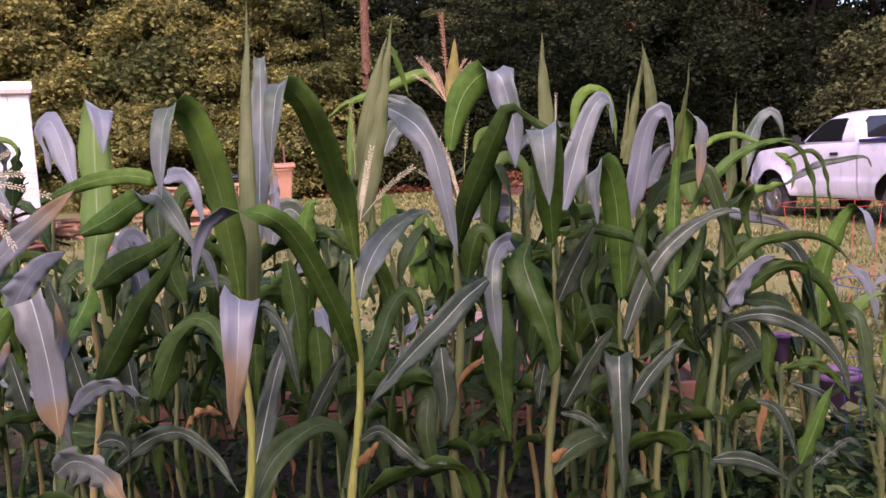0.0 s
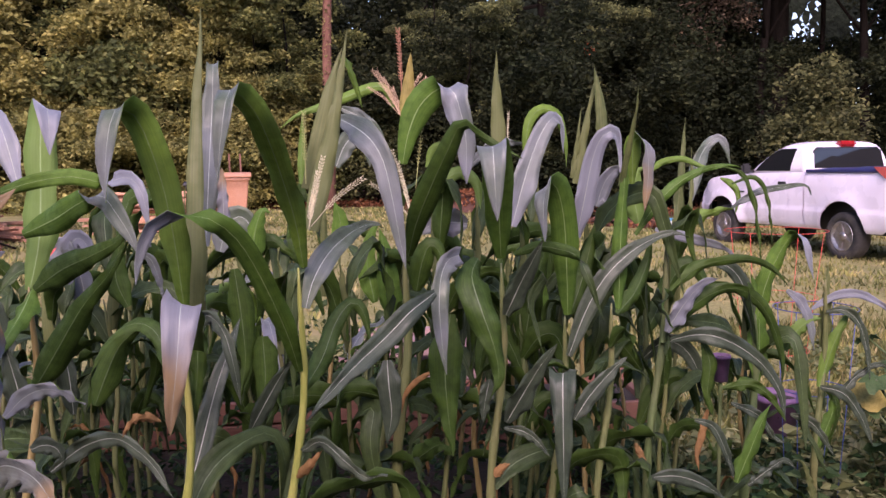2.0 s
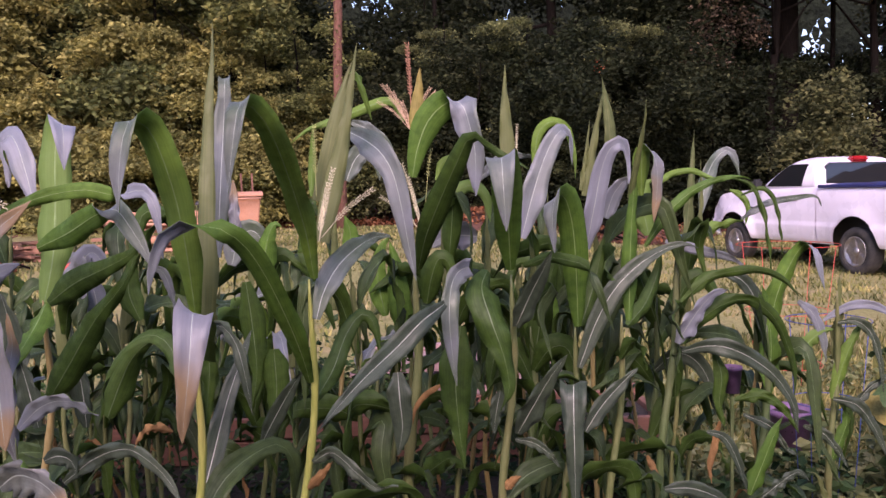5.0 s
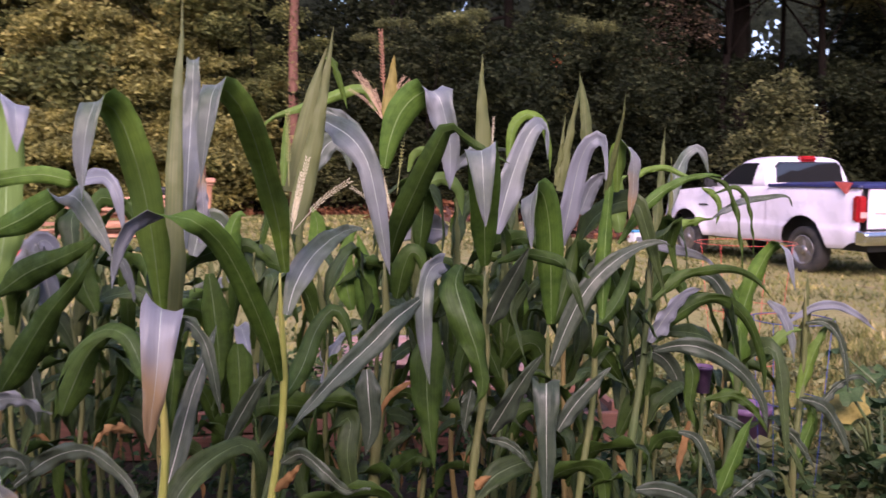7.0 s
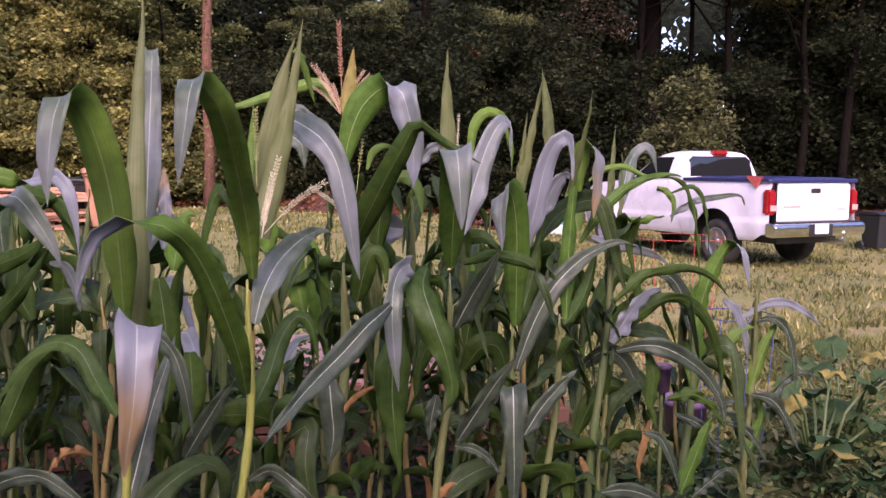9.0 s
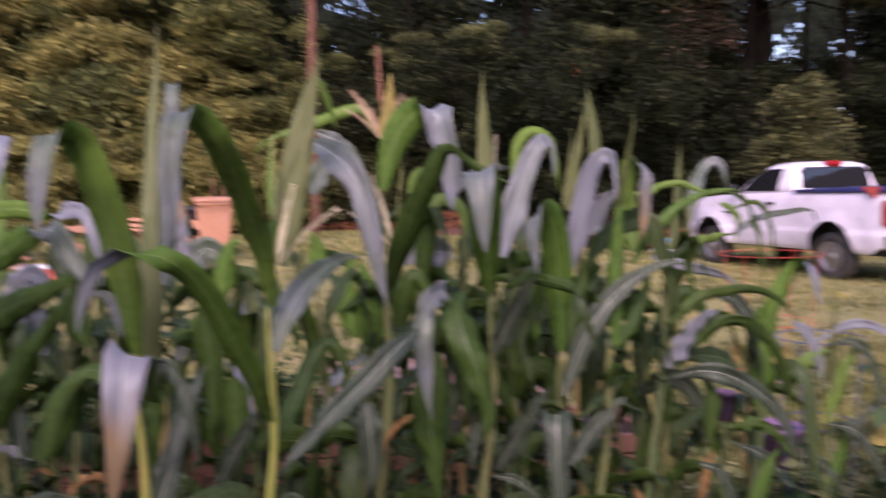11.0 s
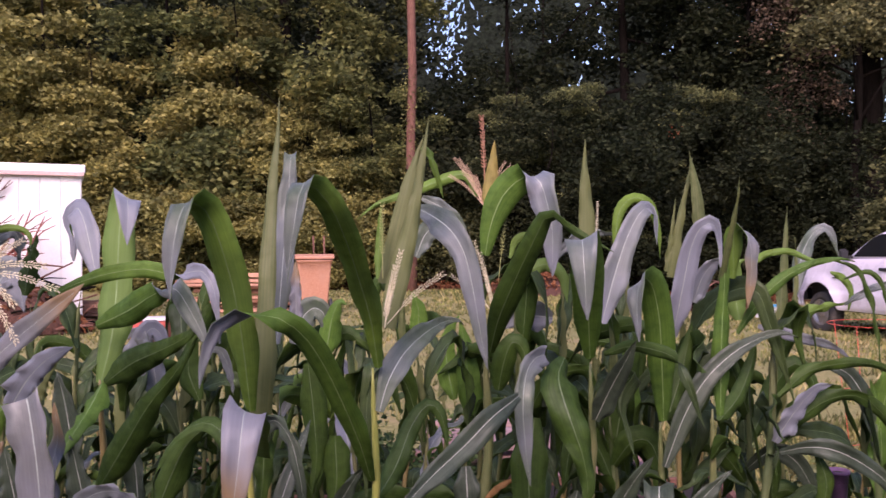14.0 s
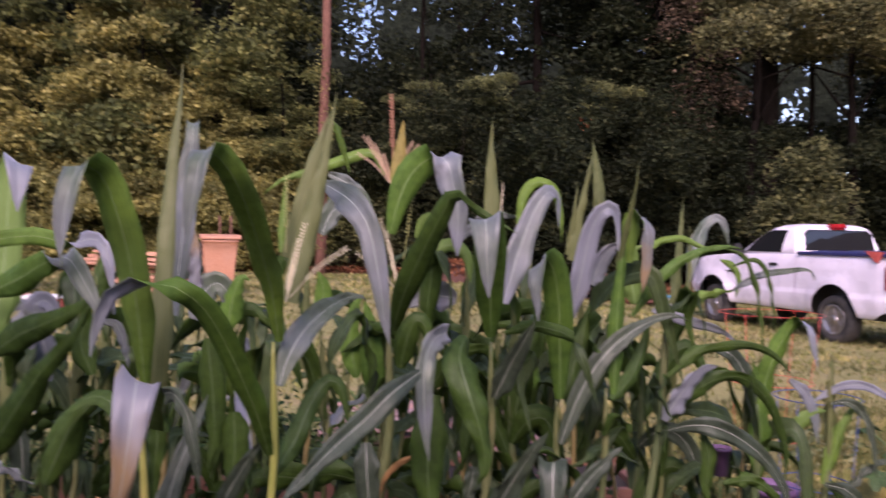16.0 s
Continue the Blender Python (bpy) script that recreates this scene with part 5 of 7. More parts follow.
def leaf(plant, width, turn, kind, *points, wave=0.009, twist=0.0, roll=0.0, bend=(0.0, 1.0), full=None, base=0.3):
    """A corn leaf as part of a plant: a long blade with two faces, a trough with a pale midrib and wavy rims, bent
    along the points.
    turn: degrees about its length, 0 with its under face towards the added wall at -y, None as leaves grow, upper face
    up.
    twist: degrees by which the blade turns over between the two shares of its length in bend; full: how long it keeps
    its width; base: the share of its width at its foot."""
    global leaf_count
    leaf_count += 1
    n = 20
    line, length = curve(points, n)
    g = random.Random(leaf_count)
    phase, waves = g.uniform(0, 6), g.uniform(10, 16)
    wave = wave * g.uniform(1.1, 1.9)
    curl = g.uniform(0.12, 0.42)
    bm = bmesh.new()
    uv = bm.loops.layers.uv.new("UV")
    side, across = None, (-1, -0.55, -0.036, 0.036, 0.55, 1)
    faces, sides = ([], []), []
    for i in range(n + 1):
        t = (line[min(i + 1, n)] - line[max(i - 1, 0)]).normalized()
        if side is None:
            side = t.cross(Vector((0, 1, 0) if turn is not None else (0, 0, 1)))
            side = (side if side.length > 0.05 else Vector((1, 0, 0))).normalized()
            side = Matrix.Rotation(radians(turn if turn is not None else roll), 3, t) @ side
        side = (side - t * side.dot(t)).normalized()
        side = Matrix.Rotation(radians(twist * max(0.0, min(bend[1], i / n) - max(bend[0], (i - 1) / n)) / (bend[1] - bend[0])), 3, t) @ side
        f = i / n
        flat = Vector((-t.z, 0, t.x))
        if turn is not None and flat.length > 0.35 and not (twist and bend[0] <= f <= bend[1]):
            # long blades hang with their face turned out of the row
            flat.normalize()
            side = (side + flat * (0.3 if side.dot(flat) > 0 else -0.3)).normalized()
            side = (side - t * side.dot(t)).normalized()
        up = side.cross(t)
        if kind == "sheath":
            w = 0.5 * width * min(1.0, 0.75 + f) * max(0.02, 1 - f ** 1.5)
        else:
            w = 0.5 * width * min(1.0, base + 3.0 * f) * max(0.015, 1 - f ** (full or {"old": 1.9, "drying": 4.0}.get(kind, 2.4))) ** 0.9
        w *= 1 + 0.06 * math.sin(9 * f + phase) + 0.035 * math.sin(23 * f + 2 * phase)
        for k in (0, 1):
            row = []
            for a in across:
                lift = (curl + 0.12 * math.sin(7 * f + phase)) * w * abs(a) ** 1.4 + (wave * math.sin(waves * f * 2 + phase + (1.7 if a > 0 else 0)) * (0.6 + 0.4 * math.sin(5 * f + phase)) * min(1, 6 * f) * (1 - 0.5 * f) if abs(a) == 1 else 0)
                rib = (-0.0012 if k else 0.0004) if abs(a) < 0.1 else 0
                row.append(bm.verts.new(line[i] + side * (a * w * (1.15 - 0.75 * f if abs(a) < 0.1 else 1.0)) + up * (lift + rib - 0.0009 * k)))
            faces[k].append(row)
    for k in (0, 1):
        for i in range(n):
            for j in range(5):
                r0, r1 = faces[k][i], faces[k][i + 1]
                quad = (r0[j], r0[j + 1], r1[j + 1], r1[j])
                u0, u1, v0, v1 = (across[j] + 1) / 2, (across[j + 1] + 1) / 2, i / n, (i + 1) / n
                cs = ((u0, v0), (u1, v0), (u1, v1), (u0, v1))
                for tri in ((0, 1, 2), (0, 2, 3)):
                    tri = tri if k == 0 else tri[::-1]
                    fc = bm.faces.new([quad[q] for q in tri])
                    fc.smooth = True
                    fc.material_index = (2 if j == 2 and kind != "dry" else 0) + k
                    for lp, q in zip(fc.loops, tri):
                        lp[uv].uv = cs[q]
    for i in range(n):
        for j in (0, 5):
            a, b, c, d = faces[0][i][j], faces[0][i + 1][j], faces[1][i + 1][j], faces[1][i][j]
            bm.faces.new((a, b, c, d) if j == 0 else (d, c, b, a)).material_index = 1
    return part("leaf", bm, SKINS[kind], plant, {"drying": "leaf drying to tan at its tip", "dry": "shrivelled tan dry leaf", "sheath": "pale rolled upright leaf"}.get(kind, ""))


def stalk(plant, foot, top, radius, material=None):
    """The stem with its swollen nodes."""
    bm = bmesh.new()
    foot, top = Vector(foot), Vector(top)
    n = 30
    bend = Vector((0.012, 0.01, 0))
    pts = [foot.lerp(top, i / n) + bend * math.sin(i * 0.35) for i in range(n + 1)]
    radii = [radius * (1.1 - 0.45 * i / n) * (1.22 if i % 4 == 0 else 1.0) * min(1.0, 0.3 + (n - i) * 0.18) for i in range(n + 1)]
    tube(bm, pts, radii, 10)
    return part("stalk", bm, material or STALK, plant)


def tassel(plant, material, *ends, size=0.66):
    """Flowering branches from one foot: each a thin stem set with two rows of grains. ends[0] is the foot."""
    foot = Vector(ends[0])
    for e in ends[1:]:
        bm = bmesh.new()
        line, length = curve([foot, foot.lerp(Vector(e), 0.5) + Vector((0, 0, 0.012)), e], 24)
        tube(bm, line, [0.0013 - 0.0006 * i / 24 for i in range(25)], 5)
        for i in range(8, 25):
            t = (line[min(i + 1, 24)] - line[i - 1]).normalized()
            s = t.cross(Vector((0, 1, 0))).normalized()
            for sg in (-1, 1):
                o = line[i] + s * sg * 0.002 * size
                d = (t * 0.8 + s * sg * (0.55 + 0.2 * math.sin(i * 2.1)) + Vector((0, 0.4 * math.sin(i * 1.7 + sg), 0))).normalized()
                a, b = d.cross(Vector((0, 1, 0))).normalized(), Vector((0, 1, 0))
                ring = [bm.verts.new(o + d * 0.0042 * size + v * 0.0017 * size) for v in (a, b, -a, -b)]
                p0, p1 = bm.verts.new(o), bm.verts.new(o + d * 0.009 * size)
                for k in range(4):
                    bm.faces.new((p0, ring[(k + 1) % 4], ring[k]))
                    bm.faces.new((p1, ring[k], ring[(k + 1) % 4]))
        part("tassel", bm, material, plant)


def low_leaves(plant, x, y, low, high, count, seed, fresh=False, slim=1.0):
    """The lower leaves down a stalk, arching out and hanging, mostly in the skins coloured dark for shade."""
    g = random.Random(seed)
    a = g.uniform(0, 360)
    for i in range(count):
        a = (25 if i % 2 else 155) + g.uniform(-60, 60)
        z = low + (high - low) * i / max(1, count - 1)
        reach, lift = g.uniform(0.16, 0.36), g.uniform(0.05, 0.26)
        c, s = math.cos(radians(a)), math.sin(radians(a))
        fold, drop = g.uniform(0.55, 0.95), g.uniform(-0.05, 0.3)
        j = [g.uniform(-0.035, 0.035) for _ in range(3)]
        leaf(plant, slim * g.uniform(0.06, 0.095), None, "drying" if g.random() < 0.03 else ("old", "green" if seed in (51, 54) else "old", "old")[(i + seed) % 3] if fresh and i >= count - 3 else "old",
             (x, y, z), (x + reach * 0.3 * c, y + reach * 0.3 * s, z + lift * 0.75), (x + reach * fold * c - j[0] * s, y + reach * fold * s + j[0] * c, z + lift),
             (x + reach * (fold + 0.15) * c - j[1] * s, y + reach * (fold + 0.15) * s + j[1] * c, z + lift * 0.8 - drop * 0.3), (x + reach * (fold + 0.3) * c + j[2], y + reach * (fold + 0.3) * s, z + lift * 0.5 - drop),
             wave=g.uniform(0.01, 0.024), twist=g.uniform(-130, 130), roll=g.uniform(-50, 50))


def corn(x, y, label):
    return tagged(thing("corn_plant", 0, 0, 0, 0, label, "corn plant", "corn in the garden"), label)


plant_a = corn(0, 0, "tall corn plant with a bright yellow-green stalk and cream tassel")
low_leaves(plant_a, -0.272, 2.300, 0.25, 0.6, 2, 1)
stalk(plant_a, (-0.306, 2.300, -0.020), (-0.221, 2.300, 1.289), 0.0123, STALK)
leaf(plant_a, 0.061, 0, "green", (-0.218, 2.290, 1.290), (-0.224, 2.220, 1.407), (-0.235, 2.100, 1.519), (-0.247, 2.000, 1.605), (-0.261, 1.930, 1.661), (-0.284, 1.900, 1.693), (-0.296, 1.870, 1.699), (-0.299, 1.845, 1.687), (-0.304, 1.835, 1.650), (-0.313, 1.830, 1.589), (-0.323, 1.830, 1.512), full=5.0)
leaf(plant_a, 0.056, 0, "deep", (-0.237, 2.290, 1.020), (-0.244, 2.200, 1.116), (-0.265, 2.100, 1.231), (-0.293, 2.020, 1.333), (-0.321, 1.960, 1.401), (-0.358, 1.920, 1.437), (-0.399, 1.900, 1.447), (-0.433, 1.880, 1.451), (-0.465, 1.870, 1.434), (-0.486, 1.870, 1.394), (-0.498, 1.870, 1.348), (-0.503, 1.870, 1.310), twist=165, bend=(0.66, 0.78), full=5.0)
leaf(plant_a, 0.068, 180, "green", (-0.216, 2.290, 1.185), (-0.198, 2.320, 1.253), (-0.162, 2.380, 1.317), (-0.110, 2.450, 1.363), (-0.067, 2.520, 1.381), (-0.038, 2.540, 1.383), (-0.027, 2.560, 1.368))
leaf(plant_a, 0.059, 0, "sheath", (-0.199, 2.310, 1.383), (-0.170, 2.330, 1.515), (-0.143, 2.340, 1.630), (-0.121, 2.350, 1.746), (-0.107, 2.355, 1.832), (-0.097, 2.360, 1.895))
leaf(plant_a, 0.070, 20, "sheath", (-0.204, 2.390, 1.485), (-0.177, 2.400, 1.626), (-0.151, 2.407, 1.744), (-0.130, 2.413, 1.814), (-0.115, 2.420, 1.859))
leaf(plant_a, 0.020, 0, "green", (-0.120, 2.400, 1.821), (-0.106, 2.413, 1.828), (-0.093, 2.425, 1.790), (-0.080, 2.438, 1.746), (-0.068, 2.450, 1.701))
leaf(plant_a, 0.022, 0, "green", (-0.224, 2.330, 1.501), (-0.218, 2.330, 1.602), (-0.214, 2.330, 1.684))
leaf(plant_a, 0.028, 10, "dry", (-0.250, 2.280, 0.742), (-0.219, 2.250, 0.780), (-0.179, 2.230, 0.830))
leaf(plant_a, 0.052, 180, "dusky", (-0.398, 2.450, 0.820), (-0.346, 2.420, 0.912), (-0.299, 2.400, 0.990), (-0.263, 2.380, 1.039))
leaf(plant_a, 0.042, 180, "dusky", (-0.236, 2.280, 0.813), (-0.180, 2.240, 0.849), (-0.120, 2.200, 0.813), (-0.072, 2.200, 0.771), (-0.013, 2.200, 0.772), wave=0.012)
leaf(plant_a, 0.062, 0, "old", (-0.229, 2.330, 0.968), (-0.191, 2.400, 1.027), (-0.157, 2.470, 1.114), (-0.114, 2.500, 1.164), (-0.080, 2.500, 1.131), (-0.063, 2.500, 1.033))
tassel(plant_a, TASSEL, (-0.196, 2.240, 1.388), (-0.183, 2.240, 1.468), (-0.170, 2.240, 1.530), (-0.156, 2.240, 1.567), (-0.174, 2.240, 1.495), size=1.0)
tassel(plant_a, TASSEL, (-0.190, 2.240, 1.398), (-0.057, 2.200, 1.515), size=1.0)
tassel(plant_a, TASSEL_GREEN, (-0.207, 2.300, 1.502), (-0.207, 2.300, 1.680), size=0.9)
plant_b = corn(0, 0, "corn plant with a tall rolled top leaf and tan drying leaf")
low_leaves(plant_b, -0.524, 2.120, 0.25, 0.6, 2, 2)
stalk(plant_b, (-0.560, 2.120, -0.020), (-0.469, 2.120, 1.152), 0.0125, STALK)
leaf(plant_b, 0.066, 0, "green", (-0.457, 2.050, 1.233), (-0.449, 1.980, 1.365), (-0.449, 1.920, 1.489), (-0.458, 1.870, 1.581), (-0.475, 1.860, 1.635), (-0.488, 1.840, 1.658), (-0.495, 1.800, 1.661), (-0.497, 1.775, 1.648), (-0.505, 1.765, 1.611), (-0.512, 1.760, 1.548), (-0.515, 1.760, 1.482), full=5.0)
leaf(plant_b, 0.078, 0, "drying", (-0.468, 2.100, 1.129), (-0.419, 1.920, 1.233), (-0.393, 1.800, 1.280), (-0.383, 1.750, 1.273), (-0.382, 1.720, 1.209), (-0.387, 1.710, 1.147), (-0.398, 1.720, 1.091), (-0.406, 1.730, 1.039), base=1.0)
leaf(plant_b, 0.059, 0, "sheath", (-0.461, 2.120, 1.152), (-0.444, 2.100, 1.314), (-0.442, 2.120, 1.457), (-0.441, 2.150, 1.613), (-0.436, 2.170, 1.746), (-0.429, 2.185, 1.839), (-0.428, 2.200, 1.922))
leaf(plant_b, 0.058, 180, "green", (-0.440, 2.200, 1.357), (-0.436, 2.250, 1.548), (-0.435, 2.300, 1.689), (-0.431, 2.310, 1.788), (-0.438, 2.350, 1.809), (-0.449, 2.400, 1.791), (-0.451, 2.400, 1.711))
leaf(plant_b, 0.030, 180, "drying", (-0.402, 2.200, 1.370), (-0.396, 2.207, 1.424), (-0.397, 2.213, 1.493), (-0.399, 2.220, 1.547))
leaf(plant_b, 0.042, 180, "dusky", (-0.455, 2.100, 1.175), (-0.408, 2.050, 1.214), (-0.362, 2.000, 1.189), (-0.339, 1.980, 1.127), (-0.329, 1.980, 1.063), (-0.324, 1.980, 1.023))
leaf(plant_b, 0.063, 180, "dusky", (-0.511, 2.200, 0.731), (-0.488, 2.250, 0.835), (-0.456, 2.300, 0.974), (-0.426, 2.350, 1.074), (-0.407, 2.400, 1.143))
leaf(plant_b, 0.046, 0, "old", (-0.459, 2.150, 1.200), (-0.458, 2.150, 1.091), (-0.468, 2.150, 0.994), (-0.479, 2.150, 0.918), (-0.472, 2.150, 0.883))
leaf(plant_b, 0.023, 20, "dry", (-0.538, 2.100, 0.956), (-0.564, 2.070, 0.974), (-0.589, 2.050, 0.970), (-0.611, 2.050, 0.936), wave=0.014)
leaf(plant_b, 0.054, 0, "old", (-0.496, 2.150, 1.023), (-0.556, 2.250, 1.070), (-0.603, 2.300, 1.133), (-0.662, 2.330, 1.148), (-0.721, 2.330, 1.115), (-0.773, 2.330, 1.042), (-0.797, 2.330, 0.915), twist=60)
plant_c = corn(0, 0, "tall corn plant with pinkish and cream tassels")
low_leaves(plant_c, 0.002, 2.950, 0.3, 0.7, 3, 5)
stalk(plant_c, (-0.024, 2.950, -0.020), (0.042, 2.950, 1.250), 0.0198, STALK_DULL)
leaf(plant_c, 0.095, 0, "deep", (0.033, 2.930, 1.552), (0.051, 2.915, 1.643), (0.086, 2.900, 1.729), (0.136, 2.880, 1.781), (0.173, 2.860, 1.793), (0.202, 2.840, 1.771), (0.221, 2.830, 1.708), (0.236, 2.830, 1.628), (0.236, 2.840, 1.485), twist=165, bend=(0.42, 0.6), full=5.0)
leaf(plant_c, 0.084, 0, "old", (0.046, 2.900, 1.250), (0.073, 2.800, 1.364), (0.123, 2.700, 1.489), (0.172, 2.620, 1.597), (0.207, 2.580, 1.661), (0.249, 2.550, 1.634), (0.303, 2.530, 1.597), (0.375, 2.530, 1.560))
leaf(plant_c, 0.079, 180, "green", (-0.148, 2.620, 1.685), (-0.112, 2.580, 1.666), (-0.072, 2.520, 1.639), (-0.041, 2.480, 1.607), (-0.014, 2.460, 1.554), (0.006, 2.450, 1.465), (0.024, 2.455, 1.356), (0.041, 2.460, 1.261))
leaf(plant_c, 0.042, 180, "green", (-0.148, 2.750, 1.723), (-0.096, 2.740, 1.698), (-0.049, 2.730, 1.663), (-0.012, 2.730, 1.604))
leaf(plant_c, 0.049, 0, "ripe", (0.043, 2.950, 1.676), (0.050, 2.947, 1.755), (0.059, 2.943, 1.828), (0.066, 2.940, 1.913))
leaf(plant_c, 0.039, 0, "green", (0.006, 3.000, 1.741), (-0.031, 3.020, 1.812), (-0.112, 3.030, 1.796), (-0.189, 3.035, 1.767), (-0.267, 3.040, 1.742), (-0.335, 3.045, 1.716), (-0.388, 3.050, 1.672))
leaf(plant_c, 0.067, 180, "dusky", (0.119, 2.450, 1.195), (0.095, 2.410, 1.183), (0.051, 2.360, 1.158), (-0.012, 2.325, 1.100), (-0.095, 2.260, 1.035), (-0.158, 2.200, 0.978), (-0.205, 2.150, 0.931))
leaf(plant_c, 0.061, 180, "green", (0.198, 2.640, 1.277), (0.166, 2.590, 1.270), (0.142, 2.550, 1.232), (0.133, 2.520, 1.147), (0.141, 2.520, 1.024), (0.151, 2.520, 0.945), base=0.8)
leaf(plant_c, 0.106, 0, "old", (0.259, 2.720, 1.257), (0.235, 2.640, 1.210), (0.259, 2.580, 1.118), (0.294, 2.570, 1.010), (0.306, 2.570, 0.916), (0.279, 2.570, 0.854), wave=0.022)
leaf(plant_c, 0.112, 0, "old", (0.172, 2.700, 1.090), (0.153, 2.680, 0.936), (0.159, 2.680, 0.794), (0.175, 2.680, 0.647), wave=0.014)
leaf(plant_c, 0.082, 180, "dusky", (-0.026, 2.720, 0.945), (-0.021, 2.700, 0.865), (-0.015, 2.700, 0.775), (-0.031, 2.700, 0.686), wave=0.01)
leaf(plant_c, 0.022, 0, "dry", (0.121, 2.900, 0.862), (0.064, 2.900, 0.829), (0.025, 2.900, 0.781), (0.013, 2.900, 0.724))
leaf(plant_c, 0.084, 0, "old", (0.070, 2.900, 1.133), (0.089, 2.860, 1.231), (0.114, 2.850, 1.287), (0.145, 2.850, 1.268), (0.158, 2.850, 1.194))
leaf(plant_c, 0.027, 0, "green", (0.112, 3.000, 1.541), (0.132, 3.000, 1.598), (0.171, 3.000, 1.613), (0.212, 3.000, 1.601), (0.250, 3.000, 1.558), twist=40)
leaf(plant_c, 0.059, 0, "green", (0.112, 3.100, 1.423), (0.171, 3.050, 1.492), (0.234, 3.050, 1.520), (0.284, 3.050, 1.481), (0.298, 3.050, 1.393))
tassel(plant_c, TASSEL_PINK, (0.028, 2.970, 1.711), (-0.062, 2.970, 1.861), (-0.047, 2.970, 1.858), (-0.025, 2.970, 1.835), (0.004, 2.970, 1.804), (-0.076, 2.970, 1.805), (-0.037, 2.970, 1.819), (0.024, 2.970, 1.759), size=0.8)
tassel(plant_c, TASSEL_PINK, (0.048, 2.950, 1.737), (0.098, 2.950, 1.844), (0.116, 2.950, 1.833), size=0.8)
tassel(plant_c, TASSEL_RUST, (0.034, 3.000, 1.750), (0.024, 3.000, 1.997), size=1.2)
tassel(plant_c, TASSEL_RUST, (0.036, 3.010, 1.751), (0.026, 3.010, 1.995), size=1.0)
tassel(plant_c, TASSEL, (0.061, 2.900, 1.361), (0.001, 2.900, 1.594), (0.019, 2.900, 1.557), (0.029, 2.900, 1.509), (0.039, 2.900, 1.460), size=0.9)
tassel(plant_c, TASSEL, (0.057, 2.900, 1.372), (-0.069, 2.860, 1.490), (-0.030, 2.860, 1.462), size=0.9)
tassel(plant_c, TASSEL_GREEN, (0.074, 2.950, 1.467), (0.107, 2.950, 1.730), size=1.0)
plant_e = corn(0, 0, "corn plant with a broad folded leaf, pale above")
low_leaves(plant_e, 0.308, 2.780, 0.3, 0.7, 3, 6)
stalk(plant_e, (0.281, 2.780, -0.020), (0.349, 2.780, 1.235), 0.0150, STALK_DULL)
leaf(plant_e, 0.090, 0, "deep", (0.332, 2.720, 1.256), (0.317, 2.620, 1.396), (0.305, 2.520, 1.513), (0.289, 2.440, 1.580), (0.279, 2.400, 1.594), (0.276, 2.360, 1.575), (0.278, 2.340, 1.493), (0.283, 2.340, 1.397), full=5.0)
leaf(plant_e, 0.057, 0, "sheath", (0.340, 2.800, 1.537), (0.335, 2.800, 1.670), (0.331, 2.800, 1.783), (0.332, 2.800, 1.896))
leaf(plant_e, 0.083, 180, "green", (0.377, 2.800, 1.349), (0.412, 2.810, 1.474), (0.450, 2.820, 1.586), (0.490, 2.840, 1.664), (0.519, 2.850, 1.691), (0.549, 2.900, 1.666), (0.562, 2.920, 1.580))
leaf(plant_e, 0.038, 0, "green", (0.446, 3.000, 1.565), (0.458, 3.000, 1.677), (0.489, 3.000, 1.723), (0.527, 3.000, 1.728), (0.566, 3.000, 1.694), (0.585, 3.000, 1.606), (0.588, 3.000, 1.534))
leaf(plant_e, 0.070, 180, "dusky", (0.346, 2.720, 1.079), (0.381, 2.660, 1.179), (0.413, 2.600, 1.262), (0.437, 2.560, 1.327))
leaf(plant_e, 0.067, 180, "dusky", (0.332, 2.600, 0.775), (0.373, 2.550, 0.869), (0.416, 2.500, 0.964), (0.463, 2.470, 1.040))
leaf(plant_e, 0.033, 180, "dusky", (0.327, 2.620, 0.752), (0.382, 2.620, 0.740), (0.425, 2.620, 0.709), (0.467, 2.620, 0.656), wave=0.012)
leaf(plant_e, 0.049, 180, "dusky", (0.296, 2.750, 0.869), (0.281, 2.750, 0.798), (0.273, 2.750, 0.730))
leaf(plant_e, 0.035, 0, "dry", (0.311, 2.750, 0.548), (0.329, 2.750, 0.575), (0.358, 2.750, 0.591))
leaf(plant_e, 0.040, 180, "green", (0.263, 3.100, 1.539), (0.293, 3.100, 1.568), (0.353, 3.100, 1.620), (0.442, 3.100, 1.619), (0.482, 3.100, 1.611), twist=40)
leaf(plant_e, 0.107, 180, "green", (0.261, 3.200, 1.334), (0.195, 3.200, 1.340), (0.133, 3.200, 1.333), (0.081, 3.200, 1.296))
tassel(plant_e, TASSEL, (0.361, 2.800, 1.537), (0.368, 2.800, 1.706), size=0.7)
plant_g = corn(0, 0, "corn plant with a broad folded leaf above a dark hanging one")
low_leaves(plant_g, 0.516, 2.840, 0.25, 0.6, 3, 7)
stalk(plant_g, (0.486, 2.840, -0.020), (0.561, 2.840, 1.057), 0.0136, STALK_DULL)
leaf(plant_g, 0.084, 0, "deep", (0.558, 2.820, 1.057), (0.547, 2.780, 1.213), (0.529, 2.720, 1.361), (0.501, 2.660, 1.457), (0.475, 2.620, 1.488), (0.450, 2.580, 1.476), (0.439, 2.560, 1.418), (0.443, 2.560, 1.320), full=5.0)
leaf(plant_g, 0.083, 0, "dusky", (0.555, 2.850, 0.782), (0.535, 2.760, 0.875), (0.520, 2.700, 0.880), (0.513, 2.660, 0.773), (0.513, 2.650, 0.634), (0.514, 2.650, 0.481), wave=0.012, base=0.9)
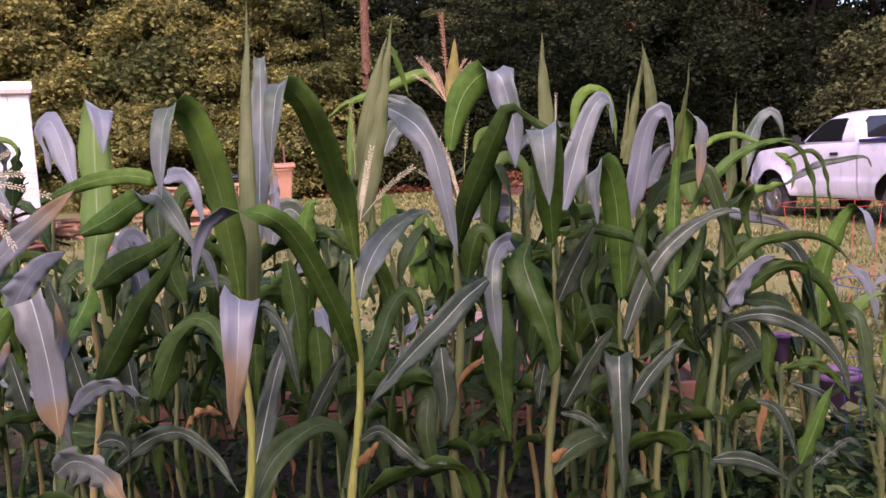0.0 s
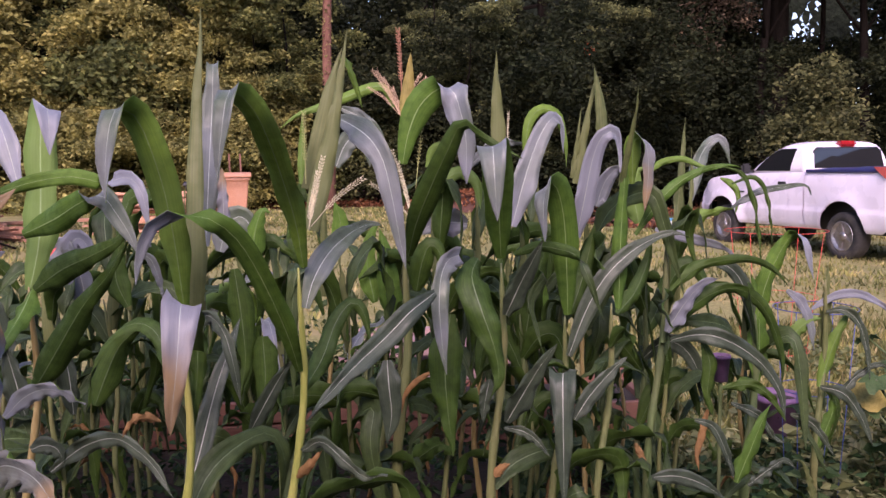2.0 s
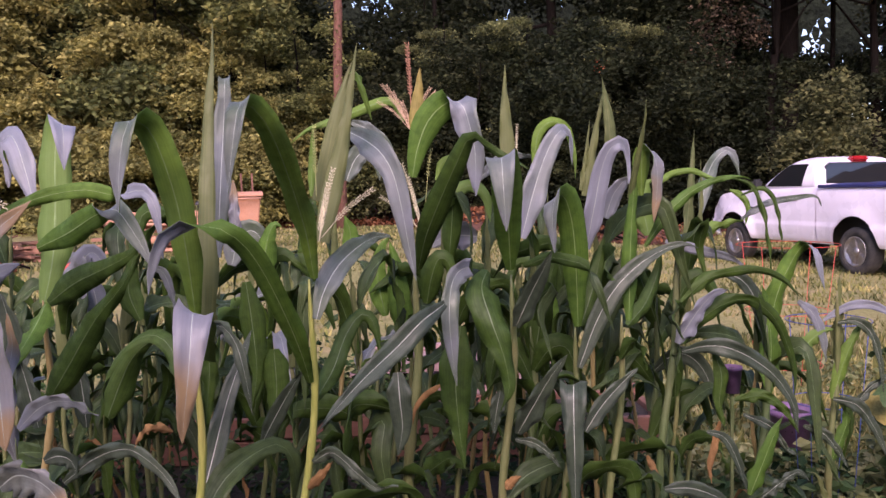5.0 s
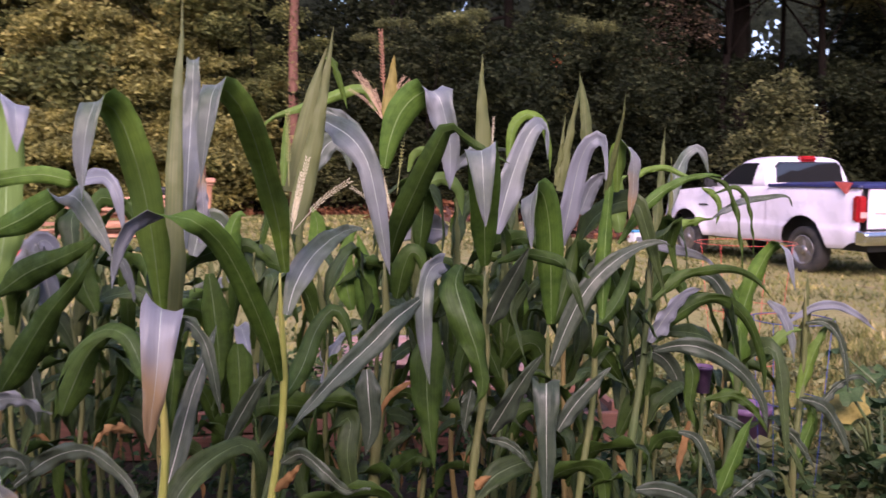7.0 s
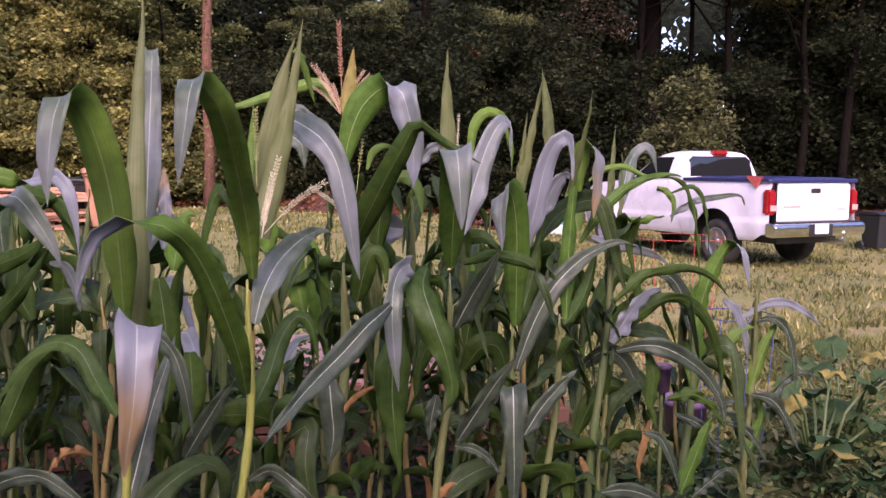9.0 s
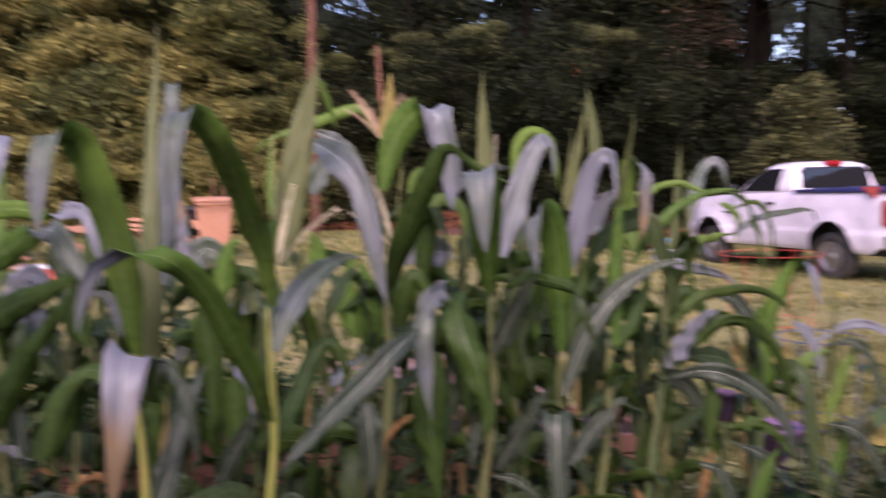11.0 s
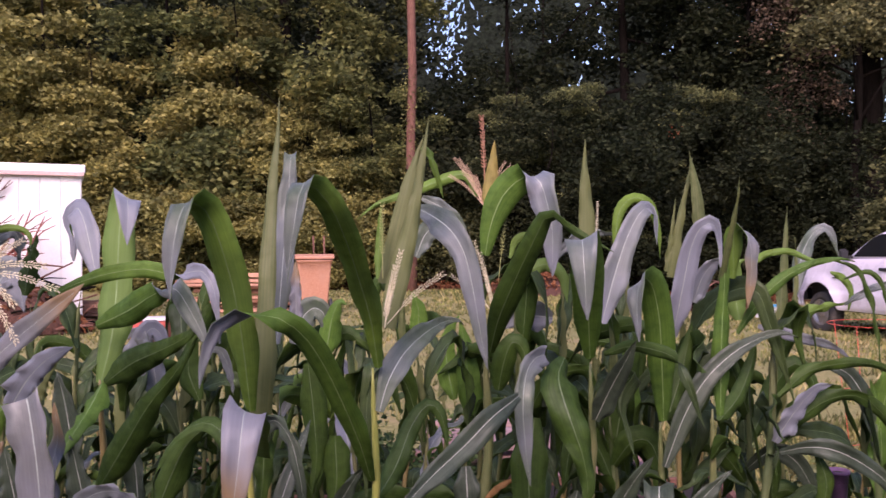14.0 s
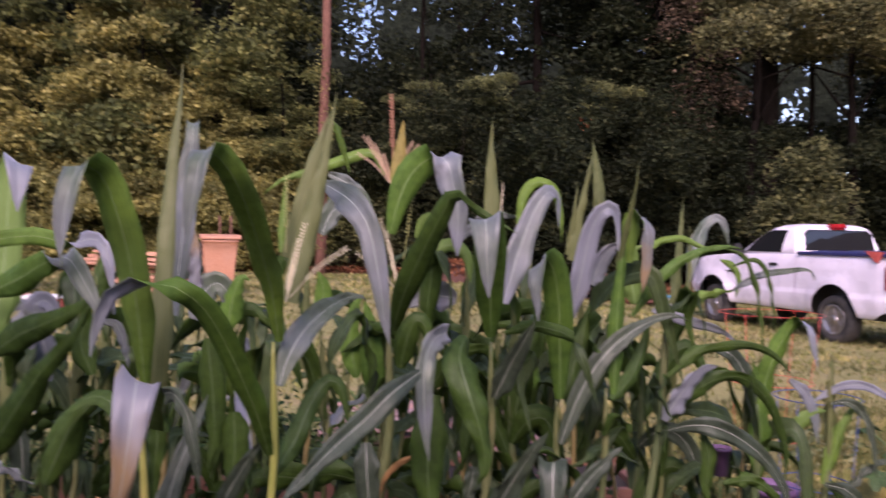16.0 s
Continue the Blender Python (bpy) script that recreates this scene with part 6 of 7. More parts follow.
leaf(plant_g, 0.044, 0, "old", (0.376, 2.750, 1.264), (0.445, 2.700, 1.293), (0.509, 2.650, 1.286), (0.550, 2.620, 1.268), (0.580, 2.600, 1.204), (0.604, 2.600, 1.135), (0.628, 2.600, 1.072), twist=165, bend=(0.5, 0.62))
leaf(plant_g, 0.069, 180, "dusky", (0.557, 2.800, 0.926), (0.611, 2.810, 1.061), (0.677, 2.820, 1.174), (0.765, 2.840, 1.253), (0.853, 2.860, 1.298), (0.924, 2.860, 1.315), (0.965, 2.860, 1.298), twist=-25)
leaf(plant_g, 0.062, 180, "dusky", (0.556, 2.700, 0.746), (0.607, 2.707, 0.820), (0.662, 2.713, 0.880), (0.726, 2.720, 0.940))
leaf(plant_g, 0.073, 0, "old", (0.573, 2.850, 1.055), (0.616, 2.880, 1.162), (0.648, 2.900, 1.272), (0.663, 2.900, 1.347))
plant_h = corn(0, 0, "corn plant with slender upright tips and pale arching leaves")
low_leaves(plant_h, 0.660, 2.820, 0.3, 0.7, 3, 8)
stalk(plant_h, (0.628, 2.820, -0.020), (0.709, 2.820, 1.094), 0.0135, STALK_DULL)
leaf(plant_h, 0.038, 0, "sheath", (0.621, 3.000, 1.476), (0.654, 3.000, 1.666), (0.692, 3.000, 1.858))
leaf(plant_h, 0.049, 10, "sheath", (0.707, 2.960, 1.626), (0.695, 2.960, 1.738), (0.681, 2.960, 1.822), (0.672, 2.960, 1.872))
leaf(plant_h, 0.021, 0, "sheath", (0.608, 3.000, 1.495), (0.625, 3.000, 1.619), (0.639, 3.000, 1.738))
leaf(plant_h, 0.070, 180, "green", (0.583, 2.800, 1.310), (0.602, 2.760, 1.445), (0.622, 2.740, 1.562), (0.647, 2.720, 1.627), (0.678, 2.720, 1.638), (0.702, 2.750, 1.608), (0.709, 2.750, 1.514))
leaf(plant_h, 0.054, 0, "drying", (0.787, 2.900, 1.475), (0.782, 2.870, 1.600), (0.796, 2.850, 1.628), (0.815, 2.830, 1.591), (0.821, 2.830, 1.508), (0.809, 2.830, 1.389))
leaf(plant_h, 0.025, 0, "sheath", (0.737, 2.850, 1.468), (0.753, 2.805, 1.599), (0.762, 2.760, 1.705), (0.763, 2.740, 1.781))
leaf(plant_h, 0.067, 180, "green", (0.667, 2.900, 1.403), (0.697, 2.900, 1.484), (0.738, 2.900, 1.528), (0.764, 2.900, 1.512), twist=20)
leaf(plant_h, 0.054, 0, "deep", (0.731, 2.850, 1.052), (0.736, 2.847, 1.294), (0.746, 2.843, 1.477), (0.752, 2.840, 1.612))
leaf(plant_h, 0.042, 0, "old", (0.691, 2.800, 0.951), (0.718, 2.760, 1.013), (0.745, 2.760, 0.994), (0.767, 2.760, 0.921), twist=50)
leaf(plant_h, 0.025, 0, "dry", (0.790, 2.850, 0.612), (0.813, 2.850, 0.563), (0.838, 2.850, 0.504))
leaf(plant_h, 0.063, 0, "old", (0.725, 2.840, 1.054), (0.800, 2.900, 1.118), (0.852, 2.950, 1.206), (0.870, 2.950, 1.302))
plant_i = corn(0, 0, "slim corn plant with a dark green stalk")
low_leaves(plant_i, 0.867, 2.950, 0.3, 0.8, 3, 9, slim=0.6)
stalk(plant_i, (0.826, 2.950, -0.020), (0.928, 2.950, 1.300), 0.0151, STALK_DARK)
leaf(plant_i, 0.042, 0, "deep", (0.826, 3.000, 1.298), (0.904, 3.000, 1.410), (0.991, 3.000, 1.485), (1.074, 3.000, 1.521), (1.148, 3.000, 1.531), (1.192, 3.000, 1.521))
leaf(plant_i, 0.026, 0, "green", (0.892, 3.100, 1.506), (0.952, 3.100, 1.546), (1.023, 3.100, 1.555), (1.094, 3.100, 1.526), (1.155, 3.100, 1.521))
leaf(plant_i, 0.062, 180, "green", (1.220, 3.600, 1.385), (1.260, 3.650, 1.525), (1.317, 3.700, 1.611), (1.369, 3.710, 1.646), (1.406, 3.710, 1.605), (1.427, 3.710, 1.523))
leaf(plant_i, 0.047, 0, "sheath", (1.181, 3.650, 1.289), (1.199, 3.655, 1.526), (1.212, 3.660, 1.733))
leaf(plant_i, 0.023, 0, "sheath", (1.214, 3.600, 1.315), (1.224, 3.600, 1.456), (1.218, 3.600, 1.607))
leaf(plant_i, 0.066, 180, "green", (0.906, 2.900, 0.978), (0.953, 2.870, 1.072), (1.007, 2.850, 1.145), (1.067, 2.860, 1.161), twist=20)
leaf(plant_i, 0.044, 0, "old", (0.918, 2.900, 1.115), (1.005, 2.900, 1.190), (1.104, 2.900, 1.216), (1.199, 2.900, 1.214), (1.267, 2.900, 1.181), (1.326, 2.900, 1.116), twist=30)
leaf(plant_i, 0.055, 0, "old", (0.925, 2.900, 0.977), (0.989, 2.893, 1.061), (1.062, 2.887, 1.110), (1.140, 2.880, 1.123), (1.213, 2.880, 1.074), (1.262, 2.880, 0.993), (1.294, 2.880, 0.881), (1.296, 2.880, 0.780), twist=40)
leaf(plant_i, 0.057, 180, "dusky", (1.103, 3.000, 1.195), (1.162, 3.000, 1.174), (1.207, 3.000, 1.110), (1.233, 3.000, 1.011), (1.242, 3.000, 0.934), wave=0.012)
leaf(plant_i, 0.061, 180, "dusky", (0.906, 2.850, 0.959), (0.969, 2.820, 0.981), (1.036, 2.800, 0.980), (1.126, 2.800, 0.937), (1.202, 2.800, 0.873), (1.256, 2.800, 0.787), (1.273, 2.800, 0.688))
leaf(plant_i, 0.054, 0, "old", (1.014, 2.850, 0.951), (1.034, 2.840, 0.877), (1.027, 2.840, 0.782), (1.048, 2.840, 0.695), wave=0.012)
leaf(plant_i, 0.059, 0, "green", (1.135, 3.500, 1.230), (1.204, 3.500, 1.309), (1.284, 3.500, 1.342), (1.365, 3.500, 1.359), twist=30)
leaf(plant_i, 0.047, 180, "green", (0.983, 3.300, 1.293), (1.059, 3.300, 1.271), (1.147, 3.300, 1.247), (1.234, 3.300, 1.224), (1.301, 3.300, 1.179), twist=30)
leaf(plant_i, 0.082, 0, "green", (0.891, 3.200, 1.323), (0.875, 3.200, 1.427), (0.885, 3.200, 1.509), (0.912, 3.200, 1.529))
leaf(plant_i, 0.030, 0, "dry", (1.050, 2.900, 0.706), (1.032, 2.900, 0.618), (1.017, 2.900, 0.550), (1.024, 2.900, 0.490))
leaf(plant_i, 0.057, 180, "dusky", (0.789, 2.650, 0.572), (0.868, 2.650, 0.573), (0.948, 2.650, 0.545), (1.020, 2.650, 0.496))
plant_j = corn(0, 0, "corn plant with long arching leaves at the garden edge")
low_leaves(plant_j, 1.229, 3.000, 0.25, 0.7, 3, 10, slim=0.55)
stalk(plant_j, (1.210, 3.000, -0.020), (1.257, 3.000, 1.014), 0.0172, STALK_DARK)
leaf(plant_j, 0.068, 0, "deep", (1.246, 3.000, 0.954), (1.282, 2.990, 1.124), (1.327, 2.980, 1.238), (1.362, 2.970, 1.293), (1.370, 2.940, 1.293), (1.384, 2.920, 1.256), (1.414, 2.920, 1.141))
leaf(plant_j, 0.077, 0, "deep", (1.260, 3.000, 0.773), (1.266, 3.000, 0.934), (1.254, 3.000, 1.074), (1.232, 3.000, 1.153))
leaf(plant_j, 0.019, 0, "old", (1.127, 3.000, 1.526), (1.192, 3.000, 1.501), (1.233, 3.000, 1.423), (1.257, 3.000, 1.290), (1.270, 3.000, 1.153))
leaf(plant_j, 0.018, 0, "old", (1.177, 3.050, 1.466), (1.256, 3.050, 1.488), (1.301, 3.050, 1.434), (1.320, 3.050, 1.325), (1.326, 3.050, 1.245))
leaf(plant_j, 0.028, 180, "green", (1.198, 3.100, 1.381), (1.288, 3.100, 1.433), (1.380, 3.100, 1.450), (1.461, 3.100, 1.456), (1.487, 3.100, 1.420))
leaf(plant_j, 0.065, 0, "green", (1.358, 3.000, 0.882), (1.396, 3.000, 0.947), (1.446, 3.000, 0.986), (1.485, 3.000, 0.993))
leaf(plant_j, 0.042, 180, "green", (1.359, 3.000, 1.095), (1.412, 3.000, 1.050), (1.446, 3.000, 0.970), (1.460, 3.000, 0.879), wave=0.01)
leaf(plant_j, 0.043, 0, "old", (1.063, 2.800, 0.807), (1.156, 2.800, 0.816), (1.226, 2.800, 0.769), (1.277, 2.800, 0.688), wave=0.014)
leaf(plant_j, 0.032, 180, "dusky", (1.092, 2.800, 0.757), (1.183, 2.800, 0.713), (1.233, 2.800, 0.640), (1.286, 2.800, 0.615), wave=0.012)
leaf(plant_j, 0.034, 180, "dusky", (0.938, 2.700, 0.735), (0.996, 2.700, 0.712), (1.037, 2.700, 0.634), (1.068, 2.700, 0.534), wave=0.012)
leaf(plant_j, 0.038, 180, "dusky", (1.112, 2.700, 0.516), (1.174, 2.700, 0.564), (1.228, 2.700, 0.595), (1.265, 2.700, 0.567))
leaf(plant_j, 0.059, 0, "deep", (1.095, 2.750, 0.506), (1.139, 2.750, 0.618), (1.175, 2.750, 0.710), (1.201, 2.750, 0.765))
leaf(plant_j, 0.025, 0, "green", (1.193, 3.200, 1.484), (1.235, 3.200, 1.462), (1.261, 3.200, 1.416), (1.250, 3.200, 1.348), twist=40)
plant_k = corn(0, 0, "small corn plant with drooping pale leaves")
low_leaves(plant_k, 1.529, 3.100, 0.25, 0.6, 3, 11, slim=0.55)
stalk(plant_k, (1.513, 3.100, -0.020), (1.553, 3.100, 1.114), 0.0129, STALK_DULL)
leaf(plant_k, 0.052, 0, "sheath", (1.562, 3.120, 0.861), (1.565, 3.120, 1.028), (1.565, 3.120, 1.177))
leaf(plant_k, 0.036, 180, "green", (1.498, 3.100, 1.008), (1.575, 3.100, 1.052), (1.658, 3.100, 1.062), (1.742, 3.100, 1.027), (1.828, 3.100, 0.959))
leaf(plant_k, 0.035, 180, "dusky", (1.542, 3.080, 1.002), (1.608, 3.080, 1.005), (1.663, 3.080, 0.958), (1.695, 3.080, 0.862), (1.711, 3.080, 0.745), wave=0.01)
leaf(plant_k, 0.056, 0, "green", (1.534, 3.100, 0.719), (1.577, 3.100, 0.861), (1.620, 3.100, 0.955), (1.660, 3.100, 1.013))
leaf(plant_k, 0.047, 180, "dusky", (1.513, 3.050, 0.733), (1.601, 3.050, 0.706), (1.665, 3.050, 0.621), (1.715, 3.050, 0.509), wave=0.01)
leaf(plant_k, 0.032, 180, "dusky", (1.607, 3.100, 0.671), (1.668, 3.100, 0.754), (1.754, 3.100, 0.798), (1.815, 3.100, 0.759))
leaf(plant_k, 0.037, 180, "dusky", (1.337, 2.900, 0.683), (1.406, 2.900, 0.654), (1.456, 2.900, 0.593), (1.492, 2.900, 0.532), wave=0.01)
leaf(plant_k, 0.051, 0, "deep", (1.522, 3.080, 0.494), (1.558, 3.080, 0.577), (1.577, 3.080, 0.640), (1.567, 3.080, 0.703))
leaf(plant_k, 0.031, 0, "sheath", (1.479, 3.000, 0.336), (1.461, 3.000, 0.399), (1.434, 3.000, 0.472), (1.397, 3.000, 0.487))
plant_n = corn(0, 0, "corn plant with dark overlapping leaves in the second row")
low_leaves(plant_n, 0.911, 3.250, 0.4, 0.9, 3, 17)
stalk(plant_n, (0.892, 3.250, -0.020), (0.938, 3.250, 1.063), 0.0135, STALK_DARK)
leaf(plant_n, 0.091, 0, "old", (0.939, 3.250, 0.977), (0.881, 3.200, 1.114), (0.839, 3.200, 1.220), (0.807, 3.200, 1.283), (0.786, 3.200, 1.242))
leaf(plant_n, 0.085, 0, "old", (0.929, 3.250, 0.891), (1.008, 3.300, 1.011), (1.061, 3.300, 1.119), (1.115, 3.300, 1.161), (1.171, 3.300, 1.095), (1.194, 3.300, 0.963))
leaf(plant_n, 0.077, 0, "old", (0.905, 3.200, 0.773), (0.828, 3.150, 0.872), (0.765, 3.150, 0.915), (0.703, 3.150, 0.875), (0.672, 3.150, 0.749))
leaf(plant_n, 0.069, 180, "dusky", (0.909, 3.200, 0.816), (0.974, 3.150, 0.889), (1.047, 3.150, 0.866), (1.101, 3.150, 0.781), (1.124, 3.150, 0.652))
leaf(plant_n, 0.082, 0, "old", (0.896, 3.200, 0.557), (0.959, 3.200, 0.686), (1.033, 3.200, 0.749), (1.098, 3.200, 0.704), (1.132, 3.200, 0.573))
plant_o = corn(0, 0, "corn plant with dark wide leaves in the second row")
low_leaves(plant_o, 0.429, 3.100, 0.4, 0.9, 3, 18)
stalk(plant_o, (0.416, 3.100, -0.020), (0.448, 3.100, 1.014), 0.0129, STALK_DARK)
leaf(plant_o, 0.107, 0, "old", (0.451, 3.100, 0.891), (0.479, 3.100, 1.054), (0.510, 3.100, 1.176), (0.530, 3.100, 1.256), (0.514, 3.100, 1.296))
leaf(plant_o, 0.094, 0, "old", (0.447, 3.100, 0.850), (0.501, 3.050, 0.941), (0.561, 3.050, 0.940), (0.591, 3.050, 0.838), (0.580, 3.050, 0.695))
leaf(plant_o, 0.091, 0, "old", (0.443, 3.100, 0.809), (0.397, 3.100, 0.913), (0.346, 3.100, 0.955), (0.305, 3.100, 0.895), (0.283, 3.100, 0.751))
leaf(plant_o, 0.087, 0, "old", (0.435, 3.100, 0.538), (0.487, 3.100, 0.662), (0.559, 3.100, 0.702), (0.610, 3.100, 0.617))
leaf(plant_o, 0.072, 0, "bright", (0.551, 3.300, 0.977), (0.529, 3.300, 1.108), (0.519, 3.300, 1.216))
plant_d = corn(0, 0, "corn plant with a broad folded top leaf and brownish stalk")
low_leaves(plant_d, -1.090, 2.600, 0.25, 0.55, 2, 3)
stalk(plant_d, (-1.126, 2.600, -0.020), (-1.036, 2.600, 1.214), 0.0132, STALK_BROWN)
leaf(plant_d, 0.100, 0, "green", (-1.047, 2.600, 1.203), (-1.023, 2.620, 1.333), (-1.021, 2.650, 1.477), (-1.022, 2.670, 1.625), (-1.019, 2.690, 1.709), (-1.002, 2.670, 1.732), (-0.979, 2.630, 1.717), (-0.969, 2.610, 1.679), (-0.968, 2.600, 1.591), full=5.0)
leaf(plant_d, 0.081, 180, "green", (-1.107, 2.700, 1.502), (-1.135, 2.720, 1.595), (-1.169, 2.750, 1.673), (-1.205, 2.780, 1.707), (-1.235, 2.800, 1.668), (-1.224, 2.800, 1.545))
leaf(plant_d, 0.042, 0, "deep", (-1.015, 2.300, 1.472), (-0.936, 2.292, 1.503), (-0.860, 2.285, 1.522), (-0.777, 2.277, 1.530), (-0.703, 2.270, 1.515), (-0.622, 2.220, 1.526), (-0.587, 2.200, 1.489), (-0.576, 2.200, 1.423), (-0.574, 2.200, 1.358), twist=165, bend=(0.5, 0.6), full=4.0)
leaf(plant_d, 0.076, 0, "deep", (-1.034, 2.550, 1.369), (-0.915, 2.480, 1.414), (-0.818, 2.420, 1.461), (-0.748, 2.380, 1.478), (-0.700, 2.350, 1.430), (-0.659, 2.330, 1.369), (-0.642, 2.330, 1.323), twist=160, bend=(0.5, 0.65), full=4.0)
leaf(plant_d, 0.083, 0, "old", (-1.025, 2.580, 1.206), (-0.913, 2.500, 1.272), (-0.799, 2.420, 1.318), (-0.707, 2.360, 1.360), (-0.652, 2.330, 1.411))
leaf(plant_d, 0.087, 0, "old", (-1.040, 2.550, 0.906), (-0.921, 2.450, 1.049), (-0.817, 2.380, 1.182), (-0.722, 2.320, 1.276), (-0.653, 2.280, 1.366))
leaf(plant_d, 0.068, 0, "deep", (-1.032, 2.580, 1.206), (-1.025, 2.500, 1.160), (-1.029, 2.420, 1.108), (-1.051, 2.360, 1.042))
leaf(plant_d, 0.062, 180, "dusky", (-0.985, 2.700, 0.804), (-0.992, 2.700, 0.921), (-1.006, 2.700, 1.022), (-1.014, 2.700, 1.123))
leaf(plant_d, 0.081, 180, "green", (-1.094, 2.900, 1.195), (-1.057, 2.900, 1.285), (-1.024, 2.900, 1.330), (-0.992, 2.900, 1.302), (-0.983, 2.900, 1.230))
leaf(plant_d, 0.085, 0, "old", (-0.803, 2.400, 0.914), (-0.767, 2.400, 1.002), (-0.730, 2.400, 1.075), (-0.684, 2.400, 1.116), (-0.644, 2.400, 1.126), twist=20)
leaf(plant_d, 0.030, 180, "green", (-0.738, 2.600, 1.299), (-0.701, 2.600, 1.290), (-0.678, 2.600, 1.234), (-0.667, 2.600, 1.171), wave=0.01)
leaf(plant_d, 0.085, 0, "old", (-0.872, 2.900, 1.102), (-0.906, 2.900, 1.193), (-0.894, 2.900, 1.283), (-0.868, 2.900, 1.336))
leaf(plant_d, 0.052, 180, "green", (-0.996, 2.300, 0.916), (-0.935, 2.300, 0.973), (-0.869, 2.300, 0.987), (-0.790, 2.300, 0.945), twist=20)
plant_f = corn(0, 0, "tall corn plant with cream tassel and a tan drying leaf")
low_leaves(plant_f, -1.120, 2.000, 0.25, 0.6, 2, 4)
stalk(plant_f, (-1.168, 2.000, -0.020), (-1.049, 2.000, 1.496), 0.0099, STALK)
leaf(plant_f, 0.074, 0, "green", (-1.042, 1.990, 1.424), (-1.023, 1.987, 1.556), (-1.008, 1.983, 1.639), (-0.993, 1.980, 1.709), full=6.0)
leaf(plant_f, 0.071, 0, "sheath", (-1.010, 1.970, 1.591), (-0.994, 1.970, 1.708), (-0.986, 1.970, 1.791), (-0.988, 1.970, 1.861), (-0.990, 1.970, 1.934))
leaf(plant_f, 0.060, 180, "drying", (-1.074, 2.000, 1.593), (-1.061, 2.010, 1.713), (-1.057, 2.020, 1.811), (-1.056, 2.030, 1.883), (-1.086, 2.080, 1.882))
leaf(plant_f, 0.056, 180, "drying", (-1.070, 2.000, 1.255), (-1.007, 1.990, 1.326), (-0.936, 1.980, 1.386), (-0.866, 1.970, 1.438), (-0.813, 1.970, 1.478), (-0.776, 1.970, 1.508))
leaf(plant_f, 0.071, 180, "green", (-1.047, 2.150, 1.211), (-0.983, 2.120, 1.289), (-0.923, 2.100, 1.339), (-0.859, 2.080, 1.365))
leaf(plant_f, 0.112, 0, "deep", (-1.054, 1.900, 1.102), (-0.997, 1.900, 1.176), (-0.941, 1.900, 1.233), (-0.896, 1.900, 1.275))
leaf(plant_f, 0.076, 180, "drying", (-0.851, 1.885, 1.288), (-0.840, 1.875, 1.263), (-0.825, 1.865, 1.201), (-0.816, 1.865, 1.113), (-0.810, 1.865, 0.992), wave=0.006, base=1.0, full=6.0)
leaf(plant_f, 0.052, 180, "drying", (-1.070, 2.000, 1.012), (-1.034, 2.015, 1.091), (-0.986, 2.030, 1.173))
leaf(plant_f, 0.019, 0, "green", (-1.036, 2.000, 1.601), (-0.985, 2.000, 1.619), (-0.940, 2.000, 1.624), (-0.910, 2.000, 1.610), (-0.906, 2.000, 1.576))
leaf(plant_f, 0.052, 0, "old", (-1.035, 2.200, 1.472), (-1.020, 2.200, 1.558), (-1.003, 2.200, 1.612))
leaf(plant_f, 0.042, 180, "green", (-1.086, 2.100, 1.561), (-1.044, 2.100, 1.602), (-1.003, 2.100, 1.619), (-0.988, 2.100, 1.591), (-0.995, 2.100, 1.540))
leaf(plant_f, 0.061, 180, "dusky", (-1.140, 2.300, 1.312), (-1.177, 2.300, 1.369), (-1.208, 2.300, 1.427))
leaf(plant_f, 0.087, 180, "dusky", (-1.100, 2.550, 0.993), (-1.123, 2.550, 1.144), (-1.147, 2.550, 1.244))
leaf(plant_f, 0.069, 180, "dusky", (-0.990, 2.400, 0.891), (-1.013, 2.400, 1.002), (-1.036, 2.400, 1.102))
leaf(plant_f, 0.091, 180, "green", (-1.233, 2.400, 1.478), (-1.197, 2.400, 1.522), (-1.169, 2.400, 1.507), (-1.153, 2.400, 1.418))
leaf(plant_f, 0.043, 0, "sheath", (-1.075, 2.300, 1.198), (-1.044, 2.300, 1.262), (-1.010, 2.300, 1.303))
leaf(plant_f, 0.063, 180, "dusky", (-1.054, 2.200, 0.955), (-1.073, 2.200, 1.042), (-1.091, 2.200, 1.123))
tassel(plant_f, TASSEL, (-1.010, 1.970, 1.530), (-0.812, 1.930, 1.498), (-0.849, 1.950, 1.544), (-0.898, 1.930, 1.393), (-0.913, 1.950, 1.465), size=1.1)
tassel(plant_f, TASSEL, (-0.988, 1.970, 1.522), (-0.894, 1.950, 1.597), (-0.926, 1.950, 1.589), size=0.9)
tassel(plant_f, TASSEL_GREEN, (-1.011, 1.960, 1.532), (-1.016, 1.960, 1.761), size=1.4)
plant_l = corn(0, 0, "young corn plant whose broad pale leaf arches low down")
stalk(plant_l, (-0.864, 1.950, -0.020), (-0.816, 1.950, 0.997), 0.0072, STALK_DULL)
leaf(plant_l, 0.077, 180, "drying", (-0.871, 1.950, 0.886), (-0.824, 1.930, 0.919), (-0.769, 1.900, 0.919), (-0.723, 1.880, 0.893), (-0.683, 1.860, 0.836), wave=0.012)
leaf(plant_l, 0.041, 180, "drying", (-0.847, 1.980, 0.937), (-0.850, 1.960, 1.020), (-0.842, 1.950, 1.121), (-0.830, 1.960, 1.192), (-0.837, 1.960, 1.266), wave=0.01)
leaf(plant_l, 0.048, 180, "dusky", (-0.843, 2.200, 0.805), (-0.764, 2.200, 0.865), (-0.680, 2.180, 0.893), (-0.616, 2.150, 0.873), (-0.563, 2.130, 0.829), (-0.514, 2.100, 0.761), wave=0.012)
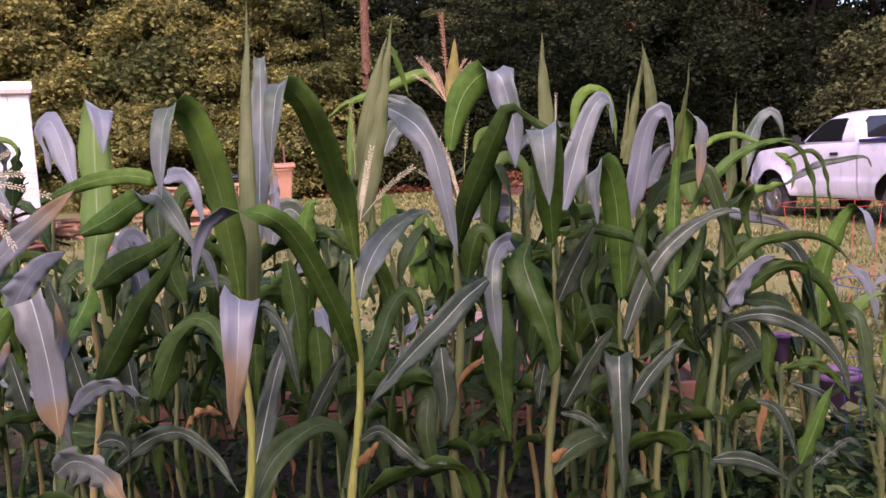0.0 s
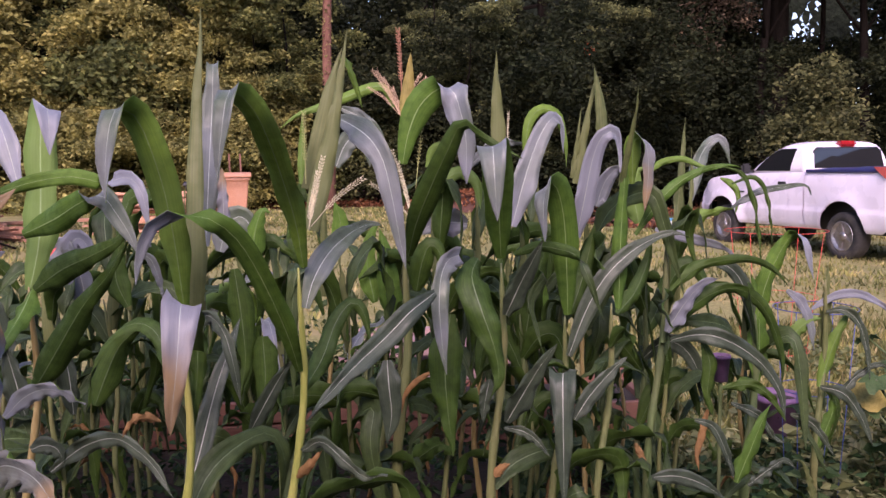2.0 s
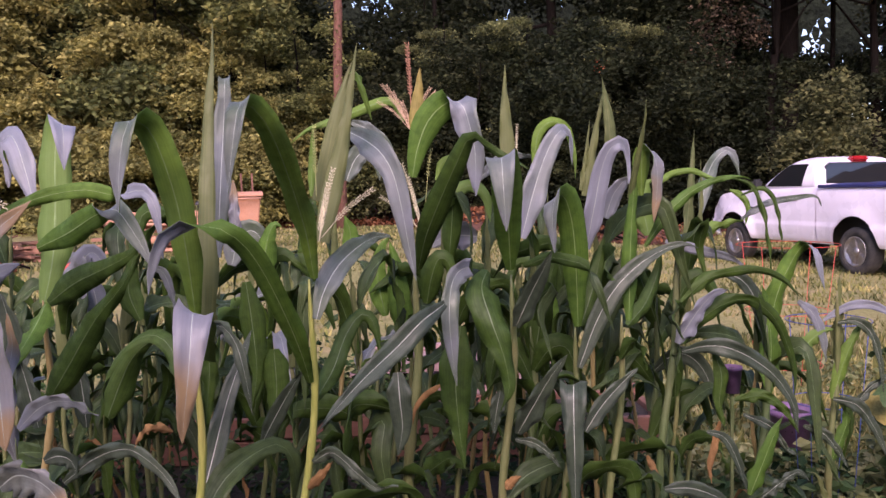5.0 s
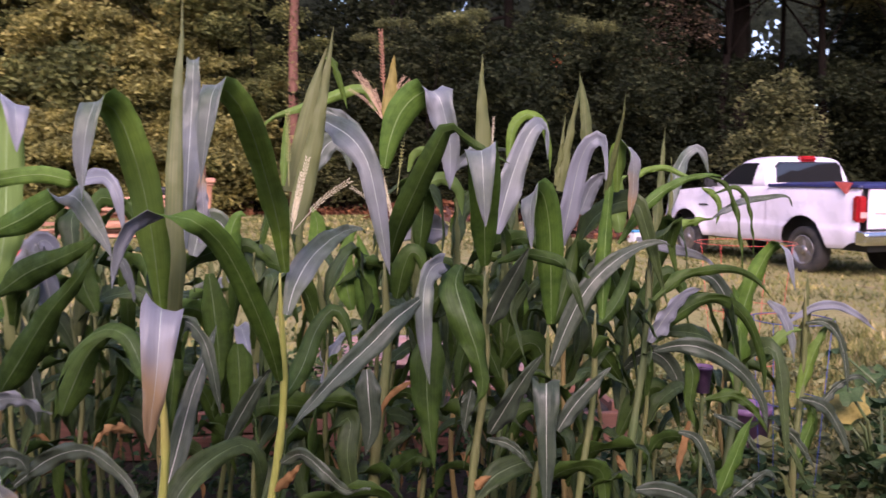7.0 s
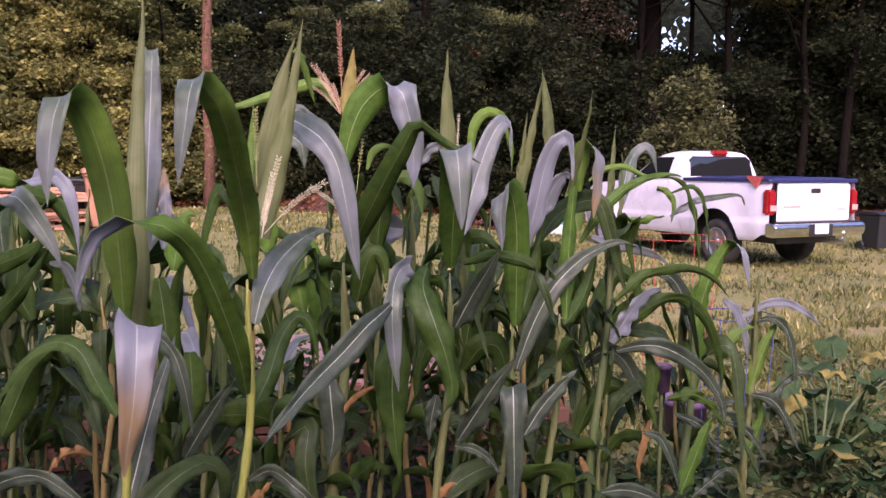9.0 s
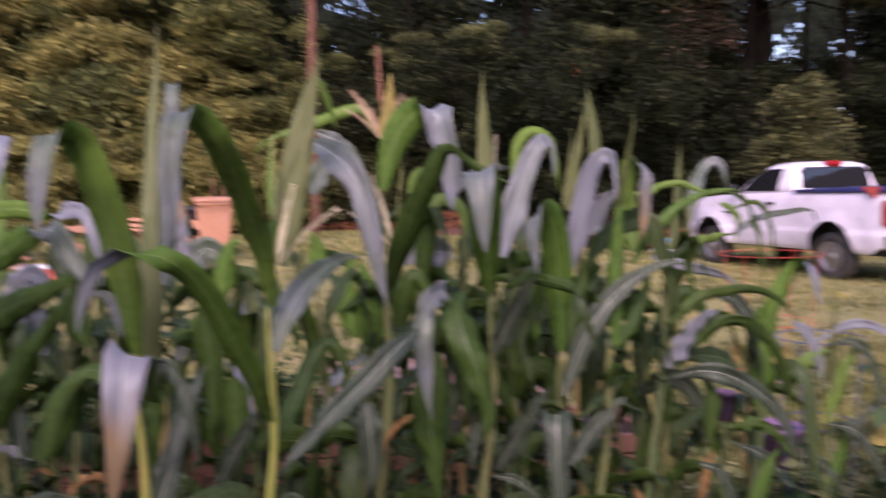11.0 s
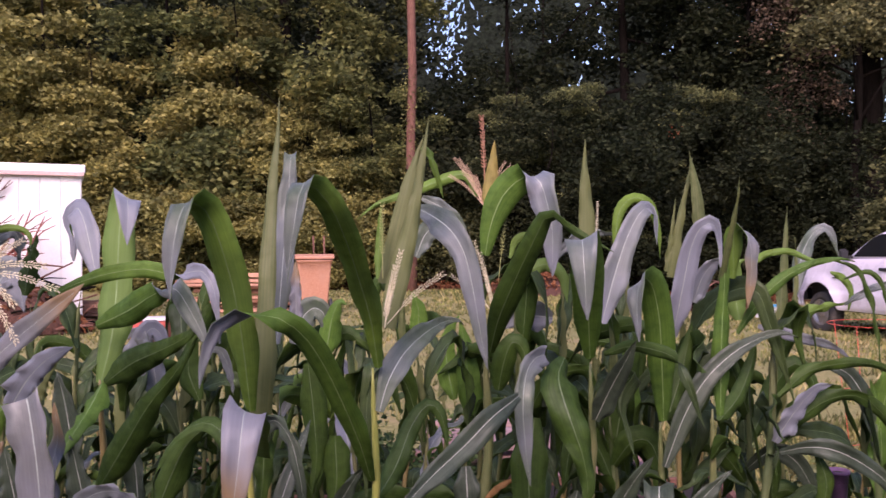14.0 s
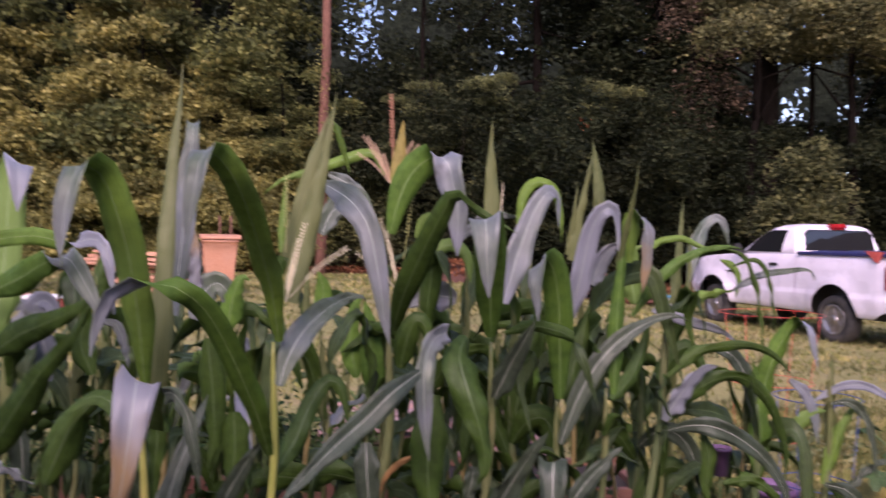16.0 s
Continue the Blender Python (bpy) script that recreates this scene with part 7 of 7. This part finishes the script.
leaf(plant_l, 0.049, 180, "dusky", (-0.888, 2.200, 0.863), (-0.853, 2.200, 0.874), (-0.822, 2.200, 0.861), (-0.808, 2.200, 0.818), wave=0.01)
plant_m = corn(0, 0, "corn plant in shade with bright leaves lit from behind")
low_leaves(plant_m, -0.075, 3.300, 0.3, 0.8, 2, 15)
stalk(plant_m, (-0.095, 3.300, -0.020), (-0.043, 3.300, 0.903), 0.0127, STALK_DULL)
leaf(plant_m, 0.097, 0, "bright", (-0.016, 3.300, 0.957), (-0.034, 3.280, 1.122), (-0.048, 3.280, 1.250), (-0.063, 3.280, 1.318))
leaf(plant_m, 0.085, 0, "bright", (-0.087, 3.300, 1.034), (-0.112, 3.300, 1.185), (-0.094, 3.300, 1.292), (-0.064, 3.300, 1.334))
leaf(plant_m, 0.069, 0, "bright", (-0.209, 3.200, 1.261), (-0.200, 3.190, 1.354), (-0.219, 3.180, 1.422))
leaf(plant_m, 0.079, 180, "green", (-0.201, 3.100, 1.546), (-0.169, 3.100, 1.620), (-0.130, 3.100, 1.647), (-0.091, 3.100, 1.619), (-0.083, 3.100, 1.545))
leaf(plant_m, 0.076, 0, "bright", (-0.487, 3.000, 1.227), (-0.464, 2.980, 1.343), (-0.439, 2.980, 1.403), (-0.413, 2.980, 1.395))
leaf(plant_m, 0.096, 180, "green", (-0.590, 3.000, 1.267), (-0.568, 3.000, 1.343), (-0.528, 3.000, 1.384), (-0.491, 3.000, 1.361), (-0.485, 3.000, 1.284))
leaf(plant_m, 0.072, 0, "bright", (0.131, 3.300, 1.288), (0.169, 3.300, 1.436), (0.198, 3.300, 1.503))
leaf(plant_m, 0.081, 180, "green", (-1.005, 2.900, 1.081), (-1.017, 2.900, 1.193), (-1.048, 2.900, 1.286), (-1.078, 2.900, 1.319), (-1.120, 2.900, 1.287))
leaf(plant_m, 0.096, 0, "old", (-0.421, 2.800, 1.013), (-0.418, 2.800, 0.866), (-0.445, 2.800, 0.756))
leaf(plant_m, 0.089, 0, "old", (-0.502, 2.800, 1.231), (-0.486, 2.800, 1.087), (-0.478, 2.800, 0.941), (-0.496, 2.800, 0.832))


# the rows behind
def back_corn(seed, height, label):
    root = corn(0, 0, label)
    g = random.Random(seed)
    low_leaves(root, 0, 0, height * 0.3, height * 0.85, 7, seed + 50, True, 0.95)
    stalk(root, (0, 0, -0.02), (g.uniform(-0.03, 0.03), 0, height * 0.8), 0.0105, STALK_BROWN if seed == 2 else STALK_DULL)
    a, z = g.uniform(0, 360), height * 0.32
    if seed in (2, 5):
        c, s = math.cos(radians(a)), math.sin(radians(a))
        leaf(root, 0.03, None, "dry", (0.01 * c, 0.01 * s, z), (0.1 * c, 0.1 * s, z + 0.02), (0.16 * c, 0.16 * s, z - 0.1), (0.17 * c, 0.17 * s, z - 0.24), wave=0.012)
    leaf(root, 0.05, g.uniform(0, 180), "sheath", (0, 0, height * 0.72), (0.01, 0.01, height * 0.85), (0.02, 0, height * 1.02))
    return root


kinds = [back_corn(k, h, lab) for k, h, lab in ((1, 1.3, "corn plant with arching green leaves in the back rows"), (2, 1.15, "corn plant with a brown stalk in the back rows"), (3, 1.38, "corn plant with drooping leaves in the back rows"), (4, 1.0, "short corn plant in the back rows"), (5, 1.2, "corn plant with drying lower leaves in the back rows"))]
heights = {ob.name: h for ob, h in zip(kinds, (1.3, 1.15, 1.38, 1.0, 1.2))}
row_rng = random.Random(21)
spots = []
for y in (3.1, 3.42, 3.78, 4.15):
    x = -2.3 + row_rng.uniform(0, 0.2)
    while x < 1.34 - (y - 2.75) * 0.15:
        if not (y > 3.6 and -0.2 * y < x < -0.01 * y and row_rng.random() < 0.6):
            spots.append((x, y + row_rng.uniform(-0.1, 0.1)))
        x += row_rng.uniform(0.2, 0.33)
for i, (x, y) in enumerate(spots):
    kind = kinds[i] if i < len(kinds) else kinds[(0, 1, 3, 2, 4)[row_rng.randrange(5)] if x < 0.1 else (1, 2, 4, 2, 1)[row_rng.randrange(5)]]
    tall = min(1.25, 1.46 / heights[kind.name]) if -0.95 < x < 0.85 and y < 3.5 else 1.0
    m = pose(x, y, 0, 0, 0, row_rng.uniform(0, 360)) @ Matrix.Diagonal((0.85, 0.85, 0.96, 1) if x > 0.9 else (1, 1, tall, 1))
    if i < len(kinds):
        kind.matrix_basis = m
    else:
        copy_thing(kind, m)
